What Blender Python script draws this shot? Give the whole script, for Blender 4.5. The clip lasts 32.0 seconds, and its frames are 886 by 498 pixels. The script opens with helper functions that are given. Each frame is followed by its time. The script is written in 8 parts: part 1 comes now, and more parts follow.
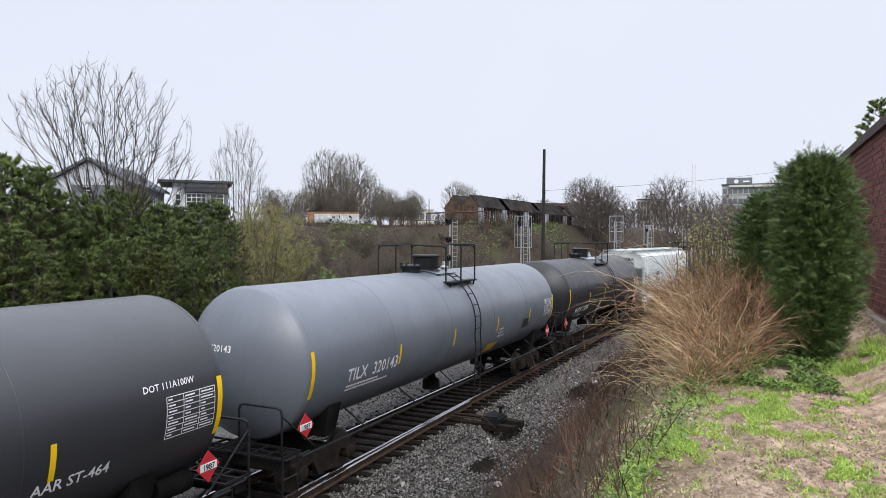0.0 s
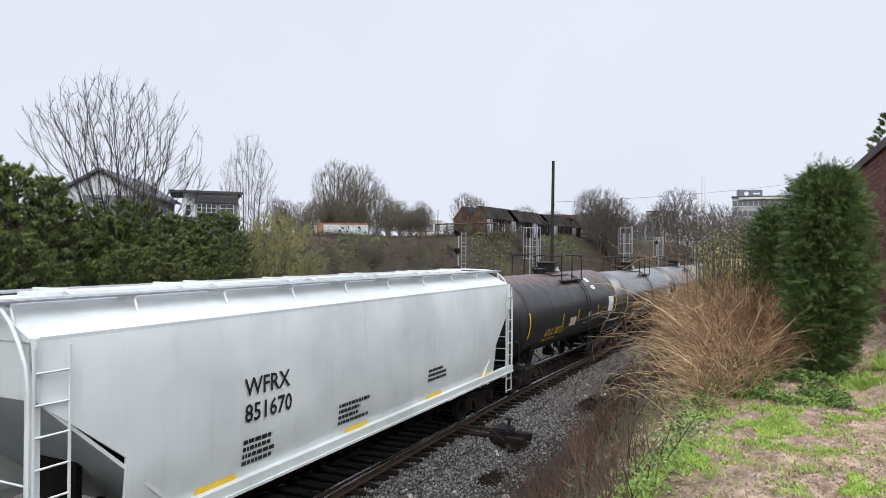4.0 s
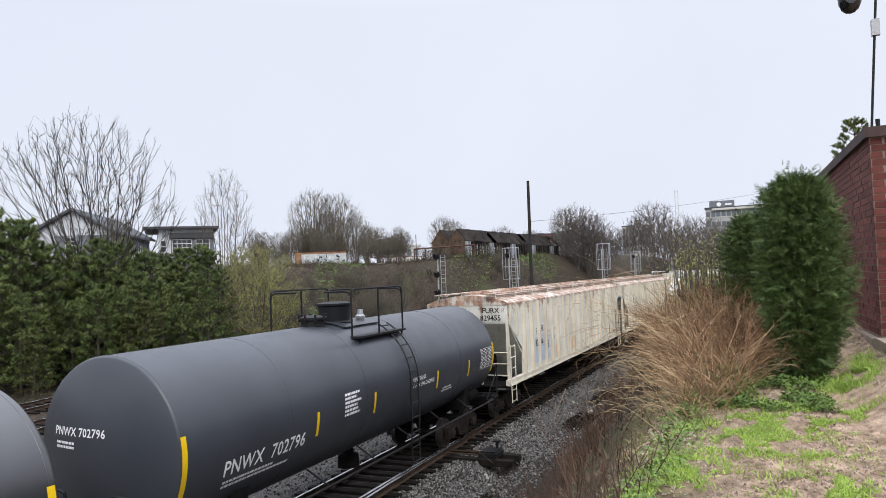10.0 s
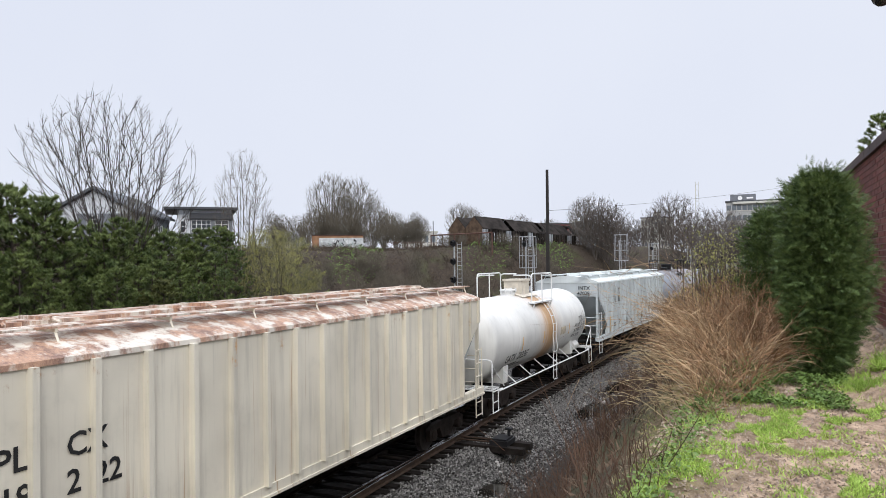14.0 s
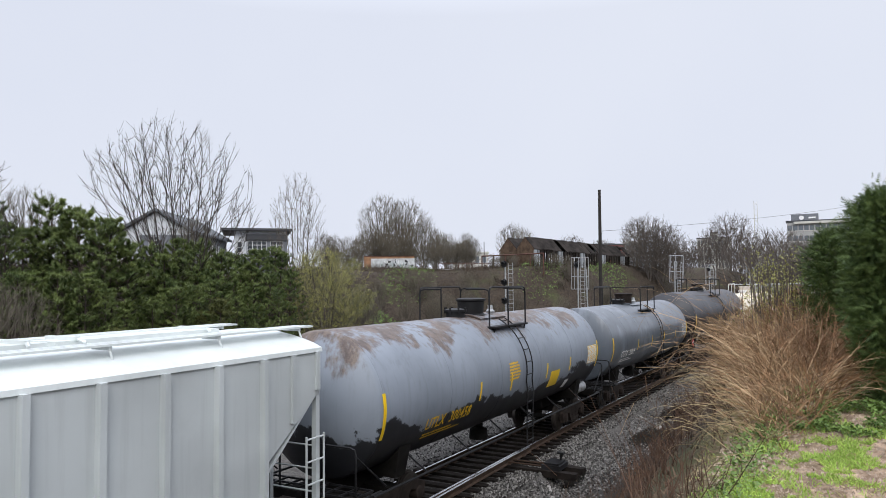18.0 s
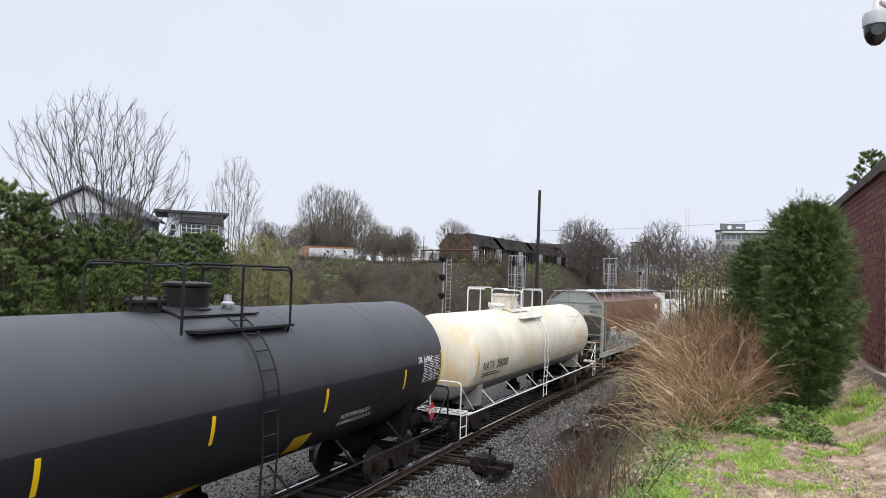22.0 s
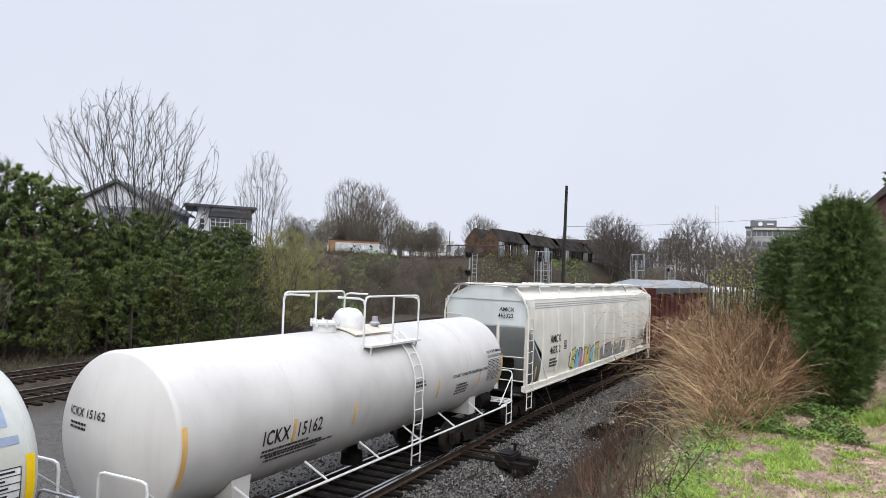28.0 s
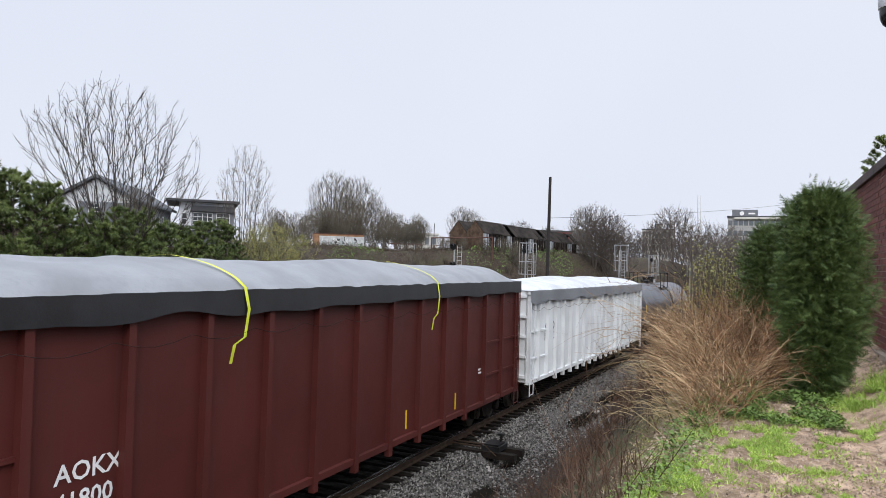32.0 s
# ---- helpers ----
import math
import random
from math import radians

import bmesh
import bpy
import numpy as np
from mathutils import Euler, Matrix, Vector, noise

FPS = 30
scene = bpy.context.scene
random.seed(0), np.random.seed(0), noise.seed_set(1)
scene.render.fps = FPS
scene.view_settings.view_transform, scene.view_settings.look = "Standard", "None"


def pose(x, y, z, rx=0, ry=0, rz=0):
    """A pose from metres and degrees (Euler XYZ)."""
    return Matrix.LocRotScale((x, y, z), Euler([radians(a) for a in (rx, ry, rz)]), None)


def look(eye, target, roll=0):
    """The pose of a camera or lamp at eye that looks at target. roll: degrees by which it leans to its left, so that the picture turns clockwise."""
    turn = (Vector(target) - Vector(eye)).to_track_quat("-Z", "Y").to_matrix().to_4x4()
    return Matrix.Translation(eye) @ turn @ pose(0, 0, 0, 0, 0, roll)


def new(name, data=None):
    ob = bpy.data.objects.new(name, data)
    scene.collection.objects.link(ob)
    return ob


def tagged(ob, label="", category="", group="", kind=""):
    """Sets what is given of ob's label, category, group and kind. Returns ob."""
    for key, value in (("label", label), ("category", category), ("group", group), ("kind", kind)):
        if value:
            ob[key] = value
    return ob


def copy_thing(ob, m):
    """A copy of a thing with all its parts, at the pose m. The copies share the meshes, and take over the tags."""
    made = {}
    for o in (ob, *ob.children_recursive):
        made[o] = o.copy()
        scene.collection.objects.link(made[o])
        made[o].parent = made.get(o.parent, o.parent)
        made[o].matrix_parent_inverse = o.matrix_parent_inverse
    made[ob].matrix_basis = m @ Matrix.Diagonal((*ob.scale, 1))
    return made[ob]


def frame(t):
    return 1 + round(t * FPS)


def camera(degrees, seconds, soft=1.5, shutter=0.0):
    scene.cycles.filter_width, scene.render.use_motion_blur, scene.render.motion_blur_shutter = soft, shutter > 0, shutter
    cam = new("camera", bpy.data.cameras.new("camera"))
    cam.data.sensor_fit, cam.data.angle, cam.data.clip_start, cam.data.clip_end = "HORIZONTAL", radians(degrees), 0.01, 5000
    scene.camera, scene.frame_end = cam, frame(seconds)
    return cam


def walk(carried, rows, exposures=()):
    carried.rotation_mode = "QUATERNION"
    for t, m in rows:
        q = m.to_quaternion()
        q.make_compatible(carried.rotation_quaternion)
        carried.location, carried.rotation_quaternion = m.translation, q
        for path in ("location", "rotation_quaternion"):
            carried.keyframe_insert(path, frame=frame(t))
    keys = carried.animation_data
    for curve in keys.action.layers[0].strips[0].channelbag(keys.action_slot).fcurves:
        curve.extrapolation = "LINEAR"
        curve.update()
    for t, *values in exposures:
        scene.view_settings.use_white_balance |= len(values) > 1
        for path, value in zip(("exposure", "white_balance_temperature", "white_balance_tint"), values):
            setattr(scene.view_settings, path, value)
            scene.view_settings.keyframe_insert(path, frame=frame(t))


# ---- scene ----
# Plan: the train's track runs along +Y, its railhead is z = 0 and the camera stands at x = 0, y = 0
# on the bank beside it.  The track bends gently to the right (+X) as it runs away.
cam = camera(64.6, 32.0, soft=0.6)
EYE = (0.0, 0.0, 5.19)
# seconds, then the camera's turn about x, y and z in degrees
LOOK = [
    (0, 89.21, -0.27, 23.45), (0.5, 89.33, -0.33, 23.38), (1, 89.45, -0.44, 23.37), (1.5, 89.54, -0.55, 23.39),
    (2, 89.64, -0.60, 23.45), (2.5, 89.75, -0.63, 23.58), (4.5, 90.28, -0.51, 24.22), (5, 90.45, -0.61, 23.56),
    (5.5, 90.44, -0.75, 22.57), (6, 90.15, -0.88, 21.55), (6.5, 89.88, -0.80, 20.81), (7, 89.64, -0.47, 20.65),
    (7.5, 89.80, 0.18, 20.83), (8, 90.21, 1.02, 21.20), (8.5, 90.88, 1.98, 21.52), (9, 91.49, 2.53, 21.95),
    (9.5, 91.92, 2.67, 22.28), (10, 92.05, 2.27, 22.50), (10.5, 91.79, 1.59, 22.46), (11, 91.38, 0.93, 22.31),
    (11.5, 91.01, 0.48, 22.24), (12, 90.77, 0.33, 22.41), (12.5, 90.75, 0.30, 22.72), (13, 90.77, 0.47, 23.12),
    (13.5, 90.85, 0.60, 23.38), (15.5, 91.92, 1.22, 27.04), (16, 92.28, 1.19, 28.62), (16.5, 92.62, 1.09, 29.71),
    (17, 92.78, 0.89, 29.96), (17.5, 92.82, 0.81, 29.39), (18, 92.75, 0.58, 27.99), (18.5, 92.71, 0.20, 26.05),
    (19, 92.86, -0.36, 24.02), (19.5, 93.07, -0.99, 22.47), (20, 93.21, -1.45, 21.77), (20.5, 93.04, -1.77, 21.91),
    (21, 92.75, -1.88, 22.37), (21.5, 92.36, -1.85, 22.88), (22, 92.29, -1.86, 22.94), (22.5, 92.21, -1.71, 22.96),
    (23, 92.41, -1.76, 22.71), (23.5, 92.66, -2.14, 22.38), (24, 92.90, -2.64, 22.02), (24.5, 93.05, -3.11, 21.97),
    (25, 93.04, -3.24, 22.47), (25.5, 92.76, -3.11, 23.57), (27.5, 91.69, -2.61, 25.29), (28, 91.82, -2.28, 25.04),
    (28.5, 91.90, -2.08, 24.82), (29, 91.84, -2.09, 24.50), (29.5, 91.64, -2.23, 24.08), (30, 91.40, -2.37, 23.73),
    (30.5, 91.19, -2.45, 23.56), (31, 91.14, -2.34, 23.56), (31.5, 91.17, -2.02, 23.64), (32, 91.24, -1.64, 23.80),
]
# the picture brightens a little beside dark cars and darkens beside white ones
DRIFT = [(0, 0.12), (2, 0.12), (5, 0.08), (8, 0.13), (10, 0.11), (13, 0.08), (16, 0.03), (18, 0.02), (20, 0.07), (22, 0.10), (24, 0.05), (28, 0.05), (30, 0.04), (32, 0.07)]
walk(cam, [(t, pose(*EYE, rx, ry, rz)) for t, rx, ry, rz in LOOK], DRIFT)

TRACK_X = -9.32      # the track's centre line beside the camera
BEND = 0.00154       # turn per metre, to the right
BEND_END = 125.0     # beyond this the track is straight again
SPEED = 10.38         # the train's speed, towards the camera


def on_track(s, off=0.0):
    """Place and heading (radians, clockwise) at s metres along the track and off metres to its right."""
    q = min(max(s, 0.0), BEND_END)
    a = BEND * q
    x = TRACK_X + (1 - math.cos(a)) / BEND + (s - q) * math.sin(a)
    y = math.sin(a) / BEND + (s - q) * math.cos(a)
    return x + off * math.cos(a), y - off * math.sin(a), a


def track_x(y):
    """The centre line's x at y (near enough for the ground)."""
    q = min(max(y, 0.0), BEND_END)
    return TRACK_X + BEND * q * q / 2 + (y - q) * BEND * q * (1.0 if y > q else 0.0)


# ---- light ----
world = bpy.data.worlds.new("overcast_sky")
scene.world = world
world.use_nodes = True
wn, wl = world.node_tree.nodes, world.node_tree.links
wn.clear()
w_out, w_bg = wn.new("ShaderNodeOutputWorld"), wn.new("ShaderNodeBackground")
w_sky = wn.new("ShaderNodeTexSky")
w_sky.sky_type, w_sky.sun_disc = "NISHITA", False
w_sky.sun_elevation, w_sky.sun_rotation = radians(48), radians(150)
w_sky.air_density, w_sky.dust_density = 1.0, 4.0
w_scale = wn.new("ShaderNodeVectorMath")
w_scale.operation = "SCALE"
w_scale.inputs["Scale"].default_value = 0.05
w_co, w_noise = wn.new("ShaderNodeTexCoord"), wn.new("ShaderNodeTexNoise")
w_noise.inputs["Scale"].default_value, w_noise.inputs["Detail"].default_value = 1.3, 5.0
w_ramp = wn.new("ShaderNodeValToRGB")
w_ramp.color_ramp.elements[0].position, w_ramp.color_ramp.elements[0].color = 0.3, (0.73, 0.775, 0.90, 1)
w_ramp.color_ramp.elements[1].position, w_ramp.color_ramp.elements[1].color = 0.75, (0.80, 0.84, 0.945, 1)
w_mix = wn.new("ShaderNodeMix")
w_mix.data_type, w_mix.inputs["Factor"].default_value = "RGBA", 0.95
wl.new(w_sky.outputs["Color"], w_scale.inputs[0])
wl.new(w_co.outputs["Generated"], w_noise.inputs["Vector"])
wl.new(w_noise.outputs["Fac"], w_ramp.inputs["Fac"])
wl.new(w_scale.outputs["Vector"], w_mix.inputs["A"])
wl.new(w_ramp.outputs["Color"], w_mix.inputs["B"])
# an overcast sky is brighter overhead than near the horizon
w_axis, w_high = wn.new("ShaderNodeSeparateXYZ"), wn.new("ShaderNodeMapRange")
w_high.inputs["From Min"].default_value, w_high.inputs["From Max"].default_value = 0.36, 1.0
w_high.inputs["To Min"].default_value, w_high.inputs["To Max"].default_value = 1.0, 3.1
wl.new(w_co.outputs["Generated"], w_axis.inputs[0])
wl.new(w_axis.outputs[2], w_high.inputs["Value"])
wl.new(w_high.outputs["Result"], w_bg.inputs["Strength"])
wl.new(w_mix.outputs["Result"], w_bg.inputs["Color"])
wl.new(w_bg.outputs["Background"], w_out.inputs["Surface"])

sun = new("sun", bpy.data.lights.new("sun", "SUN"))
sun.data.energy, sun.data.angle, sun.data.color = 1.5, radians(35), (1.0, 0.97, 0.92)
sun.matrix_world = look((20, -20, 40), (-6, 20, 0))


# ---- materials ----
class Nodes:
    """Builds one material's nodes; link() takes plain values or sockets."""

    def __init__(self, name):
        self.mat = bpy.data.materials.new(name)
        self.mat.use_nodes = True
        self.tree = self.mat.node_tree
        self.bsdf = self.tree.nodes["Principled BSDF"]

    def link(self, socket, value):
        if isinstance(value, bpy.types.NodeSocket):
            self.tree.links.new(value, socket)
        else:
            if isinstance(value, tuple) and len(value) == 3 and socket.type == "RGBA":
                value = (*value, 1)
            socket.default_value = value

    def coord(self, scale=(1, 1, 1), kind="Object"):
        n, m = self.tree.nodes.new("ShaderNodeTexCoord"), self.tree.nodes.new("ShaderNodeMapping")
        m.inputs["Scale"].default_value = scale
        self.tree.links.new(n.outputs[kind], m.inputs["Vector"])
        return m.outputs["Vector"]

    def place(self, scale=(1, 1, 1)):
        n, m = self.tree.nodes.new("ShaderNodeNewGeometry"), self.tree.nodes.new("ShaderNodeMapping")
        m.inputs["Scale"].default_value = scale
        self.tree.links.new(n.outputs["Position"], m.inputs["Vector"])
        return m.outputs["Vector"]

    def noise(self, vec, scale, detail=4, rough=0.6, warp=0.0):
        n = self.tree.nodes.new("ShaderNodeTexNoise")
        self.tree.links.new(vec, n.inputs["Vector"])
        n.inputs["Scale"].default_value, n.inputs["Detail"].default_value = scale, detail
        n.inputs["Roughness"].default_value, n.inputs["Distortion"].default_value = rough, warp
        return n.outputs["Fac"]

    def ramp(self, fac, lo, hi):
        n = self.tree.nodes.new("ShaderNodeMapRange")
        n.interpolation_type = "SMOOTHSTEP"
        self.tree.links.new(fac, n.inputs["Value"])
        n.inputs["From Min"].default_value, n.inputs["From Max"].default_value = lo, hi
        return n.outputs["Result"]

    def math(self, op, a, b=0.0, c=0.0):
        n = self.tree.nodes.new("ShaderNodeMath")
        n.operation = op
        self.link(n.inputs[0], a), self.link(n.inputs[1], b), self.link(n.inputs[2], c)
        return n.outputs[0]

    def mix(self, fac, a, b):
        n = self.tree.nodes.new("ShaderNodeMix")
        n.data_type = "RGBA"
        self.link(n.inputs["Factor"], fac), self.link(n.inputs["A"], a), self.link(n.inputs["B"], b)
        return n.outputs["Result"]

    def axis(self, vec, k):
        n = self.tree.nodes.new("ShaderNodeSeparateXYZ")
        self.tree.links.new(vec, n.inputs[0])
        return n.outputs[k]

    def random(self, island=False):
        n = self.tree.nodes.new("ShaderNodeNewGeometry" if island else "ShaderNodeObjectInfo")
        return n.outputs["Random Per Island" if island else "Random"]

    def bump(self, height, strength=0.3, dist=0.02):
        n = self.tree.nodes.new("ShaderNodeBump")
        self.link(n.inputs["Height"], height)
        n.inputs["Strength"].default_value, n.inputs["Distance"].default_value = strength, dist
        self.link(self.bsdf.inputs["Normal"], n.outputs["Normal"])

    def done(self, color, rough=0.6, metal=0.0, spec=0.5):
        self.link(self.bsdf.inputs["Base Color"], color)
        self.link(self.bsdf.inputs["Roughness"], rough)
        self.link(self.bsdf.inputs["Metallic"], metal)
        self.bsdf.inputs["Specular IOR Level"].default_value = spec
        return self.mat


def plain(name, col, rough=0.6, metal=0.0, scale=3.0, vary=0.25, bump=0.15, spec=0.5):
    """A surface of one colour with grain and blotches at two scales."""
    g = Nodes(name)
    v = g.coord()
    big, fine = g.noise(v, scale, 4), g.noise(v, scale * 14, 3)
    dark = tuple(c * (1 - vary) for c in col)
    light = tuple(min(1, c * (1 + vary * 0.6)) for c in col)
    c = g.mix(g.ramp(big, 0.3, 0.7), dark, light)
    c = g.mix(g.math("MULTIPLY", g.ramp(fine, 0.45, 0.75), 0.35), c, tuple(x * 0.75 for x in col))
    g.bump(fine, bump, 0.01)
    return g.done(c, g.math("ADD", g.math("MULTIPLY", big, 0.15), rough - 0.07), metal, spec)


def paint(name, col, rough=0.45, dirt=(0.06, 0.055, 0.05), grime=0.25, streak=0.2, rust=0.0, rust_top=0.0,
          fade=0.12, rust_col=(0.16, 0.06, 0.028), top=4.4, patch=None, patch_z=None, light=None, gloss=0.0, split=None, stain=None, blot=2.3, runs=0.0, runs_col=(0.2, 0.085, 0.03)):
    """Weathered car paint: faded blotches, grime, streaks that run down and rust in patches.
    rust: share of rusty patches all over, rust_top: along the roof line at height top.
    patch: a colour of ragged worn patches, within the heights patch_z."""
    g = Nodes(name)
    v = g.coord()
    run = g.coord((2.6, 2.6, 0.16))
    big, mid, fine = g.noise(v, 0.35, 3), g.noise(v, 1.6, 6, 0.65), g.noise(v, 34, 3)
    c = g.mix(g.ramp(big, 0.35, 0.7), tuple(x * (1 - fade) for x in col), tuple(min(1, x * (1 + fade)) for x in col))
    if light:
        c = g.mix(g.ramp(g.noise(g.coord((1.2, 0.8, 0.5)), 0.9, 5, 0.6), 0.5, 0.68), c, light)
    lines = g.noise(run, 2.2, 5, 0.6)
    c = g.mix(g.math("MULTIPLY", g.ramp(lines, 0.48, 0.72), streak), c, dirt)
    c = g.mix(g.math("MULTIPLY", g.ramp(mid, 0.5, 0.8), grime), c, dirt)
    z = g.axis(v, 2)
    if patch:
        f = g.ramp(g.noise(g.coord((1.0, 0.45, 0.7)), 1.1, 7, 0.65), 0.5, 0.53)
        if patch_z:      # ragged patches from the belly up to a level
            f = g.ramp(g.math("ADD", g.noise(g.coord((1.0, 0.6, 0.7)), 1.0, 8, 0.62), g.math("MULTIPLY", g.math("SUBTRACT", patch_z, z), 0.55)), 0.49, 0.52)
        c = g.mix(f, c, patch)
    if rust or rust_top:
        spots = g.noise(v, blot, 8, 0.7 if blot > 2 else 0.55)
        amount = g.math("ADD", g.math("MULTIPLY", lines, 0.35), g.math("MULTIPLY", spots, 0.65))
        if rust_top:
            amount = g.math("ADD", amount, g.math("MULTIPLY", g.ramp(z, top - 1.5, top + 0.2), rust_top))
        edge = 0.68 - 0.35 * rust
        tone = g.ramp(g.math("ADD", g.math("MULTIPLY", fine, 0.3), g.math("MULTIPLY", g.noise(g.coord((1.5, 1.5, 0.12)), 3.1, 6, 0.7), 0.7)), 0.35, 0.65)
        orange = g.mix(tone, rust_col, (rust_col[0] * 2.8, rust_col[1] * 3.0, rust_col[2] * 2.6))
        c = g.mix(g.ramp(amount, edge, edge + 0.12), c, orange)
    if runs:         # narrow rusty water runs, dense in some bays and absent in others
        lanes = g.math("ADD", g.math("MULTIPLY", g.noise(g.coord((1.0, 7.0, 0.10)), 1.5, 5, 0.62), 0.75), g.math("MULTIPLY", g.noise(g.coord((0.5, 0.7, 0.35)), 1.0, 4), 0.25))
        c = g.mix(g.math("MULTIPLY", g.ramp(lanes, 0.66 - 0.2 * runs, 0.78 - 0.2 * runs), 0.8), c, runs_col)
        c = g.mix(g.math("MULTIPLY", g.ramp(lanes, 0.74 - 0.2 * runs, 0.84 - 0.2 * runs), 0.8), c, tuple(0.35 * a for a in runs_col))
    if gloss < 0.6:
        g.bump(fine, 0.04, 0.003)
    if stain:        # rusty water run down from the fittings on top: middle, reach, colour
        far = g.math("ABSOLUTE", g.math("SUBTRACT", g.axis(v, 1), stain[0]))
        f = g.math("ADD", g.math("SUBTRACT", 1.0, g.ramp(far, 0.0, stain[1])), g.math("MULTIPLY_ADD", g.noise(g.coord((1.6, 3.0, 0.25)), 1.8, 6, 0.65), 0.7, -0.4))
        c = g.mix(g.math("MULTIPLY", g.ramp(f, 0.1, 0.6), 0.5), c, tuple(0.5 * a + 0.35 for a in stain[2]))
        c = g.mix(g.math("MULTIPLY", g.ramp(f, 0.55, 0.95), 0.85), c, stain[2])
        c = g.mix(g.math("MULTIPLY", g.ramp(f, 0.95, 1.2), 0.6), c, tuple(0.45 * a for a in stain[2]))
    if split:        # another colour below a level line
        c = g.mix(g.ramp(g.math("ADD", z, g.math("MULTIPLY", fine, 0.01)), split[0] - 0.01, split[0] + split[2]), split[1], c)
    g.bsdf.inputs["Coat Weight"].default_value = gloss
    g.bsdf.inputs["Coat Roughness"].default_value = 0.25
    return g.done(c, g.math("MULTIPLY_ADD", mid, 0.25, rough - 0.12), 0.0, (0.5 if max(col) > 0.1 else 0.3) + 0.7 * gloss)


def leafy(name, dark, light, rough=0.65, clump=0.6, share=0.5):
    """Leaves or stalks: part of the colour varies from piece to piece, part from clump to clump."""
    g = Nodes(name)
    f = g.math("MULTIPLY_ADD", g.random(True), share, g.math("MULTIPLY", g.ramp(g.noise(g.place(), clump, 3), 0.32, 0.68), 1 - share))
    c = g.mix(f, dark, light)
    return g.done(c, rough, 0.0, 0.25)


M = {}
M["steel_black"] = plain("black_steel", (0.011, 0.011, 0.012), 0.55, 0.0, 2.0, 0.4, 0.15, 0.3)
M["under_black"] = plain("sooty_underframe", (0.013, 0.012, 0.011), 0.8, 0.0, 2.0, 0.5, 0.3, 0.1)
M["rusty_frame"] = plain("rusty_cast_steel", (0.026, 0.02, 0.017), 0.75, 0.0, 3.0, 0.5, 0.3, 0.12)
M["wheel"] = plain("wheel_steel", (0.05, 0.042, 0.036), 0.5, 0.5, 4.0, 0.4)
M["tread"] = plain("bright_worn_steel", (0.42, 0.42, 0.43), 0.3, 0.9, 6.0, 0.2)
M["rail_side"] = plain("rusty_rail", (0.055, 0.036, 0.026), 0.75, 0.0, 5.0, 0.4, 0.3, 0.15)
M["railhead"] = plain("polished_railhead", (0.55, 0.56, 0.58), 0.22, 1.0, 2.0, 0.15)
M["tie"] = plain("creosoted_tie", (0.016, 0.013, 0.011), 0.85, 0.0, 3.0, 0.5, 0.5, 0.1)
M["yellow"] = plain("yellow_reflective_tape", (0.85, 0.55, 0.01), 0.35, 0.0, 2.0, 0.08, 0.0)
M["yellow_old"] = plain("faded_orange_tape", (0.75, 0.47, 0.16), 0.5, 0.0, 2.0, 0.15, 0.0)
M["white_mark"] = plain("white_stencil", (0.86, 0.86, 0.86), 0.5, 0.0, 3.0, 0.1, 0.0)
M["black_mark"] = plain("black_stencil", (0.015, 0.015, 0.016), 0.5, 0.0, 3.0, 0.2, 0.0)
M["yellow_mark"] = plain("yellow_stencil", (0.75, 0.45, 0.015), 0.5, 0.0, 3.0, 0.15, 0.0)
M["grey_mark"] = plain("grey_stencil", (0.3, 0.31, 0.32), 0.5, 0.0, 3.0, 0.15, 0.0)
M["blue_mark"] = plain("faded_blue_lettering", (0.28, 0.34, 0.46), 0.5, 0.0, 3.0, 0.2, 0.0)
M["red_mark"] = plain("red_placard", (0.5, 0.03, 0.04), 0.4, 0.0, 3.0, 0.15, 0.0)
M["galv"] = plain("galvanised_steel", (0.42, 0.43, 0.44), 0.45, 0.6, 4.0, 0.2)
M["white_metal"] = plain("white_painted_metal", (0.72, 0.72, 0.7), 0.45, 0.0, 3.0, 0.12)
M["glass"] = plain("dark_window_glass", (0.03, 0.035, 0.04), 0.08, 0.0, 1.0, 0.3, 0.0, 0.8)


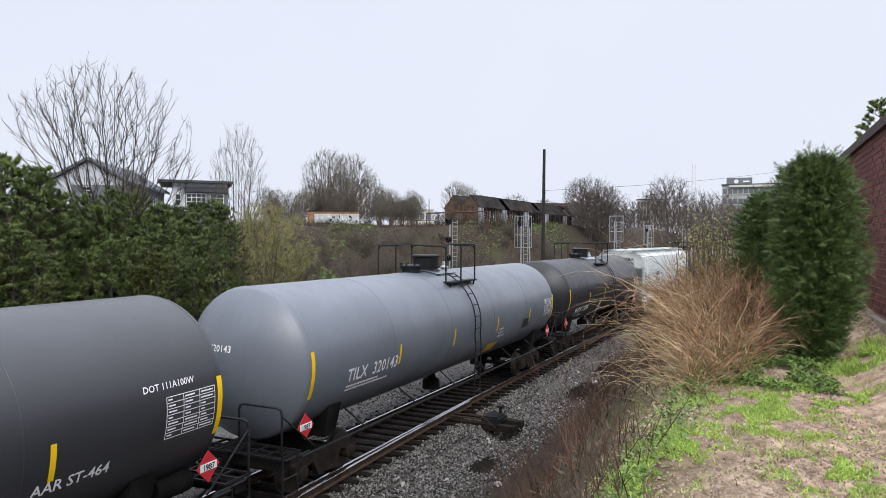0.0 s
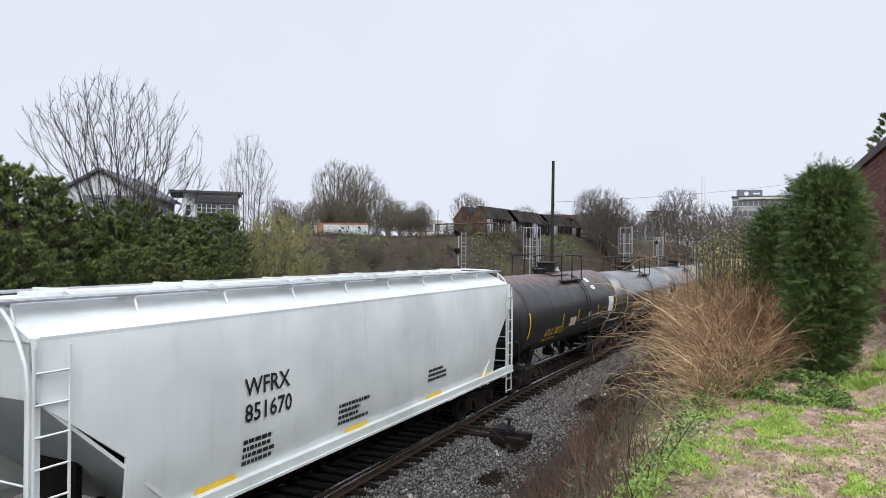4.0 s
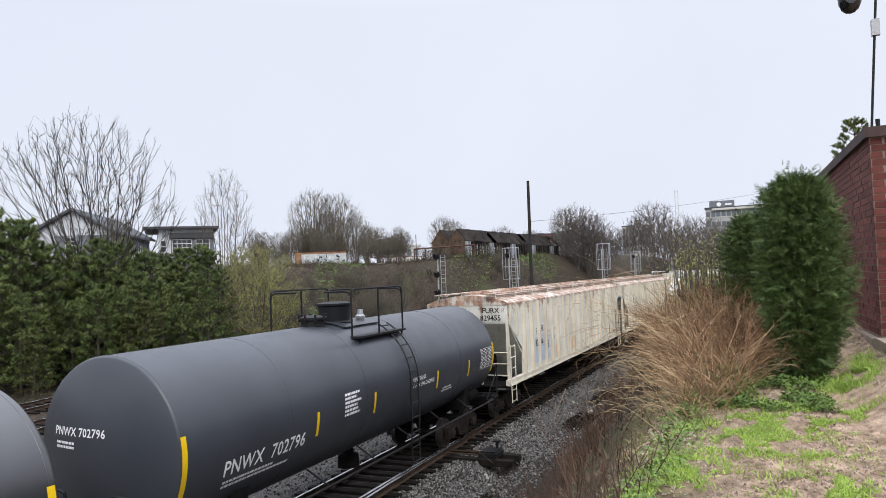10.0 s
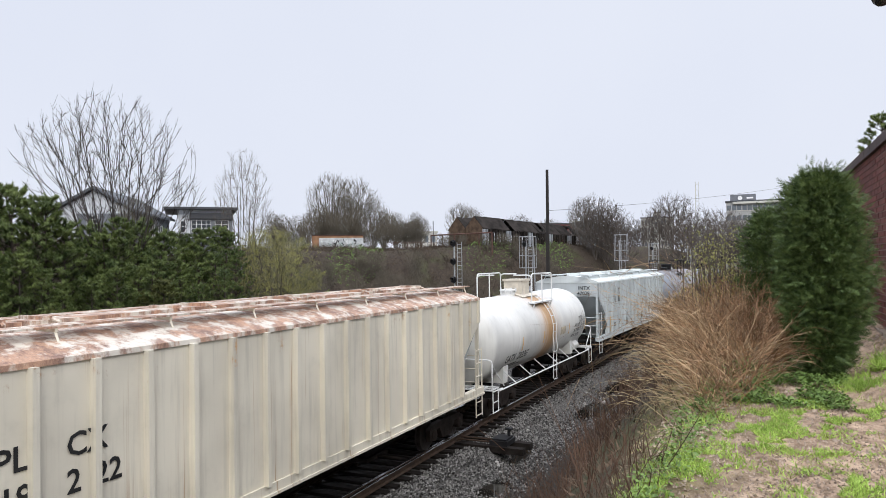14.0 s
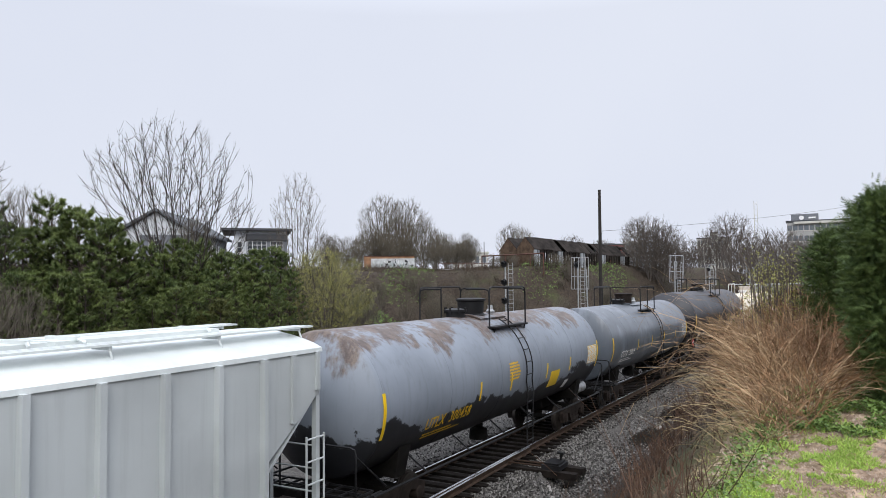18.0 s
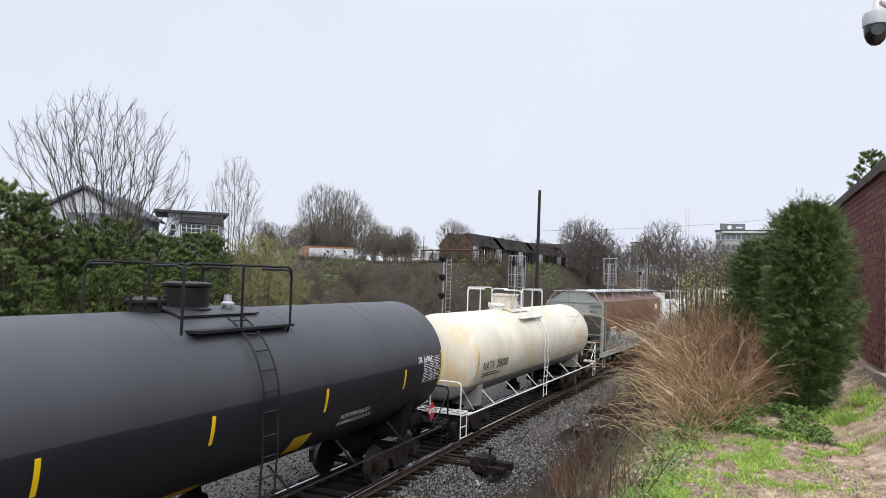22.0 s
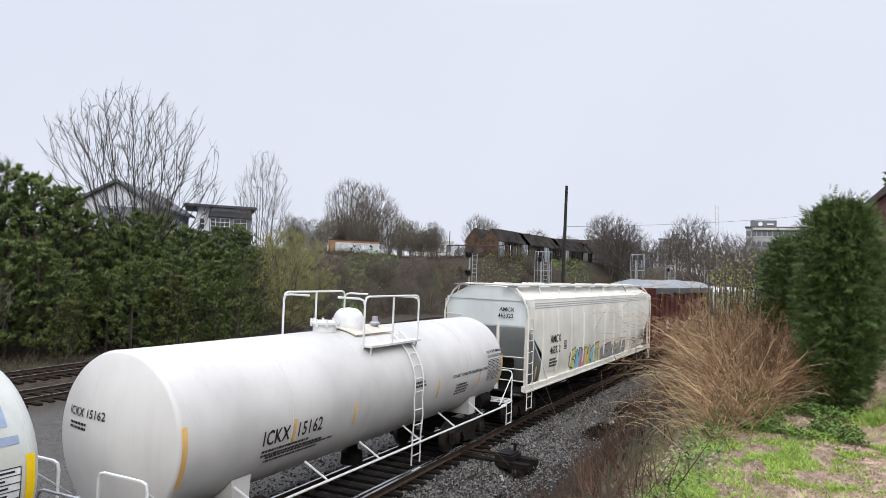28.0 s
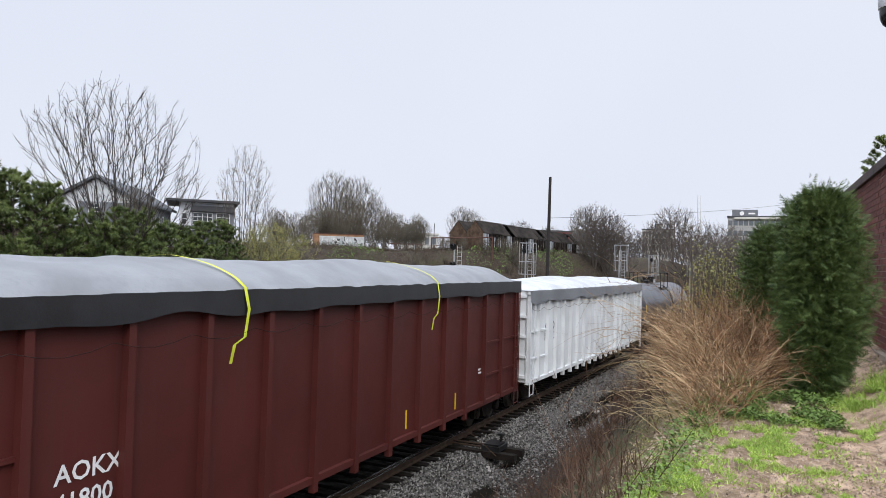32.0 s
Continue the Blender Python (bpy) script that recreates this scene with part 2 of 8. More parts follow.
# ---- mesh helpers ----
class Mesh:
    """Gathers vertices and faces for one mesh."""

    def __init__(self):
        self.v, self.f = [], []

    def add(self, verts, faces):
        k = len(self.v)
        self.v.extend(tuple(p) for p in verts)
        self.f.extend(tuple(i + k for i in face) for face in faces)

    def box(self, x0, x1, y0, y1, z0, z1, m=None):
        p = [(x, y, z) for z in (z0, z1) for y in (y0, y1) for x in (x0, x1)]
        if m is not None:
            p = [m @ Vector(q) for q in p]
        self.add(p, [(0, 2, 3, 1), (4, 5, 7, 6), (0, 1, 5, 4), (2, 6, 7, 3), (0, 4, 6, 2), (1, 3, 7, 5)])

    def slab(self, poly, depth, m=Matrix()):
        """A flat polygon in x, y with a thickness along z."""
        n = len(poly)
        p = [m @ Vector((x, y, z)) for z in (0, depth) for x, y in poly]
        self.add(p, [tuple(range(n - 1, -1, -1)), tuple(range(n, 2 * n))]
                 + [(i, (i + 1) % n, n + (i + 1) % n, n + i) for i in range(n)])

    def tube(self, path, r, n=6, r1=None, caps=True):
        path = [Vector(p) for p in path]
        k, m = len(self.v), len(path)
        side = None
        for i, p in enumerate(path):
            way = (path[min(i + 1, m - 1)] - path[max(i - 1, 0)])
            way = way.normalized() if way.length > 1e-9 else Vector((0, 0, 1))
            if side is None:
                side = way.cross(Vector((0, 0, 1)) if abs(way.z) < 0.9 else Vector((0, 1, 0))).normalized()
            else:
                side = (side - way * side.dot(way)).normalized()
            up = way.cross(side)
            rad = r if r1 is None else r + (r1 - r) * i / (m - 1)
            for j in range(n):
                a = 2 * math.pi * j / n
                self.v.append(tuple(p + side * (rad * math.cos(a)) + up * (rad * math.sin(a))))
        for i in range(m - 1):
            for j in range(n):
                a, b = k + i * n + j, k + i * n + (j + 1) % n
                self.f.append((a, b, b + n, a + n))
        if caps:
            self.f.append(tuple(range(k + n - 1, k - 1, -1)))
            self.f.append(tuple(range(k + (m - 1) * n, k + m * n)))

    def lathe(self, profile, n=48, centre=(0, 0, 0), axis="y"):
        """Turns (along, radius) pairs round an axis through centre."""
        k, m = len(self.v), len(profile)
        cx, cy, cz = centre
        for t, r in profile:
            for j in range(n):
                a = 2 * math.pi * j / n
                c, s = r * math.cos(a), r * math.sin(a)
                self.v.append((cx + c, cy + t, cz + s) if axis == "y" else
                              (cx + c, cy + s, cz + t) if axis == "z" else (cx + t, cy + c, cz + s))
        flip = axis != "y"
        for i in range(m - 1):
            for j in range(n):
                a, b = k + i * n + j, k + i * n + (j + 1) % n
                self.f.append((a, b, b + n, a + n) if flip else (a, a + n, b + n, b))
        e0, e1 = tuple(range(k, k + n)), tuple(range(k + (m - 1) * n, k + m * n))
        self.f.append(e0[::-1] if flip else e0)
        self.f.append(e1 if flip else e1[::-1])

    def data(self, name, mat, smooth=40):
        me = bpy.data.meshes.new(name)
        me.from_pydata(self.v, [], self.f)
        if smooth:
            me.shade_smooth()
            me.set_sharp_from_angle(angle=radians(smooth))
        me.materials.append(mat)
        return me


def put(name, data, parent=None, m=Matrix(), label=""):
    ob = new(name, data)
    ob.matrix_basis = m
    if parent:
        ob.parent = parent
    if label:
        ob["label"] = label
    return ob


def part(name, b, mat, parent=None, label="", smooth=40, m=Matrix()):
    """Links the mesh b as one object under a thing or a part."""
    return put(name, b.data(name, mat, smooth), parent, m, label)


def thing(name, m, label, category, group="", kind=""):
    ob = new(name)
    ob.empty_display_size = 0.3
    ob.matrix_basis = m
    return tagged(ob, label, category, group, kind)


glyphs = {}


def letters(text, size, gap=1.0):
    """Vertices (u, v) and faces of a line of text, its left foot at 0, 0."""
    key = (text, size, gap)
    if key not in glyphs:
        cu = bpy.data.curves.new("letters", "FONT")
        cu.body, cu.size, cu.resolution_u, cu.space_character = text, size / 0.72, 2, gap
        cu.offset = size * 0.022
        ob = bpy.data.objects.new("letters", cu)
        me = bpy.data.meshes.new_from_object(ob)
        glyphs[key] = ([tuple(v.co) for v in me.vertices], [tuple(p.vertices) for p in me.polygons])
        bpy.data.objects.remove(ob)
        bpy.data.meshes.remove(me)
        bpy.data.curves.remove(cu)
    return glyphs[key]


# ---- the ground ----
def smooth(a, b, t):
    t = min(1.0, max(0.0, (t - a) / (b - a)))
    return t * t * (3 - 2 * t)


HILL = [(-400, -60), (0, -37), (45, -42), (75, -47), (105, -28), (150, -11), (300, 8), (3000, 300)]


def hill_foot(y):
    for (y0, x0), (y1, x1) in zip(HILL, HILL[1:]):
        if y <= y1:
            return x0 + (x1 - x0) * (y - y0) / (y1 - y0)
    return HILL[-1][1]


# puddles in the ditch: centre and half widths
PUDDLES = ((-5.6, 26.9, 1.0, 2.3), (-5.9, 32.5, 0.7, 1.8), (-6.5, 20.0, 0.38, 1.1), (-6.15, 16.9, 0.42, 0.9))


def ground(x, y):
    u = x - track_x(y)
    rough = noise.noise((x * 0.5, y * 0.5, 0)) * 0.06 + noise.noise((x * 1.7, y * 1.7, 3)) * 0.03
    if u < 2.0:
        z = -0.25 - 0.12 * smooth(-2.0, -3.0, u)
        rough *= 0.3 if u > -3 else 1.0
        up = hill_foot(y) - x
        if up > -3:
            lump = noise.noise((x * 0.06, y * 0.06, 7)) * 1.2
            z += smooth(-3, 9.5, up) * (6.9 + lump + 0.9 * smooth(84, 108, y) * smooth(190, 150, y)) + smooth(24, 300, up) * 3
            rough *= 3
        return z + rough
    ditch = -0.25 - 0.33 * smooth(1.7, 2.6, u)
    for px, py, rx, ry in PUDDLES:
        q = ((x - px) / rx) ** 2 + ((y - py) / ry) ** 2
        if q < 6:
            ditch -= 0.13 * math.exp(-q * 1.1)
    top = 3.47 + 0.08 * min(max(y, -3), 9.5) + 0.02 * min(max(y - 9.5, 0), 20) + 0.26 * smooth(0.75, 1.35, x) * smooth(5.2, 6.4, y) + smooth(20, 60, u) * 2
    k = smooth(4.8, 8.9, u)
    return ditch + (top - ditch) * k + rough * (0.4 + 0.6 * k * (1 - k) * 4)


def steps(*spans):
    out = []
    for a, b, d in spans:
        n = max(1, round((b - a) / d))
        out += [a + (b - a) * i / n for i in range(n)]
    return out + [spans[-1][1]]


xs = steps((-2600, -400, 220), (-400, -120, 40), (-120, -40, 3), (-40, -14, 1.2), (-14, 3, 0.24), (3, 20, 1.2), (20, 120, 10), (120, 2600, 250))
ys = steps((-900, -60, 120), (-60, 0, 6), (0, 2, 0.5), (2, 34, 0.3), (34, 70, 0.9), (70, 160, 2.5), (160, 420, 13), (420, 3200, 250))
g_mesh = bpy.data.meshes.new("ground")
nx = len(xs)
g_mesh.from_pydata([(x, y, ground(x, y)) for y in ys for x in xs], [],
                   [(j * nx + i, j * nx + i + 1, (j + 1) * nx + i + 1, (j + 1) * nx + i)
                    for j in range(len(ys) - 1) for i in range(nx - 1)])
g_mesh.shade_smooth()
zone = g_mesh.color_attributes.new("zone", "FLOAT_COLOR", "POINT")
cols = []
for y in ys:
    for x in xs:
        u = x - track_x(y)
        wob = noise.noise((x * 0.9, y * 0.9, 11)) * 0.7
        gravel = smooth(-16, -13, u) * smooth(4.3, 2.6, u + wob * 0.8)
        bank = smooth(8.2, 9.0, u)
        # a worn path along the bank, grass between it and the drop
        path = bank * smooth(-0.6, 0.15, x - 0.055 * (y - 4) + wob * 0.45) * smooth(13, 8, y)
        grass = bank * (1 - path) * smooth(-0.9, 0.2, wob + 0.55)
        # wet black ditch mud; oil, soot and painted-in train shade between the rails
        mud_shade = max(0.8 * smooth(2.3, 3.2, u + wob * 0.9) * smooth(5.6, 4.2, u + wob), 0.85 * smooth(1.75, 1.3, abs(u))) if y > -60 else 0.0
        cols += [gravel, grass, path, mud_shade]
zone.data.foreach_set("color", cols)

g = Nodes("earth")
zn = g.tree.nodes.new("ShaderNodeAttribute")
zn.attribute_name = "zone"
P = g.place()
n_big, n_mid, n_fine = g.noise(P, 0.25, 5), g.noise(P, 3.5, 6, 0.65), g.noise(P, 28, 4)
scrub = g.mix(g.ramp(n_mid, 0.3, 0.7), (0.024, 0.019, 0.014), (0.075, 0.057, 0.042))
scrub = g.mix(g.math("MULTIPLY", g.ramp(n_big, 0.52, 0.7), 0.5), scrub, (0.07, 0.085, 0.03))
grav = g.mix(g.ramp(n_fine, 0.35, 0.65), (0.028, 0.026, 0.023), (0.17, 0.16, 0.148))
grav = g.mix(g.math("MULTIPLY", g.ramp(n_mid, 0.5, 0.75), 0.6), grav, (0.045, 0.038, 0.032))
dirt = g.mix(g.ramp(g.noise(P, 7, 6, 0.7), 0.35, 0.65), (0.20, 0.135, 0.09), (0.56, 0.41, 0.29))
dirt = g.mix(g.math("MULTIPLY", g.ramp(n_fine, 0.48, 0.68), 0.6), dirt, (0.15, 0.105, 0.075))
dirt = g.mix(g.math("MULTIPLY", g.ramp(g.noise(P, 90, 3), 0.55, 0.7), 0.5), dirt, (0.62, 0.5, 0.4))
turf = g.mix(g.ramp(g.noise(P, 9, 5, 0.7), 0.35, 0.65), (0.13, 0.095, 0.055), (0.24, 0.21, 0.08))
c = g.mix(g.axis(zn.outputs["Vector"], 0), scrub, grav)
c = g.mix(g.axis(zn.outputs["Vector"], 1), c, turf)
c = g.mix(g.axis(zn.outputs["Vector"], 2), c, dirt)
# blackens the wet ditch, and paints the train's shade into the track bed
wet_shade = g.math("MULTIPLY", zn.outputs["Alpha"], g.ramp(n_mid, 0.25, 0.6))
c = g.mix(wet_shade, c, (0.012, 0.0105, 0.009))
g.bump(g.math("ADD", n_fine, g.math("MULTIPLY", n_mid, 1.5)), 0.6, 0.05)
g_mesh.materials.append(g.done(c, g.math("MULTIPLY_ADD", wet_shade, -0.35, 0.9), 0.0, 0.18))
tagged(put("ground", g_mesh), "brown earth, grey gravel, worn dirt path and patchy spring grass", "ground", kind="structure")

# puddles in the ditch beside the ballast
g = Nodes("puddle_water")
g.bump(g.noise(g.place(), 5, 2), 0.04, 0.01)
M["water"] = g.done((0.018, 0.016, 0.013), 0.05, 0.0, 0.6)
for k, (px, py, rx, ry) in enumerate(PUDDLES):
    b = Mesh()
    zs = ground(px, py) + 0.075
    ring = []
    for j in range(36):
        a = 2 * math.pi * j / 36
        r = 1 + 0.3 * noise.noise((math.cos(a) * 1.5 + k * 5, math.sin(a) * 1.5, 2))
        ring.append((px + 1.25 * rx * r * math.cos(a), py + 1.25 * ry * r * math.sin(a)))
    b.slab(ring, 0.012, Matrix.Translation((0, 0, zs)))
    tagged(part("puddle", b, M["water"], smooth=0), "still brown rainwater puddle in the trackside ditch", "puddle", "puddles in the ditch", "structure")


# ---- tracks ----
def rail_mesh(points, name):
    """A rail swept along points (x, y, heading), its head at z = 0; returns web and running surface."""
    prof = [(-0.07, -0.17), (0.07, -0.17), (0.07, -0.155), (0.012, -0.13), (0.012, -0.045), (0.036, -0.035),
            (0.036, -0.004), (-0.036, -0.004), (-0.036, -0.035), (-0.012, -0.045), (-0.012, -0.13), (-0.07, -0.155)]
    web, head = Mesh(), Mesh()
    n = len(prof)
    for x, y, a in points:
        c, s = math.cos(a), math.sin(a)
        web.v += [(x + px * c, y - px * s, pz) for px, pz in prof]
        head.v += [(x + px * c, y - px * s, pz) for px, pz in ((-0.034, -0.006), (0.034, -0.006), (0.028, 0.0), (-0.028, 0.0))]
    for i in range(len(points) - 1):
        web.f += [(i * n + j, i * n + (j + 1) % n, (i + 1) * n + (j + 1) % n, (i + 1) * n + j) for j in range(n)]
        head.f += [(i * 4 + j, i * 4 + (j + 1) % 4, i * 4 + 4 + (j + 1) % 4, i * 4 + 4 + j) for j in range(4)]
    return web, head


tie_b = Mesh()
tie_b.slab([(-1.3, -0.115), (1.3, -0.11), (1.29, 0.115), (-1.3, 0.11)], 0.17, Matrix.Translation((0, 0, -0.345)))
tie_data = tie_b.data("tie", M["tie"], 0)
plate_b = Mesh()
plate_b.box(-0.17, 0.17, -0.09, 0.09, -0.175, -0.158)
for sx in (-0.11, 0.11):
    plate_b.box(sx - 0.02, sx + 0.02, -0.06, -0.03, -0.16, -0.13)
    plate_b.box(sx - 0.02, sx + 0.02, 0.03, 0.06, -0.16, -0.13)
plate_data = plate_b.data("tie_plate", M["rail_side"], 0)


def build_track(name, label, where, s0, s1, ds, pitch, parts, z=0.0):
    tr = thing(name, pose(0, 0, z), label, "railway track", kind="structure")
    pts = [where(s) for s in steps((s0, s1, ds))]
    for off in (-0.75, 0.75):
        web, head = rail_mesh([(x + off * math.cos(a), y - off * math.sin(a), a) for x, y, a in pts], "rail")
        r = part("rail", web, M["rail_side"], tr, smooth=0)
        part("railhead", head, M["railhead"], r, "bright worn running surface", smooth=0)
    s, n, rest = s0, 0, Mesh()
    while s < s1:
        x, y, a = where(s)
        m = pose(x + random.uniform(-0.05, 0.05), y, random.uniform(-0.012, 0.006), 0, 0, -math.degrees(a) + random.uniform(-1.5, 1.5))
        if n < parts and s > 3:
            put("tie", tie_data, tr, m)
            n += 1
            if s < 45:
                for off in (-0.75, 0.75):
                    put("tie_plate", plate_data, tr, m @ Matrix.Translation((off, 0, 0)))
        else:
            rest.box(-1.3, 1.3, -0.11, 0.11, -0.34, -0.175, m)
        s += pitch
    if rest.f:
        tagged(part("far_ties", rest, M["tie"], tr, smooth=0), kind="stuff")
    return tr


main_track = build_track("railway_track", "rusty rails with bright tops on dark creosoted ties in grey ballast",
                         lambda s: on_track(s), -60, 420, 2.0, 0.54, 240)


def far_line(x0):
    return lambda s: (x0 - 0.09 * (s - 17) + 0.00075 * max(0, s - 40) ** 2, s, 0.0)


for x0 in (-25.6, -30.0):
    build_track("railway_track", "empty siding track with rusty rails below the pines", far_line(x0), -30, 130, 3.0, 0.6, 0, -0.12)

# the point rails of a turnout, beside the near rail
web, head = rail_mesh([(x + off * math.cos(a), y, a) for (x, y, a), off in
                       ((on_track(s), 0.83 + 0.0016 * (21 - s) ** 2) for s in steps((2, 21, 1.0)))], "rail")
r = part("point_rail", web, M["rail_side"], main_track, smooth=0)
part("railhead", head, M["railhead"], r, "bright worn running surface", smooth=0)

# switch machine on two long ties
sx, sy, sa = on_track(19.6)
sm = thing("switch_machine", pose(sx, sy, 0, 0, 0, -math.degrees(sa)), "black cast-iron switch machine on long ties beside the track", "switch machine")
for dy in (-0.33, 0.33):
    b = Mesh()
    b.box(0.9, 3.0, dy - 0.12, dy + 0.12, -0.34, -0.16)
    part("long_tie", b, M["tie"], sm, smooth=0)
b = Mesh()
b.box(1.95, 2.5, -0.34, 0.34, -0.16, -0.02)
b.box(2.0, 2.45, -0.3, 0.3, -0.02, 0.03)
part("housing", b, M["steel_black"], sm, smooth=0)
for dy in (-0.18, 0.12):
    b = Mesh()
    b.tube([(0.6, dy, -0.12), (2.0, dy, -0.1)], 0.025)
    part("throw_rod", b, M["rail_side"], sm)
b = Mesh()
b.tube([(2.35, 0.2, 0.02), (2.35, 0.2, 0.2)], 0.04, 8)
b.box(2.25, 2.45, 0.12, 0.28, 0.2, 0.26)
part("point_indicator", b, M["steel_black"], sm)

# ballast stones that lie loose on the gravel
g = Nodes("ballast_stone")
c = g.mix(g.math("POWER", g.random(True), 2.0), (0.018, 0.017, 0.016), (0.36, 0.345, 0.325))
M["stone"] = g.done(g.mix(g.math("MULTIPLY", g.noise(g.place(), 60, 3), 0.35), c, (0.05, 0.045, 0.04)), 0.85, 0.0, 0.12)
b = Mesh()
rnd = random.Random(5)
for k in range(44000):
    near = k < 31000
    s = 7.5 + 17 * rnd.random() ** 1.1 if near else rnd.uniform(22, 48)
    u = rnd.uniform(1.1, 3.9) if rnd.random() < 0.9 else rnd.uniform(-3.6, -1.2)
    if u > 2.6 and rnd.random() < (u - 2.3) / 1.9:
        continue
    x, y, a = on_track(s, u)
    r = rnd.uniform(0.018, 0.042)
    z = ground(x, y) + r * rnd.uniform(0.1, 0.7)
    q = Euler((rnd.uniform(0, 6), rnd.uniform(0, 6), rnd.uniform(0, 6))).to_matrix()
    j = lambda: rnd.uniform(0.65, 1.25)
    pts = [(0, 0, r * j()), (r * j(), 0, 0.2 * r), (-0.2 * r, r * j(), 0), (-r * j(), 0.1 * r, 0), (0.1 * r, -r * j(), 0), (0, 0, -r * j())]
    b.add([Vector((x, y, z)) + q @ Vector(p) for p in pts],
          [(0, 1, 2), (0, 2, 3), (0, 3, 4), (0, 4, 1), (5, 2, 1), (5, 3, 2), (5, 4, 3), (5, 1, 4)])
tagged(part("ballast", b, M["stone"], smooth=0), "loose grey crushed-stone ballast beside the rails", "ballast", kind="stuff")


# ---- the train ----
# shared running gear
b = Mesh()
b.lathe([(-0.07, 0.20), (-0.07, 0.36), (-0.05, 0.42), (0.05, 0.42), (0.06, 0.46), (0.085, 0.46), (0.085, 0.2)], 28, (0, 0, 0), "x")
b.lathe([(-0.1, 0.11), (0.13, 0.11)], 12, (0, 0, 0), "x")
WHEEL = b.data("wheel", M["wheel"], 35)
b = Mesh()
b.lathe([(-0.055, 0.424), (0.045, 0.424)], 28, (0, 0, 0), "x")
TREAD = b.data("tread", M["tread"], 35)
b = Mesh()
b.slab([(-1.1, 0.30), (-1.12, 0.62), (-0.78, 0.74), (0.78, 0.74), (1.12, 0.62), (1.1, 0.30), (0.84, 0.30), (0.8, 0.5),
        (0.52, 0.58), (0.3, 0.24), (-0.3, 0.24), (-0.52, 0.58), (-0.8, 0.5), (-0.84, 0.30)], 0.14,
       Matrix(((0, 0, 1, -0.07), (1, 0, 0, 0), (0, 1, 0, 0), (0, 0, 0, 1))))
for wy in (-0.86, 0.86):
    b.lathe([(-0.14, 0.15), (0.1, 0.15), (0.12, 0.11)], 14, (0, wy, 0.43), "x")
SIDE = b.data("side_frame", M["rusty_frame"], 30)
b = Mesh()
for sy in (-0.16, 0, 0.16):
    b.lathe([(z, 0.07 + 0.012 * (k % 2)) for k, z in enumerate(i * 0.03 for i in range(10))], 10, (0, sy, 0.28), "z")
SPRING = b.data("spring", M["rusty_frame"], 30)
b = Mesh()
b.box(-1.0, 1.0, -0.2, 0.2, 0.5, 0.78)
for wy in (-0.86, 0.86):
    b.lathe([(-0.95, 0.08), (0.95, 0.08)], 10, (0, wy, 0.43), "x")
BOLSTER = b.data("truck", M["under_black"], 30)
b = Mesh()
b.box(-0.14, 0.14, -0.3, 0.55, 0.7, 0.96)
b.box(-0.19, 0.19, -0.42, -0.18, 0.66, 1.0)
b.tube([(0.3, -0.2, 0.8), (0.34, -0.36, 0.62), (0.3, -0.5, 0.5)], 0.03)
COUPLER = b.data("coupler", M["rusty_frame"], 30)


def running_gear(car, L, inset):
    for sgn in (-1, 1):
        tr = put("truck", BOLSTER, car, pose(0, sgn * (L / 2 - inset), 0))
        for sx in (-1, 1):
            put("side_frame", SIDE, tr, pose(sx * 0.98, 0, 0))
            put("spring", SPRING, tr, pose(sx * 0.98, 0, 0))
            for wy in (-0.86, 0.86):
                w = put("wheel", WHEEL, tr, pose(sx * 0.76, wy, 0.43, 0, 0, 0 if sx < 0 else 180))
        put("coupler", COUPLER, car, pose(0, sgn * (L / 2 - 0.1), 0, 0, 0, 0 if sgn < 0 else 180))


def bend(path, r=0.12):
    """Rounds the corners of a polyline."""
    path = [Vector(p) for p in path]
    out = [path[0]]
    for a, p, c in zip(path, path[1:], path[2:]):
        d0, d1 = (a - p), (c - p)
        k0, k1 = min(r, d0.length / 2), min(r, d1.length / 2)
        e0, e1 = p + d0.normalized() * k0, p + d1.normalized() * k1
        out += [e0, (e0 + e1) / 4 + p / 2, e1]
    return out + [path[-1]]


def on_side(x0):
    """Maps text to a flat side facing +X."""
    return lambda y, z: (lambda u, v, o: (x0 + o, y + u, z + v))


def on_end(y0):
    return lambda x, z: (lambda u, v, o: (x + u, y0 - o, z + v))


def on_tank(R, zc):
    def at(y, z):
        a0 = math.asin(max(-0.98, min(0.98, (z - zc) / R)))
        return lambda u, v, o: ((R + o) * math.cos(a0 + v / R), y + u, zc + (R + o) * math.sin(a0 + v / R))
    return at


def write(car, text, size, at, mat, name="lettering", gap=1.0, off=0.012, squeeze=1.0):
    vs, fs = letters(text, size, gap)
    b = Mesh()
    b.add([at(u * squeeze, v, off) for u, v, _ in vs], fs)
    return part(name, b, mat, car, smooth=0)


def bars(car, w, rows, size, at, mat, seed=0, name="small_print"):
    """Lines of writing too small to read."""
    rnd = random.Random(seed)
    b = Mesh()
    for k in range(rows):
        u = 0.0
        end = w * rnd.uniform(0.6, 1.0)
        while u < end:
            d = rnd.uniform(0.6, 2.2) * size
            v = -k * size * 1.7
            b.add([at(u, v, 0.008), at(min(u + d, end), v, 0.008), at(min(u + d, end), v + size, 0.008), at(u, v + size, 0.008)], [(0, 1, 2, 3)])
            u += d + 0.3 * size
    return part(name, b, mat, car, smooth=0)


def strip(car, at, w, h, mat, name="reflective_strip", label=""):
    b = Mesh()
    n = max(2, int(h / 0.08))
    for k in range(n + 1):
        b.v += [at(0, h * k / n, 0.006), at(w, h * k / n, 0.006)]
    b.f = [(2 * k, 2 * k + 1, 2 * k + 3, 2 * k + 2) for k in range(n)]
    return part(name, b, mat, car, label, smooth=60)


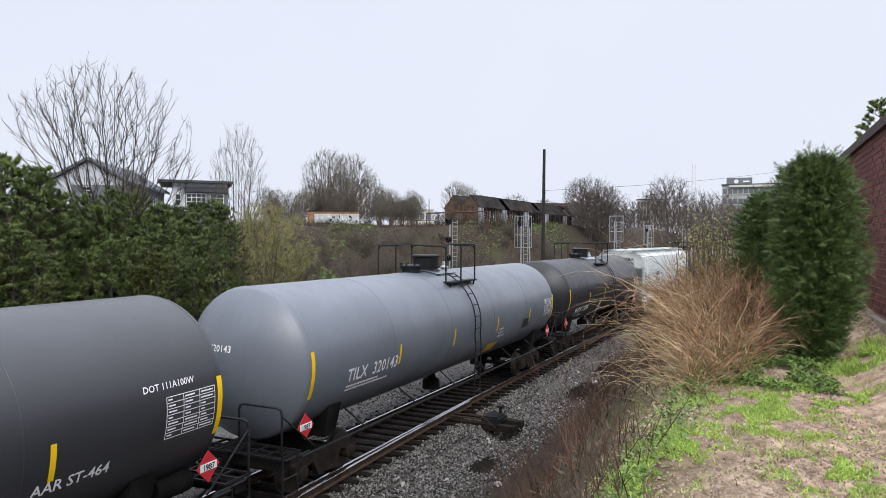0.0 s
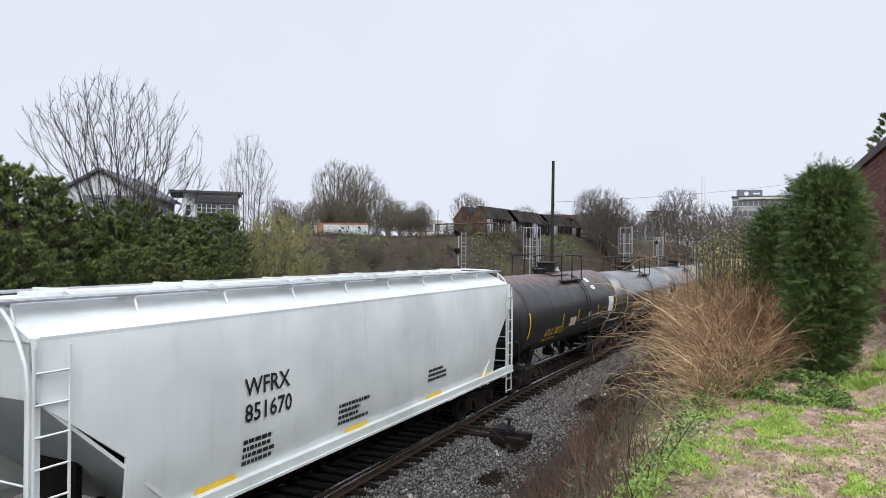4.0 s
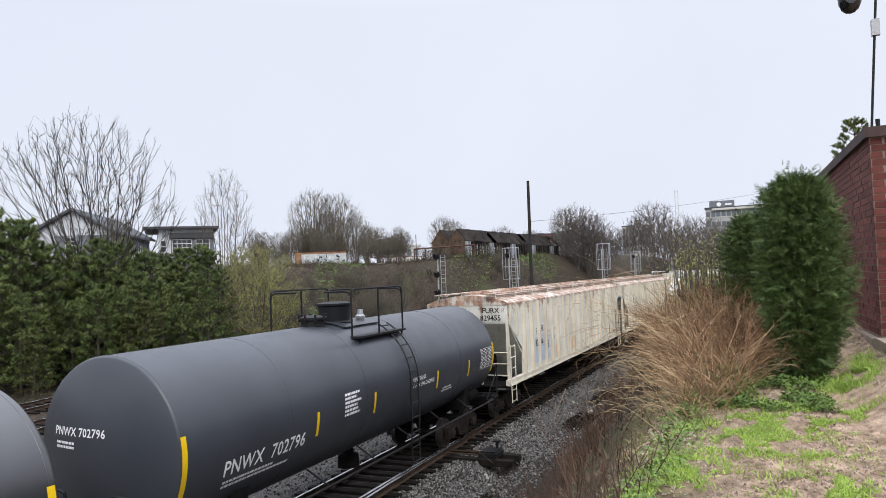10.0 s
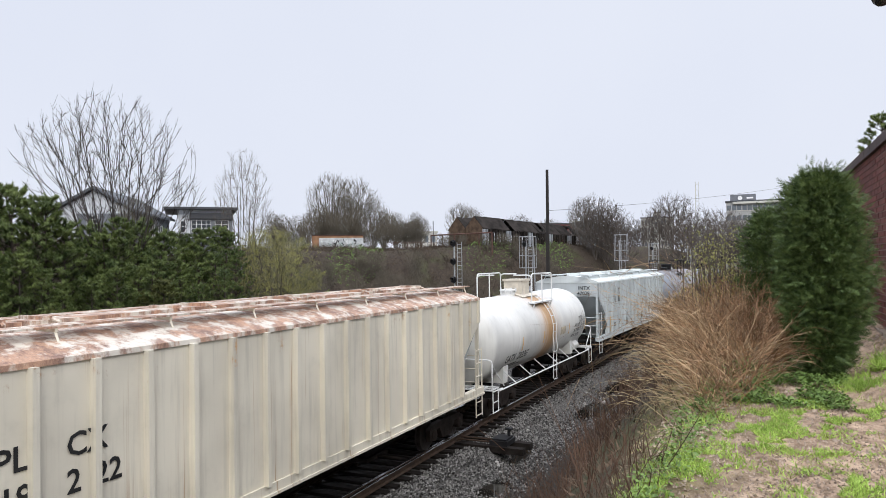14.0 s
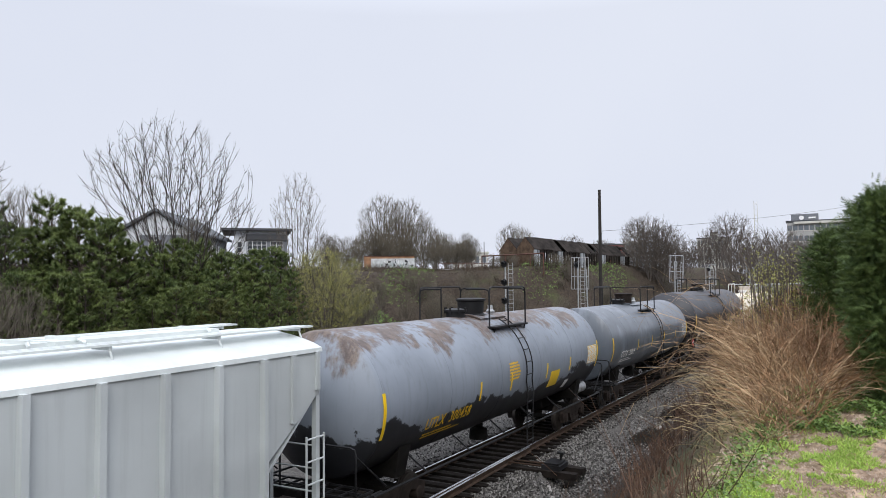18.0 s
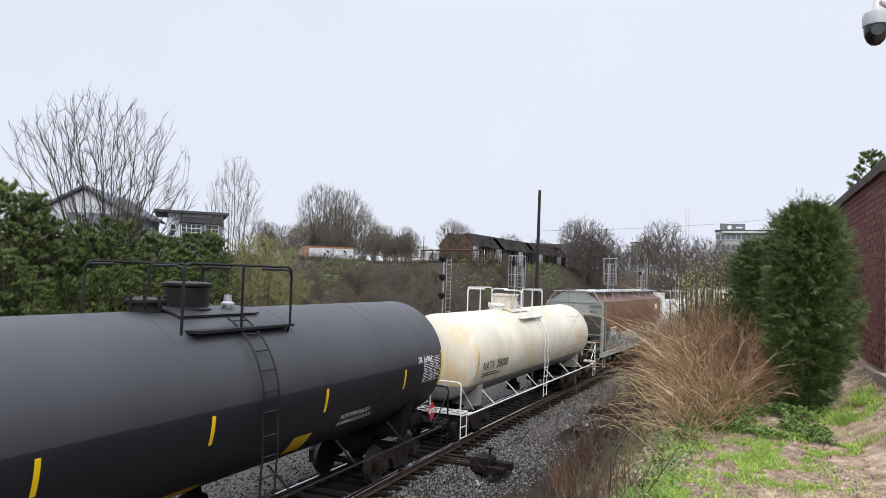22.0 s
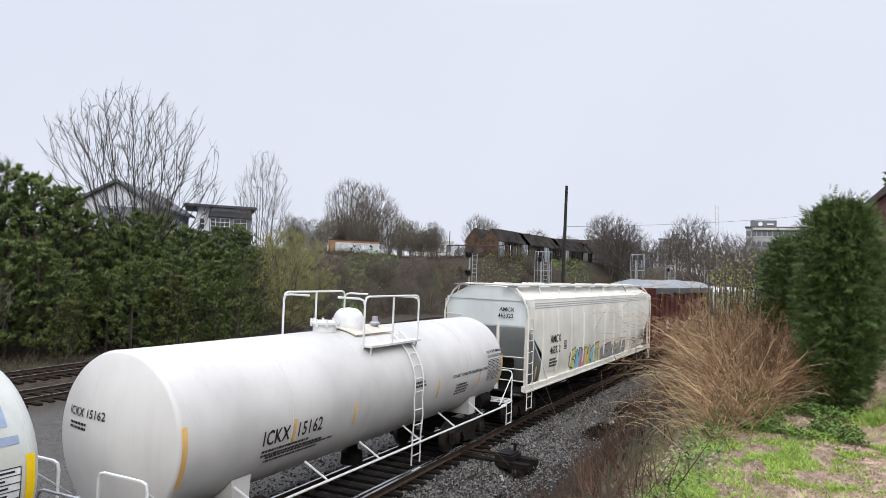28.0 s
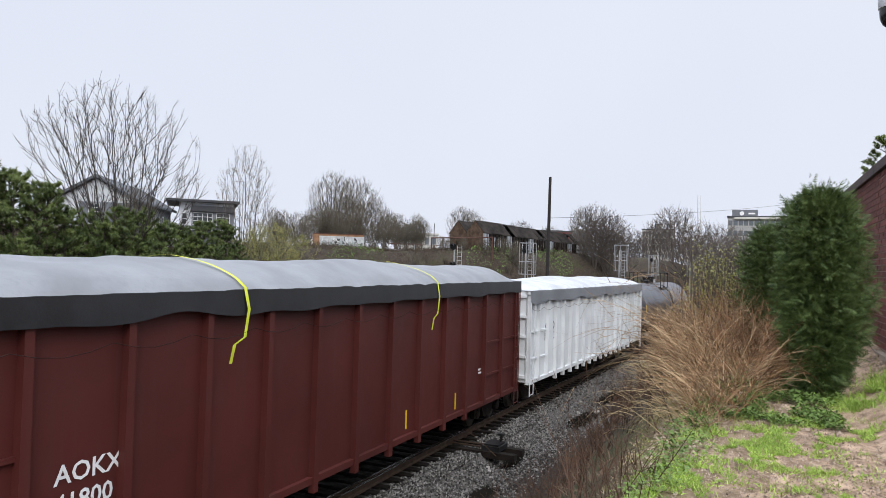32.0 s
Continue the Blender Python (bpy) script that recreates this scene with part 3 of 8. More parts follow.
def table(car, at, w, h, mat, cols=3, rows=7, seed=1, ground_mat=None):
    """A stencilled data table: ruled lines with short bars in the cells."""
    rnd = random.Random(seed)
    if ground_mat:
        strip(car, at, w, h, ground_mat, "data_panel")
    b = Mesh()

    def quad(u0, v0, u1, v1):
        n = max(1, int((v1 - v0) / 0.12))
        for i in range(n):
            a0, a1 = v0 + (v1 - v0) * i / n, v0 + (v1 - v0) * (i + 1) / n
            b.add([at(u0, a0, 0.011), at(u1, a0, 0.011), at(u1, a1, 0.011), at(u0, a1, 0.011)], [(0, 1, 2, 3)])
    for k in range(rows + 1):
        quad(0, h * k / rows - 0.006, w, h * k / rows + 0.006)
    for k in range(cols + 1):
        quad(w * k / cols - 0.006, 0, w * k / cols + 0.006, h)
    for r in range(rows):
        for k in range(cols):
            u0 = w * k / cols + 0.03
            quad(u0, h * (r + 0.38) / rows, u0 + (w / cols - 0.06) * rnd.uniform(0.3, 1), h * (r + 0.64) / rows)
    return part("data_table", b, mat, car, smooth=0)


def placard(car, x, y, z, text, mat):
    """A diamond placard in a holder, facing +X, its number on a white band."""
    b = Mesh()
    b.slab([(0, -0.26), (0.26, 0), (0, 0.26), (-0.26, 0)], 0.02, Matrix(((0, 0, 1, x), (1, 0, 0, y), (0, 1, 0, z), (0, 0, 0, 1))))
    pl = part("placard", b, mat, car, "diamond hazard placard", smooth=0)
    b = Mesh()
    at = on_side(x + 0.02)(y, z)
    b.add([at(-0.19, -0.06, 0.004), at(0.19, -0.06, 0.004), at(0.19, 0.07, 0.004), at(-0.19, 0.07, 0.004)], [(0, 1, 2, 3)])
    part("number_band", b, M["white_mark"], pl, smooth=0)
    write(pl, text, 0.1, on_side(x + 0.026)(y - 0.15, z - 0.045), M["black_mark"], "placard_number")
    return pl


def rail_ring(b, x, y0, y1, z0, z1, r=0.022):
    """Guard rail down one side: posts and a top rail with rounded ends."""
    b.tube(bend([(x, y0, z0), (x, y0, z1), (x, y1, z1), (x, y1, z0)], 0.15), r)
    b.tube([(x, (y0 + y1) / 2, z0), (x, (y0 + y1) / 2, z1)], r)


def tank_car(spec):
    L, R, zc = spec["L"], spec.get("R", 1.56), spec.get("zc", 2.66)
    mat, trim = M[spec["paint"]], M[spec.get("trim", "steel_black")]
    car = thing("tank_car", Matrix(), spec["label"], "tank car", "cars of the train")
    half = L / 2 - spec.get("gap", 0.64)
    # dished heads: a flat sphere that turns into the shell over a tight knuckle
    kr, rc = spec.get("knuckle", 0.18), spec.get("crown", 1.5) * R
    hd = rc - math.sqrt((rc - kr) ** 2 - (R - kr) ** 2)
    lim = math.asin((R - kr) / (rc - kr))
    prof = [(-half + rc * (1 - math.cos(lim * k / 8)), rc * math.sin(lim * k / 8)) for k in range(1, 8)]
    prof += [(-half + hd - kr * math.cos(lim + (math.pi / 2 - lim) * k / 7), R - kr + kr * math.sin(lim + (math.pi / 2 - lim) * k / 7)) for k in range(8)]
    prof = prof + [(-t, r) for t, r in prof[::-1]]
    b = Mesh()
    b.lathe([(-half, 0.02)] + prof + [(half, 0.02)], 72, (0, 0, zc))
    part("tank", b, mat, car, smooth=30)
    # weld seams, one ring a course
    cyl = half - hd
    for k in range(spec.get("seams", 5) + 1):
        b = Mesh()
        b.lathe([(-0.012, R), (-0.008, R + 0.005), (0.008, R + 0.005), (0.012, R)], 72, (0, -cyl + 2 * cyl * k / spec.get("seams", 5), zc))
        part("weld_seam", b, mat, car, smooth=60)
    top = zc + R
    py0, py1 = spec.get("deck", (-1.25, 1.25))
    if "band" in spec:      # a wide steel belt or stain round the middle under the deck
        b = Mesh()
        y0, y1 = spec["band"][:2]
        b.lathe([(y0, R + 0.002), (y0, R + 0.006), (y1, R + 0.006), (y1, R + 0.002)], 72, (0, 0, zc))
        part("belt", b, M[spec["band"][2]], car, spec["band"][3], smooth=30)
    # deck on top with its fittings
    b = Mesh()
    n = 18
    for k in range(n + 1):
        x = -0.6 + 1.2 * k / n
        z = zc + math.sqrt(max((R + 0.05) ** 2 - x * x, 0))
        b.v += [(x, py0 + 0.5, z), (x, py1 - 0.3, z), (x, py1 - 0.3, z - 0.03), (x, py0 + 0.5, z - 0.03)]
    for k in range(n):
        for j in range(4):
            b.f.append((4 * k + j, 4 * k + (j + 1) % 4, 4 * k + 4 + (j + 1) % 4, 4 * k + 4 + j))
    part("deck_pad", b, M[spec.get("pad", spec["paint"])], car, smooth=50)
    dz = top - 0.12
    for sx in (-1, 1):
        b = Mesh()
        xa, xb = sorted((sx * 0.86, sx * 1.16))
        b.box(xa, xb, py0 + 0.3, py1 + 0.1, dz - 0.2, dz - 0.15)
        for yy in (py0 + 0.4, py1):
            b.tube([(sx * 1.1, yy, dz - 0.2), (sx * 1.02, yy, dz - 0.5)], 0.025)
        part("walkway", b, trim, car, smooth=0)
        b = Mesh()
        rail_ring(b, sx * 1.12, py0, py1, dz - 0.2, dz + 0.95, 0.026)
        part("guard_rail", b, trim, car)
    for yy in (py0, py1):
        for sx in (-1, 1):
            b = Mesh()
            b.tube(bend([(sx * 1.12, yy, dz - 0.1), (sx * 1.12, yy, dz + 0.9), (sx * 0.4, yy, dz + 0.9)], 0.15), 0.024)
            part("end_rail", b, trim, car)
    yv = spec.get("valve_y", -0.2)
    b = Mesh()
    if spec.get("box"):
        b.box(-0.38, 0.38, yv - 0.42, yv + 0.42, top, top + 0.52)
        b.box(-0.42, 0.42, yv - 0.46, yv + 0.46, top + 0.52, top + 0.6)
    elif spec.get("dome"):
        b.lathe([(0, 0.36), (0.3, 0.36), (0.42, 0.3), (0.5, 0.2), (0.53, 0.03)], 20, (0, yv, top - 0.03), "z")
    else:
        b.lathe([(0, 0.36), (0.04, 0.44), (0.08, 0.38), (0.42, 0.40), (0.46, 0.45), (0.5, 0.45), (0.53, 0.3)], 20, (0, yv, top - 0.02), "z")
    part("valve_housing", b, M[spec.get("valve", spec.get("trim", "steel_black"))], car, smooth=35)
    b = Mesh()
    b.lathe([(0, 0.27), (0.17, 0.27), (0.17, 0.33), (0.22, 0.33), (0.26, 0.15)], 20, (0, yv - 0.95, top - 0.02), "z")
    manway = part("manway", b, trim, car, smooth=35)
    b = Mesh()
    b.tube([(0, 0, 0.1), (0, 0, 0.27)], 0.03)
    bolt = b.data("eye_bolt", trim, 35)
    for k in range(8):
        a = k * math.pi / 4
        put("eye_bolt", bolt, manway, pose(0.31 * math.cos(a), yv - 0.95 + 0.31 * math.sin(a), top))
    b = Mesh()
    b.lathe([(0, 0.09), (0.1, 0.09), (0.1, 0.13), (0.14, 0.13), (0.18, 0.08), (0.3, 0.07)], 12, (0.25, yv + 0.8, top - 0.03), "z")
    part("relief_valve", b, M["galv"], car, smooth=35)
    # ladders down both sides
    for sx in (-1, 1):
        b = Mesh()
        yl = spec.get("ladder", py1 - 0.42)
        for y in (yl - 0.21, yl + 0.21):
            pts = [(sx * (R + 0.09) * math.cos(a), y, zc + (R + 0.09) * math.sin(a)) for a in (math.radians(62 - 7.2 * k) for k in range(11))]
            pts += [(sx * (R + 0.1), y, zc - 0.7), (sx * (R + 0.06), y, 1.15), (sx * (R + 0.06), y, 0.5)]
            b.tube(pts, 0.02, 5)
        for a in (math.radians(58 - 12.5 * k) for k in range(6)):
            q = (sx * (R + 0.09) * math.cos(a), zc + (R + 0.09) * math.sin(a))
            b.tube([(q[0], yl - 0.21, q[1]), (q[0], yl + 0.21, q[1])], 0.016, 5)
        for k in range(5):
            z = zc - 0.55 - k * 0.36
            b.tube([(sx * (R + 0.08), yl - 0.21, z), (sx * (R + 0.08), yl + 0.21, z)], 0.016, 5)
        part("ladder", b, trim, car)
        # long handrail at sill height on slanting brackets
        b = Mesh()
        ye = L / 2 - 1.0
        b.tube([(sx * 1.5, -ye, 1.02), (sx * 1.5, ye, 1.02)], 0.026, 6)
        part("side_handrail", b, M[spec.get("hand", spec.get("trim", "steel_black"))], car)
        n = 6
        for k in range(n):
            y = -ye * 0.72 + 2 * ye * 0.72 * k / (n - 1)
            b = Mesh()
            b.tube([(sx * 1.5, y, 1.02), (sx * 1.12, y - 0.28, 1.62 + (zc - R - 1.36) * 0.6)], 0.022, 5)
            part("bracket", b, trim, car)
    inset = spec.get("inset", 2.55)
    for sgn in (-1, 1):
        # saddle over the truck
        b = Mesh()
        yb = sgn * (L / 2 - inset)
        a0 = [math.radians(-142 + 104 * k / 14) for k in range(15)]
        for w in (-0.24, 0.24):
            b.v += [(R * 1.01 * math.cos(a), yb + w, zc + R * 1.01 * math.sin(a)) for a in a0]
            b.v += [(x, yb + w * 0.8, 1.0) for x in (-1.1 + 2.2 * k / 14 for k in range(15))]
        for k in range(14):
            b.f += [(k, k + 1, 16 + k, 15 + k), (30 + k, 45 + k, 46 + k, 31 + k), (15 + k, 16 + k, 46 + k, 45 + k)]
        b.f += [(0, 15, 45, 30), (14, 44, 59, 29)]
        part("saddle", b, M[spec.get("saddle", "under_black")], car, smooth=30)
        b = Mesh()
        y0, y1 = sorted((sgn * (L / 2 - 3.6), sgn * (L / 2 - 0.35)))
        b.box(-0.22, 0.22, y0, y1, 0.72, 1.12)
        ys_, yt_ = sorted((sgn * (L / 2 - 0.5), sgn * (L / 2 - 0.78)))
        b.box(-1.42, 1.42, ys_, yt_, 0.86, 1.06)
        part("stub_sill", b, M["under_black"], car, smooth=0)
        b = Mesh()
        ya, yc_ = sorted((sgn * (L / 2 - 0.42), sgn * (L / 2 - 1.05)))
        for k in range(9):
            x = -1.45 + 2.9 * k / 8
            b.box(x - 0.015, x + 0.015, ya, yc_, 1.1, 1.14)
        for yy in (ya, (ya + yc_) / 2, yc_):
            b.box(-1.46, 1.46, yy - 0.02, yy + 0.02, 1.095, 1.135)
        part("end_platform", b, trim, car, smooth=0)
        for sx in (-1, 1):
            b = Mesh()
            ye = sgn * (L / 2 - 0.48)
            b.tube(bend([(sx * 1.46, sgn * (L / 2 - 1.35), 1.0), (sx * 1.46, sgn * (L / 2 - 1.35), 1.05), (sx * 1.46, ye, 1.05), (sx * 1.46, ye, 2.05), (sx * 0.45, ye, 2.05), (sx * 0.45, ye, 1.1)], 0.12), 0.024)
            b.tube([(sx * 1.46, ye, 1.9), (sx * 1.46, sgn * (L / 2 - 1.5), 1.1)], 0.018)
            part("end_handrail", b, M[spec.get("hand", spec.get("trim", "steel_black"))], car)
            b = Mesh()
            for y in (ye, ye - sgn * 0.45):
                b.tube([(sx * 1.48, y, 1.1), (sx * 1.48, y, 0.38)], 0.018, 5)
            for z in (0.4, 0.72):
                b.tube([(sx * 1.48, ye, z), (sx * 1.48, ye - sgn * 0.45, z)], 0.016, 5)
            part("sill_step", b, trim, car)
    b = Mesh()
    b.lathe([(-0.45, 0.05), (-0.42, 0.2), (0.3, 0.2), (0.34, 0.05)], 16, (0.95, L / 2 - 1.75, 1.28))
    part("brake_cylinder", b, M[spec.get("cyl", "under_black")], car)
    b = Mesh()
    b.lathe([(0, 0.28), (0.28, 0.26), (0.34, 0.14), (0.6, 0.12)], 16, (0, 0.2, zc - R - 0.55), "z")
    part("bottom_outlet", b, M["under_black"], car)
    running_gear(car, L, inset)
    # marks
    at = on_tank(R, zc)
    tape = M[spec.get("tape", "yellow")]
    for k, f in enumerate(spec.get("strips", (-0.57 * cyl, -0.18 * cyl, 0.24 * cyl, 0.64 * cyl))):
        strip(car, at(f, zc - 0.47), 0.085, 0.48, tape)
    if spec.get("end_strips", True):
        for y in (-cyl - 0.05, cyl - 0.05):
            strip(car, at(y, zc - 0.62), 0.11, 0.96, tape)
    ink = M[spec.get("ink", "white_mark")]
    if spec.get("mark"):
        size, z, y, squeeze = spec.get("mark_at", (0.29, zc - 0.75, -0.80 * cyl, 0.85))
        write(car, spec["mark"], size, at(y, z), ink, "reporting_mark", 1.08, squeeze=squeeze)
        bars(car, 1.9, 2, 0.05, at(y + 0.05, z - 0.14), ink, 3)
        def on_head(u, v, o):
            x, z_ = spec.get("head_x", -0.95) + u, spec.get("head_z", 0.3) + v
            return (x, -half + rc - math.sqrt(rc * rc - x * x - z_ * z_) - 0.004 - o, zc + z_)
        write(car, spec["mark"].replace("  ", " "), 0.135, on_head, ink, "head_mark", 1.05)
        bars(car, 0.7, 2, 0.04, lambda u, v, o: on_head(u + 0.05, v - 0.14, o), ink, 4)
    if spec.get("table", True):
        table(car, at(cyl - 1.12, zc - 0.42), 1.0, 0.62, M["white_mark"] if spec.get("ink") == "yellow_mark" and "table_ground" not in spec else ink, seed=len(spec["label"]), ground_mat=M[spec["table_ground"]] if "table_ground" in spec else None)
    for text, size, y, z, m_ in spec.get("texts", ()):
        write(car, text, size, at(y, z), M[m_])
    for y, z, w, h, m_, nm, lb in spec.get("patches", ()):
        strip(car, at(y, z), w, h, M[m_], nm, lb)
    for y, z, w, rows, m_ in spec.get("prints", ()):
        bars(car, w, rows, 0.05, at(y, z), M[m_], int(y * 10) + 50)
    if spec.get("placard"):
        for sgn in (-1, 1):
            placard(car, 1.34, sgn * (L / 2 - 1.35), 1.5, spec["placard"], M["red_mark"])
    return car


def hopper_car(spec):
    L, W, ze, zb = spec["L"], spec.get("W", 1.58), spec.get("ze", 4.06), spec.get("zb", 1.38)
    mat, trim = M[spec["paint"]], M[spec.get("trim", spec["paint"])]
    car = thing("covered_hopper_car", Matrix(), spec["label"], "hopper car", "cars of the train")
    ribs = spec.get("ribs", 0)
    yb = L / 2 - 0.75
    cut, zc0, zc1 = spec.get("cut", 1.35), spec.get("cut_top", 3.35), spec.get("cut_low", 2.35)

    def y_end(z):
        return yb - cut * min(1.0, max(0.0, (zc0 - z) / (zc0 - zc1)))

    def x_side(z):
        if ribs:
            return W
        t = (z - zb) / (ze - zb)
        return W - 0.12 * max(0, t - 0.55) ** 2 / 0.2 - 0.1 * max(0, 0.35 - t) ** 2 / 0.12

    zs = sorted({zb, zc0, zc1, ze, *(zb + (ze - zb) * k / 14 for k in range(15))})
    for sx in (-1, 1):
        b = Mesh()
        cols_ = 12
        for z in zs:
            e = y_end(z)
            for k in range(cols_ + 1):
                b.v.append((sx * x_side(z), -e + 2 * e * k / cols_, z))
        m_ = len(b.v)
        b.v += [(v[0] - sx * 0.05, v[1], v[2]) for v in b.v[:m_]]
        n = cols_ + 1
        for i in range(len(zs) - 1):
            for k in range(cols_):
                q = (i * n + k, i * n + k + 1, (i + 1) * n + k + 1, (i + 1) * n + k)
                b.f += [q if sx > 0 else q[::-1], tuple(m_ + j for j in (q[::-1] if sx > 0 else q))]
            for k in (0, cols_):
                b.f.append((i * n + k, (i + 1) * n + k, m_ + (i + 1) * n + k, m_ + i * n + k))
        side = part("side_wall", b, mat, car, smooth=30)
        if ribs:
            for k in range(ribs):
                y = -(yb - cut - 0.12) + 2 * (yb - cut - 0.12) * k / (ribs - 1)
                b = Mesh()
                b.box(*sorted((sx * W, sx * (W + 0.11))), y - 0.045, y + 0.045, zb + 0.02, ze - 0.04)
                part("side_post", b, M[spec.get("post", spec["paint"])], side, smooth=0)
            for y in (-yb + 0.12, yb - 0.12, -yb + 0.75, yb - 0.75):
                b = Mesh()
                zl = zc0 - (zc0 - zc1) * max(0, (yb - abs(y)) / cut) + 0.1
                b.box(*sorted((sx * W, sx * (W + 0.06))), y - 0.04, y + 0.04, zl, ze - 0.04)
                part("side_post", b, M[spec.get("post", spec["paint"])], side, smooth=0)
        elif spec.get("welds"):
            for k in range(spec["welds"]):
                y = -(yb - cut) + 2 * (yb - cut) * k / (spec["welds"] - 1)
                b = Mesh()
                for z in zs[1:-2]:
                    b.v += [(sx * (x_side(z) - 0.002), y - 0.09, z), (sx * (x_side(z) + 0.035), y, z), (sx * (x_side(z) - 0.002), y + 0.09, z)]
                for i in range(len(b.v) // 3 - 1):
                    b.f += [(3 * i, 3 * i + 1, 3 * i + 4, 3 * i + 3), (3 * i + 1, 3 * i + 2, 3 * i + 5, 3 * i + 4)]
                part("panel_seam", b, mat, side, smooth=30)
        b = Mesh()
        e = L / 2 - 0.55
        b.box(*sorted((sx * (W - 0.12), sx * (W + 0.04))), -e, e, zb - 0.16, zb + 0.03)
        b.box(*sorted((sx * (W - 0.04), sx * (W + 0.07))), -e, e, zb - 0.18, zb - 0.13)
        part("side_sill", b, trim, car, smooth=0)
    # roof, hatch trough and running boards
    prof = [(-W - 0.03, ze - 0.05), (-W - 0.03, ze + 0.02)]
    rise = spec.get("rise", 0.3)
    if ribs:
        prof += [((-W - 0.02) + 2 * (W + 0.02) * k / 16, ze + 0.02 + rise * math.sin(math.pi * k / 16) ** 0.8) for k in range(17)]
    else:
        prof = [(-x_side(ze) - 0.01, ze - 0.05), (-x_side(ze) - 0.01, ze), (-1.2, ze + 0.14), (-0.72, ze + rise), (-0.5, ze + rise + 0.03), (0.5, ze + rise + 0.03),
                (0.72, ze + rise), (1.2, ze + 0.14), (x_side(ze) + 0.01, ze)]
    prof.append((-prof[0][0], prof[0][1]))
    b = Mesh()
    n = len(prof)
    for y in (-yb - 0.02, yb + 0.02):
        b.v += [(x, y, z) for x, z in prof]
    b.f = [(k, (k + 1) % n, n + (k + 1) % n, n + k) for k in range(n)] + [tuple(range(n - 1, -1, -1)), tuple(range(n, 2 * n))]
    part("roof", b, M[spec.get("roof", spec["paint"])], car, smooth=25)
    if "end" in spec:
        for sgn in (-1, 1):
            b = Mesh()
            for yy in (sgn * (yb + 0.024), sgn * (yb + 0.04)):
                b.v += [(x * 0.99, yy, z - 0.01) for x, z in prof]
            b.f = [(k, (k + 1) % n, n + (k + 1) % n, n + k) for k in range(n)] + [tuple(range(n - 1, -1, -1)), tuple(range(n, 2 * n))]
            part("roof_end", b, M[spec["end"]], car, smooth=0)
    hz = ze + rise + 0.04
    hatches = spec.get("hatches", 5)
    for k in range(hatches):
        y0 = -yb + 1.0 + (2 * yb - 2.0) * k / hatches
        b = Mesh()
        y1 = y0 + (2 * yb - 2.0) / hatches - 0.12
        b.slab([(-0.3, y0), (0.3, y0), (0.3, y1), (-0.3, y1)], 0.07, Matrix.Translation((0, 0, hz - 0.02)))
        b.box(-0.34, 0.34, y0 + 0.25, y0 + 0.32, hz + 0.05, hz + 0.1)
        b.box(-0.34, 0.34, y1 - 0.32, y1 - 0.25, hz + 0.05, hz + 0.1)
        b.tube([(0.3, y0 + 0.28, hz + 0.08), (0.45, y0 + 0.34, hz + 0.02)], 0.025, 5)
        b.tube([(0.3, y1 - 0.28, hz + 0.08), (0.45, y1 - 0.34, hz + 0.02)], 0.025, 5)
        part("hatch_cover", b, M[spec.get("hatch", spec["paint"])], car, smooth=0)
    for sx in (-1, 1):
        b = Mesh()
        for x in (0.78, 0.93, 1.08):
            b.box(*sorted((sx * (x - 0.055), sx * (x + 0.055))), -yb - 0.35, yb + 0.35, hz, hz + 0.03)
        part("running_board", b, M[spec.get("board", "galv")], car, smooth=0)
        for k in range(10):
            y = -yb + 2 * yb * k / 9
            b = Mesh()
            b.box(*sorted((sx * 0.75, sx * 1.12)), y - 0.02, y + 0.02, hz - 0.05, hz)
            b.tube([(sx * 1.08, y, hz - 0.01), (sx * 1.2, y, ze + 0.08)], 0.02, 4)
            part("board_bracket", b, trim, car, smooth=0)
    for sgn in (-1, 1):
        # end sheet, slope sheet, posts, ladders and platform
        b = Mesh()
        y = sgn * yb
        ym = sgn * (yb - 2.5)
        b.v = [(-W, y, zc0), (W, y, zc0), (W, y, ze), (-W, y, ze), (-W, y - sgn * 0.05, zc0), (W, y - sgn * 0.05, zc0), (W, y - sgn * 0.05, ze), (-W, y - sgn * 0.05, ze)]
        b.f = [(0, 1, 2, 3), (7, 6, 5, 4), (0, 4, 5, 1), (1, 5, 6, 2), (3, 2, 6, 7), (0, 3, 7, 4)]
        part("end_sheet", b, M[spec.get("end", spec["paint"])], car, smooth=0)
        b = Mesh()
        b.v = [(-W + 0.02, y, zc0), (W - 0.02, y, zc0), (W - 0.02, ym, 1.1), (-W + 0.02, ym, 1.1), (-W + 0.02, y, zc0 + 0.06), (W - 0.02, y, zc0 + 0.06), (W - 0.02, ym, 1.18), (-W + 0.02, ym, 1.18)]
        b.f = [(0, 1, 2, 3), (7, 6, 5, 4), (0, 4, 5, 1), (2, 6, 7, 3), (1, 5, 6, 2), (0, 3, 7, 4)]
        part("slope_sheet", b, M[spec.get("slope", spec["paint"])], car, smooth=0)
        b = Mesh()
        b.box(-0.3, 0.3, *sorted((ym, sgn * (L / 2 - 0.35))), 0.75, 1.2)
        b.box(-W, W, *sorted((sgn * (L / 2 - 0.62), sgn * (L / 2 - 1.7))), 1.14, 1.2)
        b.box(-0.5, 0.5, *sorted((sgn * (yb - 1.35), sgn * (yb - 1.45))), 1.2, 2.4)
        part("end_frame", b, M[spec.get("frame", "under_black")], car, smooth=0)
        for x in (-1.5, -0.55, 0.45, 1.5):
            b = Mesh()
            b.box(x - 0.05, x + 0.05, *sorted((y + sgn * 0.01, y - sgn * 0.08)), 1.2, zc0 + 0.35)
            part("end_post", b, trim, car, smooth=0)
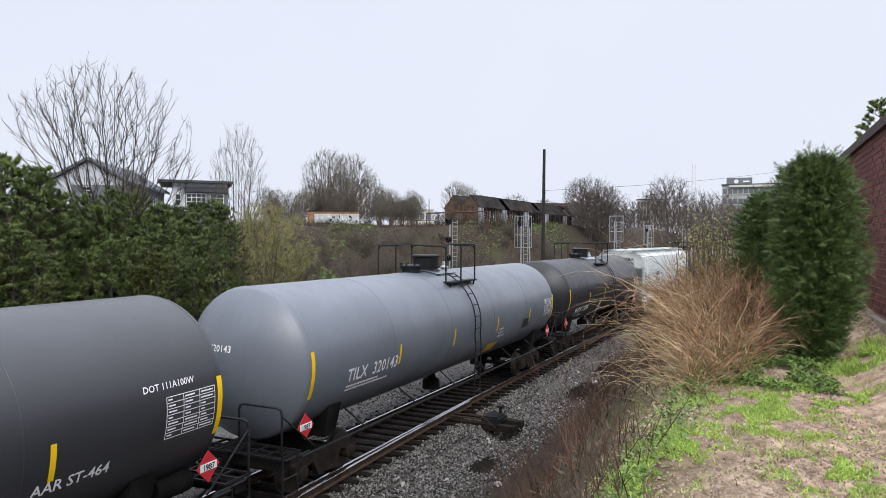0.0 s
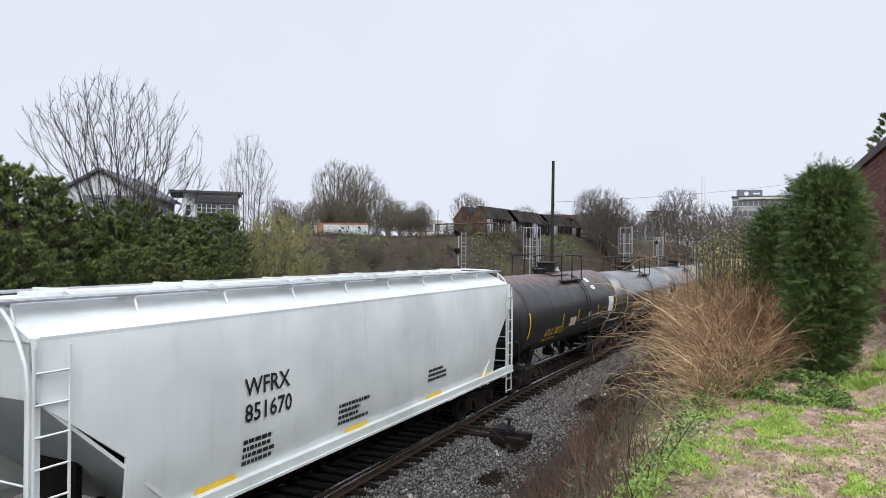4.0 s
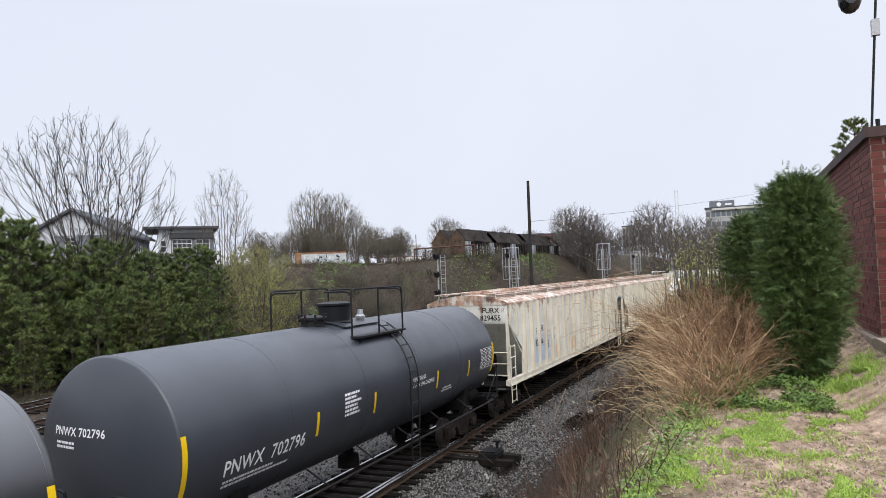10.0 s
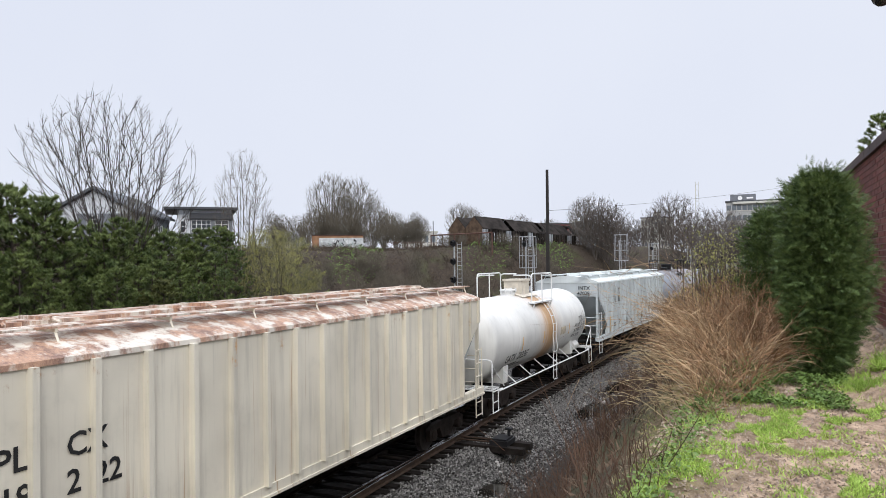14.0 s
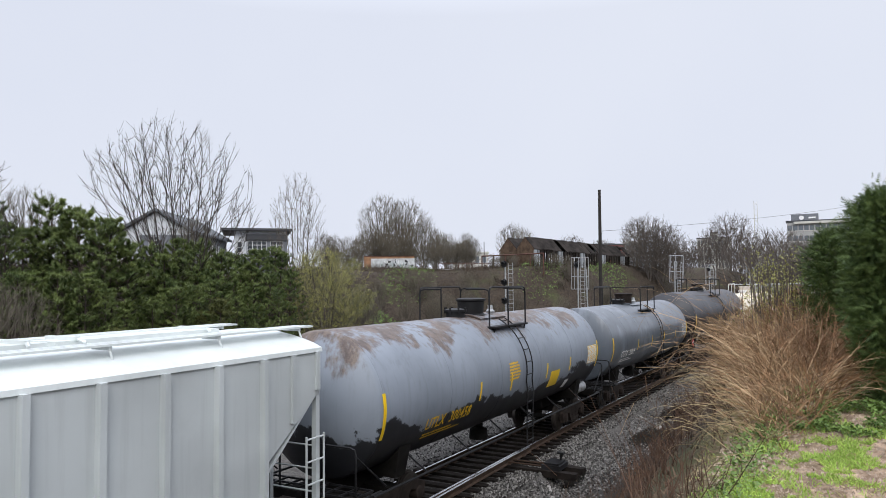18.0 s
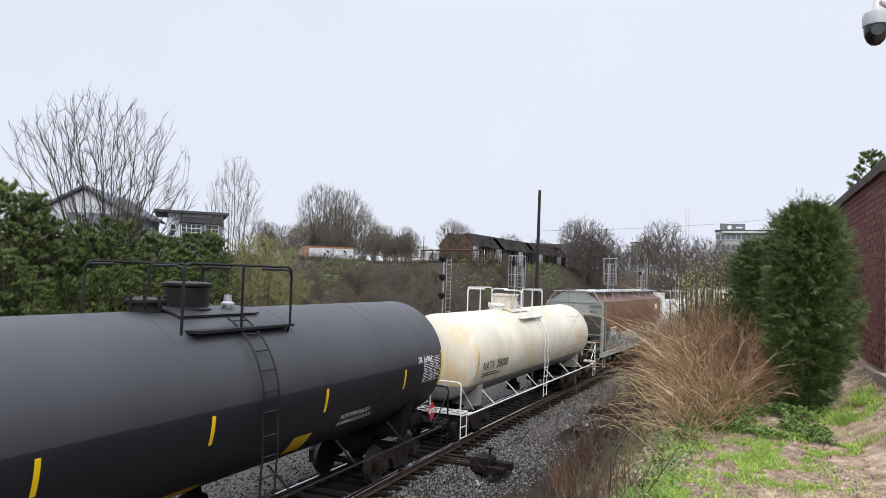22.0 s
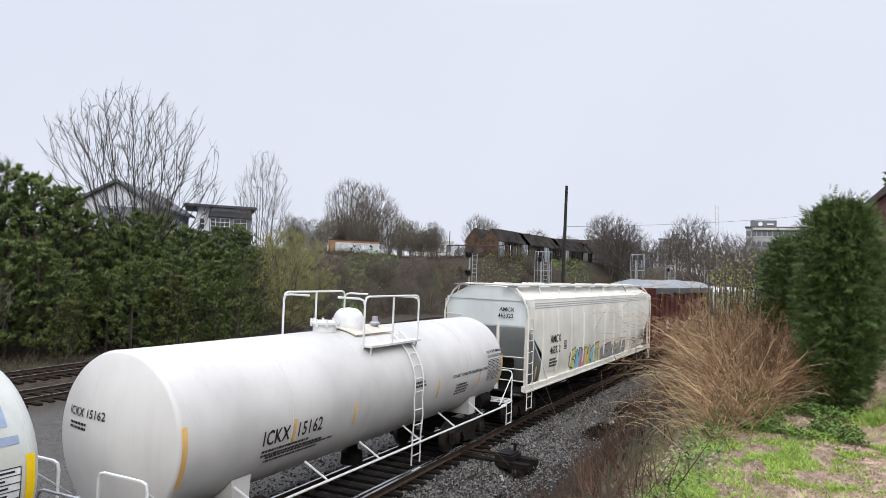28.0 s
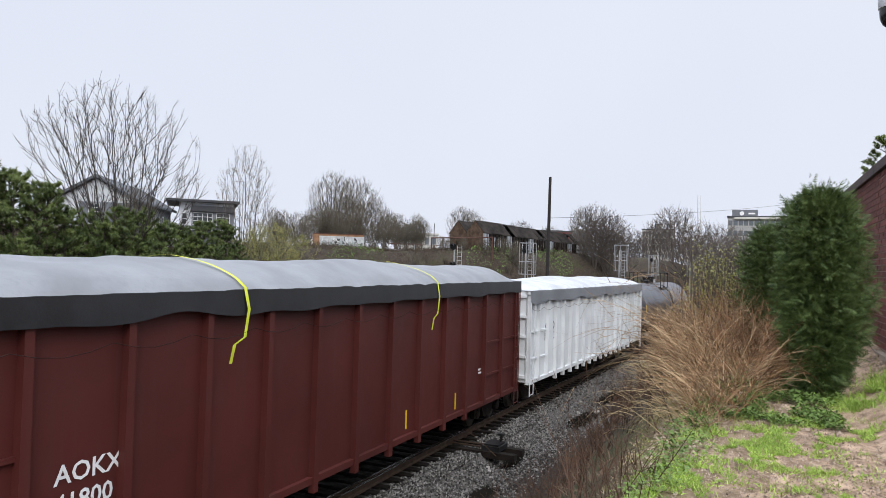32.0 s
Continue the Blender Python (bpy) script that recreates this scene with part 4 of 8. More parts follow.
        for x0, x1 in ((0.45, 1.5), (-1.5, -0.55)):
            for z in (1.55, 1.95, 2.35):
                b = Mesh()
                b.tube([(x0, y + sgn * 0.05, z), (x1, y + sgn * 0.05, z)], 0.017, 5)
                part("grab_iron", b, trim, car)
        for z in (3.0, 3.35, 3.7):
            b = Mesh()
            b.tube(bend([(-1.5, y, z), (-1.5, y + sgn * 0.1, z), (-1.0, y + sgn * 0.1, z), (-1.0, y, z)], 0.06), 0.016, 5)
            part("grab_iron", b, trim, car)
        for sx in (-1, 1):
            b = Mesh()
            y0, y1 = y + sgn * 0.05, y - sgn * 0.42
            for yy in (y0, y1):
                b.tube([(sx * (W + 0.03), yy, 0.6), (sx * (W + 0.03), yy, 2.6 if ribs else ze - 0.1)], 0.02, 5)
            k = 0
            while 0.65 + k * 0.38 < (2.6 if ribs else ze - 0.2):
                z = 0.65 + k * 0.38
                b.tube([(sx * (W + 0.03), y0, z), (sx * (W + 0.03), y1, z)], 0.016, 5)
                k += 1
            part("side_ladder", b, trim, car)
        if not ribs:
            b = Mesh()
            for sx in (-1, 1):
                b.tube(bend([(sx * (W + 0.02), y + sgn * 0.12, 1.2), (sx * (W + 0.02), y + sgn * 0.12, ze - 0.3), (sx * 1.1, y + sgn * 0.12, hz + 0.02), (0, y + sgn * 0.12, hz + 0.05)], 0.3), 0.03)
            part("end_hoop", b, trim, car)
    # discharge hoppers below
    for k in range(spec.get("bays", 3)):
        yc = (k - (spec.get("bays", 3) - 1) / 2) * (2 * yb - 4.6) / spec.get("bays", 3)
        w = (2 * yb - 4.6) / spec.get("bays", 3) / 2
        b = Mesh()
        b.v = [(-W + 0.1, yc - w, zb), (W - 0.1, yc - w, zb), (W - 0.1, yc + w, zb), (-W + 0.1, yc + w, zb),
               (-0.5, yc - 0.4, 0.45), (0.5, yc - 0.4, 0.45), (0.5, yc + 0.4, 0.45), (-0.5, yc + 0.4, 0.45)]
        b.f = [(3, 2, 1, 0), (4, 5, 6, 7), (0, 1, 5, 4), (1, 2, 6, 5), (2, 3, 7, 6), (3, 0, 4, 7)]
        hp = part("discharge_hopper", b, M[spec.get("under", "under_black")], car, smooth=0)
        b = Mesh()
        b.box(-0.6, 0.6, yc - 0.5, yc + 0.5, 0.36, 0.45)
        b.tube([(0.6, yc, 0.42), (1.25, yc, 0.42)], 0.03, 6)
        part("outlet_gate", b, M["rusty_frame"], hp, smooth=0)
    running_gear(car, L, 2.0)
    at = on_side(W + 0.002)
    ink = M[spec.get("ink", "black_mark")]
    for text, size, y, z, *own in spec.get("texts", ()):
        q = at(y, z) if ribs else (lambda u, v, oo, y=y, z=z: (x_side(z + v) + 0.01 + oo, y + u, z + v))
        write(car, text, size, q, M[own[0]] if own else ink, "reporting_mark")
    for y, z, w, rows in spec.get("prints", ()):
        q = at(y, z) if ribs else (lambda u, v, oo, y=y, z=z: (x_side(z + v) + 0.004 + oo, y + u, z + v))
        bars(car, w, rows, 0.07, q, ink, int(y * 10) + 80)
    for y, z, w, h, m_, nm in spec.get("patches", ()):
        q = at(y, z) if ribs else (lambda u, v, oo, y=y, z=z: (x_side(z + v) + 0.002 + oo, y + u, z + v))
        strip(car, q, w, h, M[m_], nm)
    for text, size, x, z in spec.get("end_texts", ()):
        write(car, text, size, on_end(-yb - 0.05)(x, z), ink, "end_mark")
    if spec.get("diamond"):
        for y, z in spec["diamond"]:
            b = Mesh()
            b.slab([(0, -0.24), (0.24, 0), (0, 0.24), (-0.24, 0)], 0.012, Matrix(((0, 0, 1, W + 0.004), (1, 0, 0, y), (0, 1, 0, z), (0, 0, 0, 1))))
            part("placard_holder", b, M["black_mark"], car, smooth=0)
    for gf in spec.get("graffiti", ()):
        graffiti(car, x_side, *gf)
    return car


STROKES = {        # plain strokes of sprayed shapes, none of them meant to be read
    "V": [(0.0, 1.0), (0.42, 0.05), (1.0, 0.95)], "S": [(0.95, 0.95), (0.2, 0.85), (0.15, 0.55), (0.85, 0.45), (0.8, 0.1), (0.05, 0.05)],
    "C": [(0.95, 0.9), (0.25, 0.95), (0.1, 0.45), (0.3, 0.05), (0.95, 0.15)], "W": [(0.0, 0.95), (0.25, 0.05), (0.5, 0.7), (0.75, 0.05), (1.0, 1.0)],
    "N": [(0.1, 0.0), (0.2, 1.0), (0.8, 0.05), (0.95, 1.0)], "X": [(0.1, 0.0), (0.55, 0.55), (0.1, 0.95), (0.55, 0.55), (0.95, 1.0)],
    "O": [(0.15, 0.0), (0.1, 0.55), (0.45, 0.95), (0.85, 0.6), (0.85, 0.05)], "U": [(0.1, 1.0), (0.15, 0.15), (0.6, 0.05), (0.9, 0.9)],
    "T": [(0.05, 0.9), (0.95, 0.95), (0.5, 0.92), (0.45, 0.0)], "Z": [(0.1, 0.95), (0.9, 0.9), (0.1, 0.1), (0.95, 0.05)],
}


def graffiti(car, x_side, y, z, shapes, w, h, fat, outline, fills, seed):
    """Sprayed fat strokes with an outline; fat is the stroke's width as a share of its height."""
    rnd = random.Random(seed)
    for k, ch in enumerate(shapes):
        y0 = y + k * w * 0.95
        flip, turn = rnd.random() < 0.5, rnd.random() < 0.5
        path = bend([(((1 - p[0] if flip else p[0]) * 0.9 + 0.12 * p[1] + rnd.uniform(-0.08, 0.08)) * w, ((1 - p[1] if turn else p[1]) + rnd.uniform(-0.06, 0.06)) * h, 0) for p in STROKES[ch]], 0.05 if ch not in "OCU" else 0.3)
        fine = []
        for a, c in zip(path, path[1:]):
            n = max(1, int((c - a).length / 0.08))
            fine += [a.lerp(c, i / n) for i in range(n)]
        fine.append(path[-1])
        layers = [(fat * h + 0.09, 0.008, outline), (fat * h, 0.012, fills[k % len(fills)])]
        if outline == "pale_spray":
            layers.insert(0, (fat * h + 0.2, 0.005, "black_mark"))
        for width, off, m_ in layers:
            if m_ is None:
                continue
            b = Mesh()
            for i, p in enumerate(fine):
                way = fine[min(i + 1, len(fine) - 1)] - fine[max(i - 1, 0)]
                way = way.normalized() if way.length > 1e-6 else Vector((1, 0, 0))
                grow = 0.5 * (width - fat * h)
                q0 = p - way * grow if i == 0 else p + way * grow if i == len(fine) - 1 else p
                s = Vector((-way.y, way.x, 0)) * (width * 0.5)
                for q in (q0 - s, q0 + s):
                    zz = max(z - 0.05, z + q.y)
                    b.v.append((x_side(zz) + off + 0.0004 * k, y0 + q.x, zz))
            b.f = [(2 * i, 2 * i + 1, 2 * i + 3, 2 * i + 2) for i in range(len(fine) - 1)]
            part("graffiti", b, M[m_], car, "sprayed graffiti stroke", smooth=0)


def gondola_car(spec):
    L, W, zt, zb = spec["L"], 1.52, spec.get("zt", 3.75), 1.0
    mat = M[spec["paint"]]
    car = thing("gondola_car", Matrix(), spec["label"], "gondola car", "cars of the train")
    e = L / 2 - 0.6
    for sx in (-1, 1):
        b = Mesh()
        b.box(*sorted((sx * (W - 0.05), sx * W)), -e, e, zb, zt)
        side = part("side_wall", b, mat, car, smooth=0)
        b = Mesh()
        b.box(*sorted((sx * (W - 0.08), sx * (W + 0.13))), -e, e, zt - 0.12, zt)
        b.box(*sorted((sx * (W - 0.04), sx * (W + 0.1))), -e, e, zb - 0.08, zb + 0.05)
        part("top_rail", b, mat, car, smooth=0)
        n = spec["ribs"]
        for k in range(n):
            y = -e + 0.12 + 2 * (e - 0.12) * k / (n - 1)
            b = Mesh()
            w = 0.075
            b.slab([(-w, zb - 0.25 if 2 < k < n - 3 else zb), (w, zb - 0.25 if 2 < k < n - 3 else zb), (w * 0.8, zt - 0.1), (-w * 0.8, zt - 0.1)], sx * 0.13,
                   Matrix(((0, 0, 1, sx * W), (1, 0, 0, y), (0, 1, 0, 0), (0, 0, 0, 1))))
            part("side_post", b, mat, side, smooth=0)
            if k < n - 1 and k in (0, 1, n - 3, n - 2):
                b = Mesh()
                y1 = -e + 0.12 + 2 * (e - 0.12) * (k + 1) / (n - 1)
                for z in (zb + 0.75, zb + 1.75):
                    b.box(*sorted((sx * W, sx * (W + 0.05))), y, y1, z, z + 0.07)
                part("stiffener", b, mat, side, smooth=0)
        for sgn in (-1, 1):
            b = Mesh()
            yy = sgn * (e - 0.04)
            for y in (yy, yy - sgn * 0.4):
                b.tube([(sx * (W + 0.15), y, 0.5), (sx * (W + 0.15), y, zt - 0.2)], 0.018, 5)
            for k in range(8):
                b.tube([(sx * (W + 0.15), yy, 0.55 + 0.38 * k), (sx * (W + 0.15), yy - sgn * 0.4, 0.55 + 0.38 * k)], 0.015, 5)
            part("side_ladder", b, mat, car)
    for sgn in (-1, 1):
        b = Mesh()
        b.box(-W, W, *sorted((sgn * e, sgn * (e - 0.06))), zb, zt)
        ew = part("end_wall", b, mat, car, smooth=0)
        for k in range(5):
            z = zb + 0.2 + (zt - zb - 0.4) * k / 4
            b = Mesh()
            b.box(-W, W, *sorted((sgn * e, sgn * (e + 0.07))), z - 0.05, z + 0.05)
            part("end_rib", b, mat, ew, smooth=0)
        b = Mesh()
        b.box(-0.3, 0.3, *sorted((sgn * (L / 2 - 4), sgn * (L / 2 - 0.4))), 0.72, 1.05)
        part("draft_sill", b, M["under_black"], car, smooth=0)
    b = Mesh()
    b.box(-W, W, -e, e, zb - 0.06, zb)
    b.box(-0.35, 0.35, -e + 2, e - 2, 0.6, 0.95)
    part("floor_pan", b, M["under_black"], car, smooth=0)
    # sheet drawn over the heaped load
    rnd = random.Random(spec["seed"])
    nx_, ny_ = 18, 120
    b = Mesh()
    drop = spec.get("drop", 0.42)
    for j in range(ny_ + 1):
        y = -e - 0.03 + (2 * e + 0.06) * j / ny_
        endf = smooth(0, 1.6, e - abs(y) + 0.03)
        for i in range(nx_ + 1):
            t = -1 + 2 * i / nx_
            h = spec["heap"] * (1 - t * t) ** 0.7 * endf * (0.8 + 0.35 * noise.noise((y * 0.22, t, spec["seed"])))
            wr = noise.noise((y * 2.2, t * 2.0, spec["seed"] + 4)) * 0.035
            b.v.append((t * (W + 0.16), y, zt + 0.02 + h + wr * endf))
        for sx in (-1, 1):
            d = drop * (1 + 0.35 * noise.noise((y * 0.7, sx * 5, spec["seed"])))
            b.v.append((sx * (W + 0.17 + 0.02 * noise.noise((y * 3, sx, 1))), y, zt - d))
    n = nx_ + 3
    for j in range(ny_):
        for i in range(nx_):
            b.f.append((j * n + i, j * n + i + 1, (j + 1) * n + i + 1, (j + 1) * n + i))
    hem = Mesh()
    hem.v = b.v
    for j in range(ny_):
        hem.f.append((j * n + nx_, j * n + n - 1, (j + 1) * n + n - 1, (j + 1) * n + nx_))
        hem.f.append((j * n, (j + 1) * n, (j + 1) * n + n - 2, j * n + n - 2))
    part("tarpaulin", b, M[spec["tarp"]], car, spec["tarp_label"], smooth=60)
    part("hem", hem, M[spec["hem"]], car, spec["hem_label"], smooth=60)
    for y in spec.get("straps", ()):
        b = Mesh()
        pts = []
        for i in range(nx_ + 1):
            t = -1 + 2 * i / nx_
            j = round((y + e + 0.03) / (2 * e + 0.06) * ny_)
            pts.append(Vector(b_v := (t * (W + 0.17), y + 0.05 * math.sin(t * 5), zt + 0.06 + spec["heap"] * (1 - t * t) ** 0.7 * (0.8 + 0.35 * noise.noise((y * 0.22, t, spec["seed"]))))))
        pts += [Vector((W + 0.2, y + 0.03, zt - 0.3)), Vector((W + 0.19, y - 0.04, zt - 0.75)), Vector((W + 0.21, y - 0.3, zt - 0.85)), Vector((W + 0.19, y - 0.36, zt - 1.15))]
        for p in pts:
            b.v += [(p.x, p.y - 0.035, p.z), (p.x, p.y + 0.035, p.z)]
        b.f = [(2 * i, 2 * i + 1, 2 * i + 3, 2 * i + 2) for i in range(len(pts) - 1)]
        part("strap", b, M["strap"], car, "yellow webbing strap", smooth=60)
    b = Mesh()
    pts = [(W + 0.19, -e + 2 * e * k / 60, zt - 0.62 - 0.12 * abs(math.sin(k * math.pi / 4))) for k in range(61)]
    b.tube(pts, 0.005, 4)
    part("lashing_cord", b, M["rust_steel"] if "rust_steel" in M else M["rusty_frame"], car)
    running_gear(car, L, 1.9)
    at = on_side(W + 0.004)
    for text, size, y, z in spec.get("texts", ()):
        write(car, text, size, at(y, z), M[spec["ink"]], "reporting_mark")
    for y, z, w, rows in spec.get("prints", ()):
        bars(car, w, rows, 0.06, at(y, z), M[spec["ink"]], int(y * 10) + 60)
    for y, z in spec.get("strips", ()):
        strip(car, at(y, z), 0.08, 0.46, M["yellow"])
    return car


# ---- paints of the single cars ----
M["deck_grey"] = plain("worn_grey_deck", (0.36, 0.37, 0.39), 0.5, 0.0, 2.0, 0.2)
M["deck_cream"] = plain("cream_deck", (0.62, 0.56, 0.46), 0.6, 0.0, 2.0, 0.25)
M["p1"] = paint("dark_grey_tank", (0.03, 0.031, 0.036), 0.45, grime=0.12, streak=0.08, gloss=0.35)
M["p2"] = paint("slate_grey_tank", (0.125, 0.14, 0.165), 0.42, grime=0.12, streak=0.1, gloss=0.3)
M["p3"] = paint("black_tank", (0.016, 0.016, 0.018), 0.45, grime=0.1, streak=0.05, rust=0.02, rust_top=0.1, gloss=0.2)
M["p4"] = paint("clean_white_hopper", (0.60, 0.635, 0.62), 0.4, grime=0.05, streak=0.07)
M["p5"] = paint("black_rusty_tank", (0.011, 0.011, 0.012), 0.5, grime=0.06, rust=0.05, rust_top=0.3, top=4.3, rust_col=(0.045, 0.022, 0.016), gloss=0.2)
M["p6"] = paint("gloss_black_tank", (0.02, 0.021, 0.024), 0.4, grime=0.06, streak=0.05, gloss=0.9)
M["p8"] = paint("blue_grey_tank", (0.04, 0.045, 0.055), 0.42, grime=0.08, streak=0.08, gloss=0.25)
M["p9"] = paint("rusty_white_hopper", (0.68, 0.66, 0.58), 0.6, grime=0.2, streak=0.25, rust=0.1, rust_top=0.17, top=4.0, rust_col=(0.10, 0.045, 0.022), runs=0.25, runs_col=(0.36, 0.24, 0.13))
M["p9p"] = paint("rust_stained_post", (0.68, 0.61, 0.49), 0.65, grime=0.2, streak=0.25, rust=0.2, rust_col=(0.12, 0.05, 0.022), runs=0.55, runs_col=(0.4, 0.22, 0.1), blot=1.4)
M["pale_blue"] = plain("pale_blue_grey_patch", (0.5, 0.56, 0.64), 0.55, 0.0, 2.0, 0.12)
M["p9r"] = paint("rust_blotched_roof", (0.62, 0.57, 0.49), 0.6, grime=0.2, streak=0.1, rust=0.75, rust_col=(0.17, 0.095, 0.07))
M["p10"] = paint("dirty_cream_hopper", (0.66, 0.61, 0.5), 0.6, grime=0.12, streak=0.2, rust=0.08, rust_top=0.1, top=4.1, rust_col=(0.2, 0.1, 0.04), runs=0.45, runs_col=(0.34, 0.19, 0.07))
M["p11"] = paint("white_tank", (0.66, 0.65, 0.61), 0.4, grime=0.08, streak=0.1, stain=(0.3, 2.3, (0.46, 0.24, 0.07)))
M["rust_belt"] = paint("orange_rust_stain", (0.6, 0.36, 0.13), 0.6, grime=0.2, streak=0.4, rust=0.28, rust_col=(0.3, 0.13, 0.03), light=(0.74, 0.66, 0.5))
M["p12"] = paint("pale_grey_hopper", (0.47, 0.5, 0.5), 0.45, grime=0.06, streak=0.1)
M["p13"] = paint("patchy_grey_tank", (0.2, 0.225, 0.26), 0.5, grime=0.12, streak=0.2, rust=0.04, rust_top=0.27, top=4.2, rust_col=(0.06, 0.042, 0.038), patch=(0.016, 0.017, 0.02), patch_z=2.2, blot=0.9)
M["p14"] = paint("streaked_grey_tank", (0.085, 0.10, 0.12), 0.42, grime=0.18, streak=0.3, light=(0.17, 0.195, 0.225), gloss=0.4)
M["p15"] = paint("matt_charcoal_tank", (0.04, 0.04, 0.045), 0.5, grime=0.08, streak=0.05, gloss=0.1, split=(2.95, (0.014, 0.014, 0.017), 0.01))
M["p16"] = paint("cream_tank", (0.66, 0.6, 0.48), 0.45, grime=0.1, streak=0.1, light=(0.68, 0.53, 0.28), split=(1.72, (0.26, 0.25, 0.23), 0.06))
M["p17"] = paint("rusted_brown_hopper", (0.24, 0.25, 0.23), 0.65, grime=0.15, streak=0.2, rust=0.36, rust_top=0.36, top=3.1, rust_col=(0.075, 0.033, 0.015), runs=0.8, runs_col=(0.27, 0.135, 0.055))
M["p17r"] = paint("rusted_roof", (0.3, 0.27, 0.25), 0.65, grime=0.2, streak=0.1, rust=0.95, rust_col=(0.055, 0.024, 0.018))
M["p17e"] = paint("grey_green_end", (0.3, 0.32, 0.3), 0.6, grime=0.2, streak=0.25)
M["p18"] = paint("off_white_tank", (0.52, 0.53, 0.49), 0.45, grime=0.12, streak=0.12, light=(0.58, 0.54, 0.43))
M["p19"] = paint("bright_white_tank", (0.57, 0.55, 0.52), 0.4, grime=0.05, streak=0.05, rust=0.0)
M["p20"] = paint("cream_white_hopper", (0.68, 0.65, 0.57), 0.5, grime=0.08, streak=0.1)
M["p21"] = paint("oxide_red_gondola", (0.08, 0.018, 0.015), 0.55, grime=0.12, streak=0.1)
M["p22"] = paint("white_gondola", (0.66, 0.68, 0.69), 0.5, grime=0.1, streak=0.12)
M["tarp_grey"] = plain("grey_tarpaulin", (0.20, 0.21, 0.225), 0.35, 0.0, 0.8, 0.25)
M["tarp_white"] = plain("pale_tarpaulin", (0.5, 0.52, 0.54), 0.4, 0.0, 0.8, 0.25)
M["hem_black"] = plain("black_tarpaulin_hem", (0.02, 0.02, 0.022), 0.4, 0.0, 2.0, 0.3)
M["strap"] = plain("yellow_webbing", (0.62, 0.66, 0.04), 0.6, 0.0, 6.0, 0.15)
M["sticker"] = plain("weathered_label", (0.6, 0.52, 0.38), 0.5, 0.0, 6.0, 0.35)
M["white_label"] = plain("white_label", (0.75, 0.75, 0.73), 0.5, 0.0, 6.0, 0.15)
M["dark_panel"] = plain("black_panel", (0.02, 0.02, 0.021), 0.5, 0.0, 3.0, 0.2)
M["teal_spray"] = plain("grey_green_spray", (0.3, 0.38, 0.36), 0.6, 0.0, 2.0, 0.25)
M["pale_spray"] = plain("white_spray", (0.7, 0.72, 0.7), 0.6, 0.0, 2.0, 0.15)
M["pink_spray"] = plain("pink_spray", (0.55, 0.22, 0.27), 0.6, 0.0, 2.0, 0.25)
M["dull_spray"] = plain("grey_spray", (0.27, 0.265, 0.26), 0.6, 0.0, 2.0, 0.3)
M["blue_spray"] = plain("blue_spray", (0.25, 0.5, 0.6), 0.6, 0.0, 2.0, 0.25)
M["yellow_spray"] = plain("yellow_spray", (0.6, 0.55, 0.2), 0.6, 0.0, 2.0, 0.25)

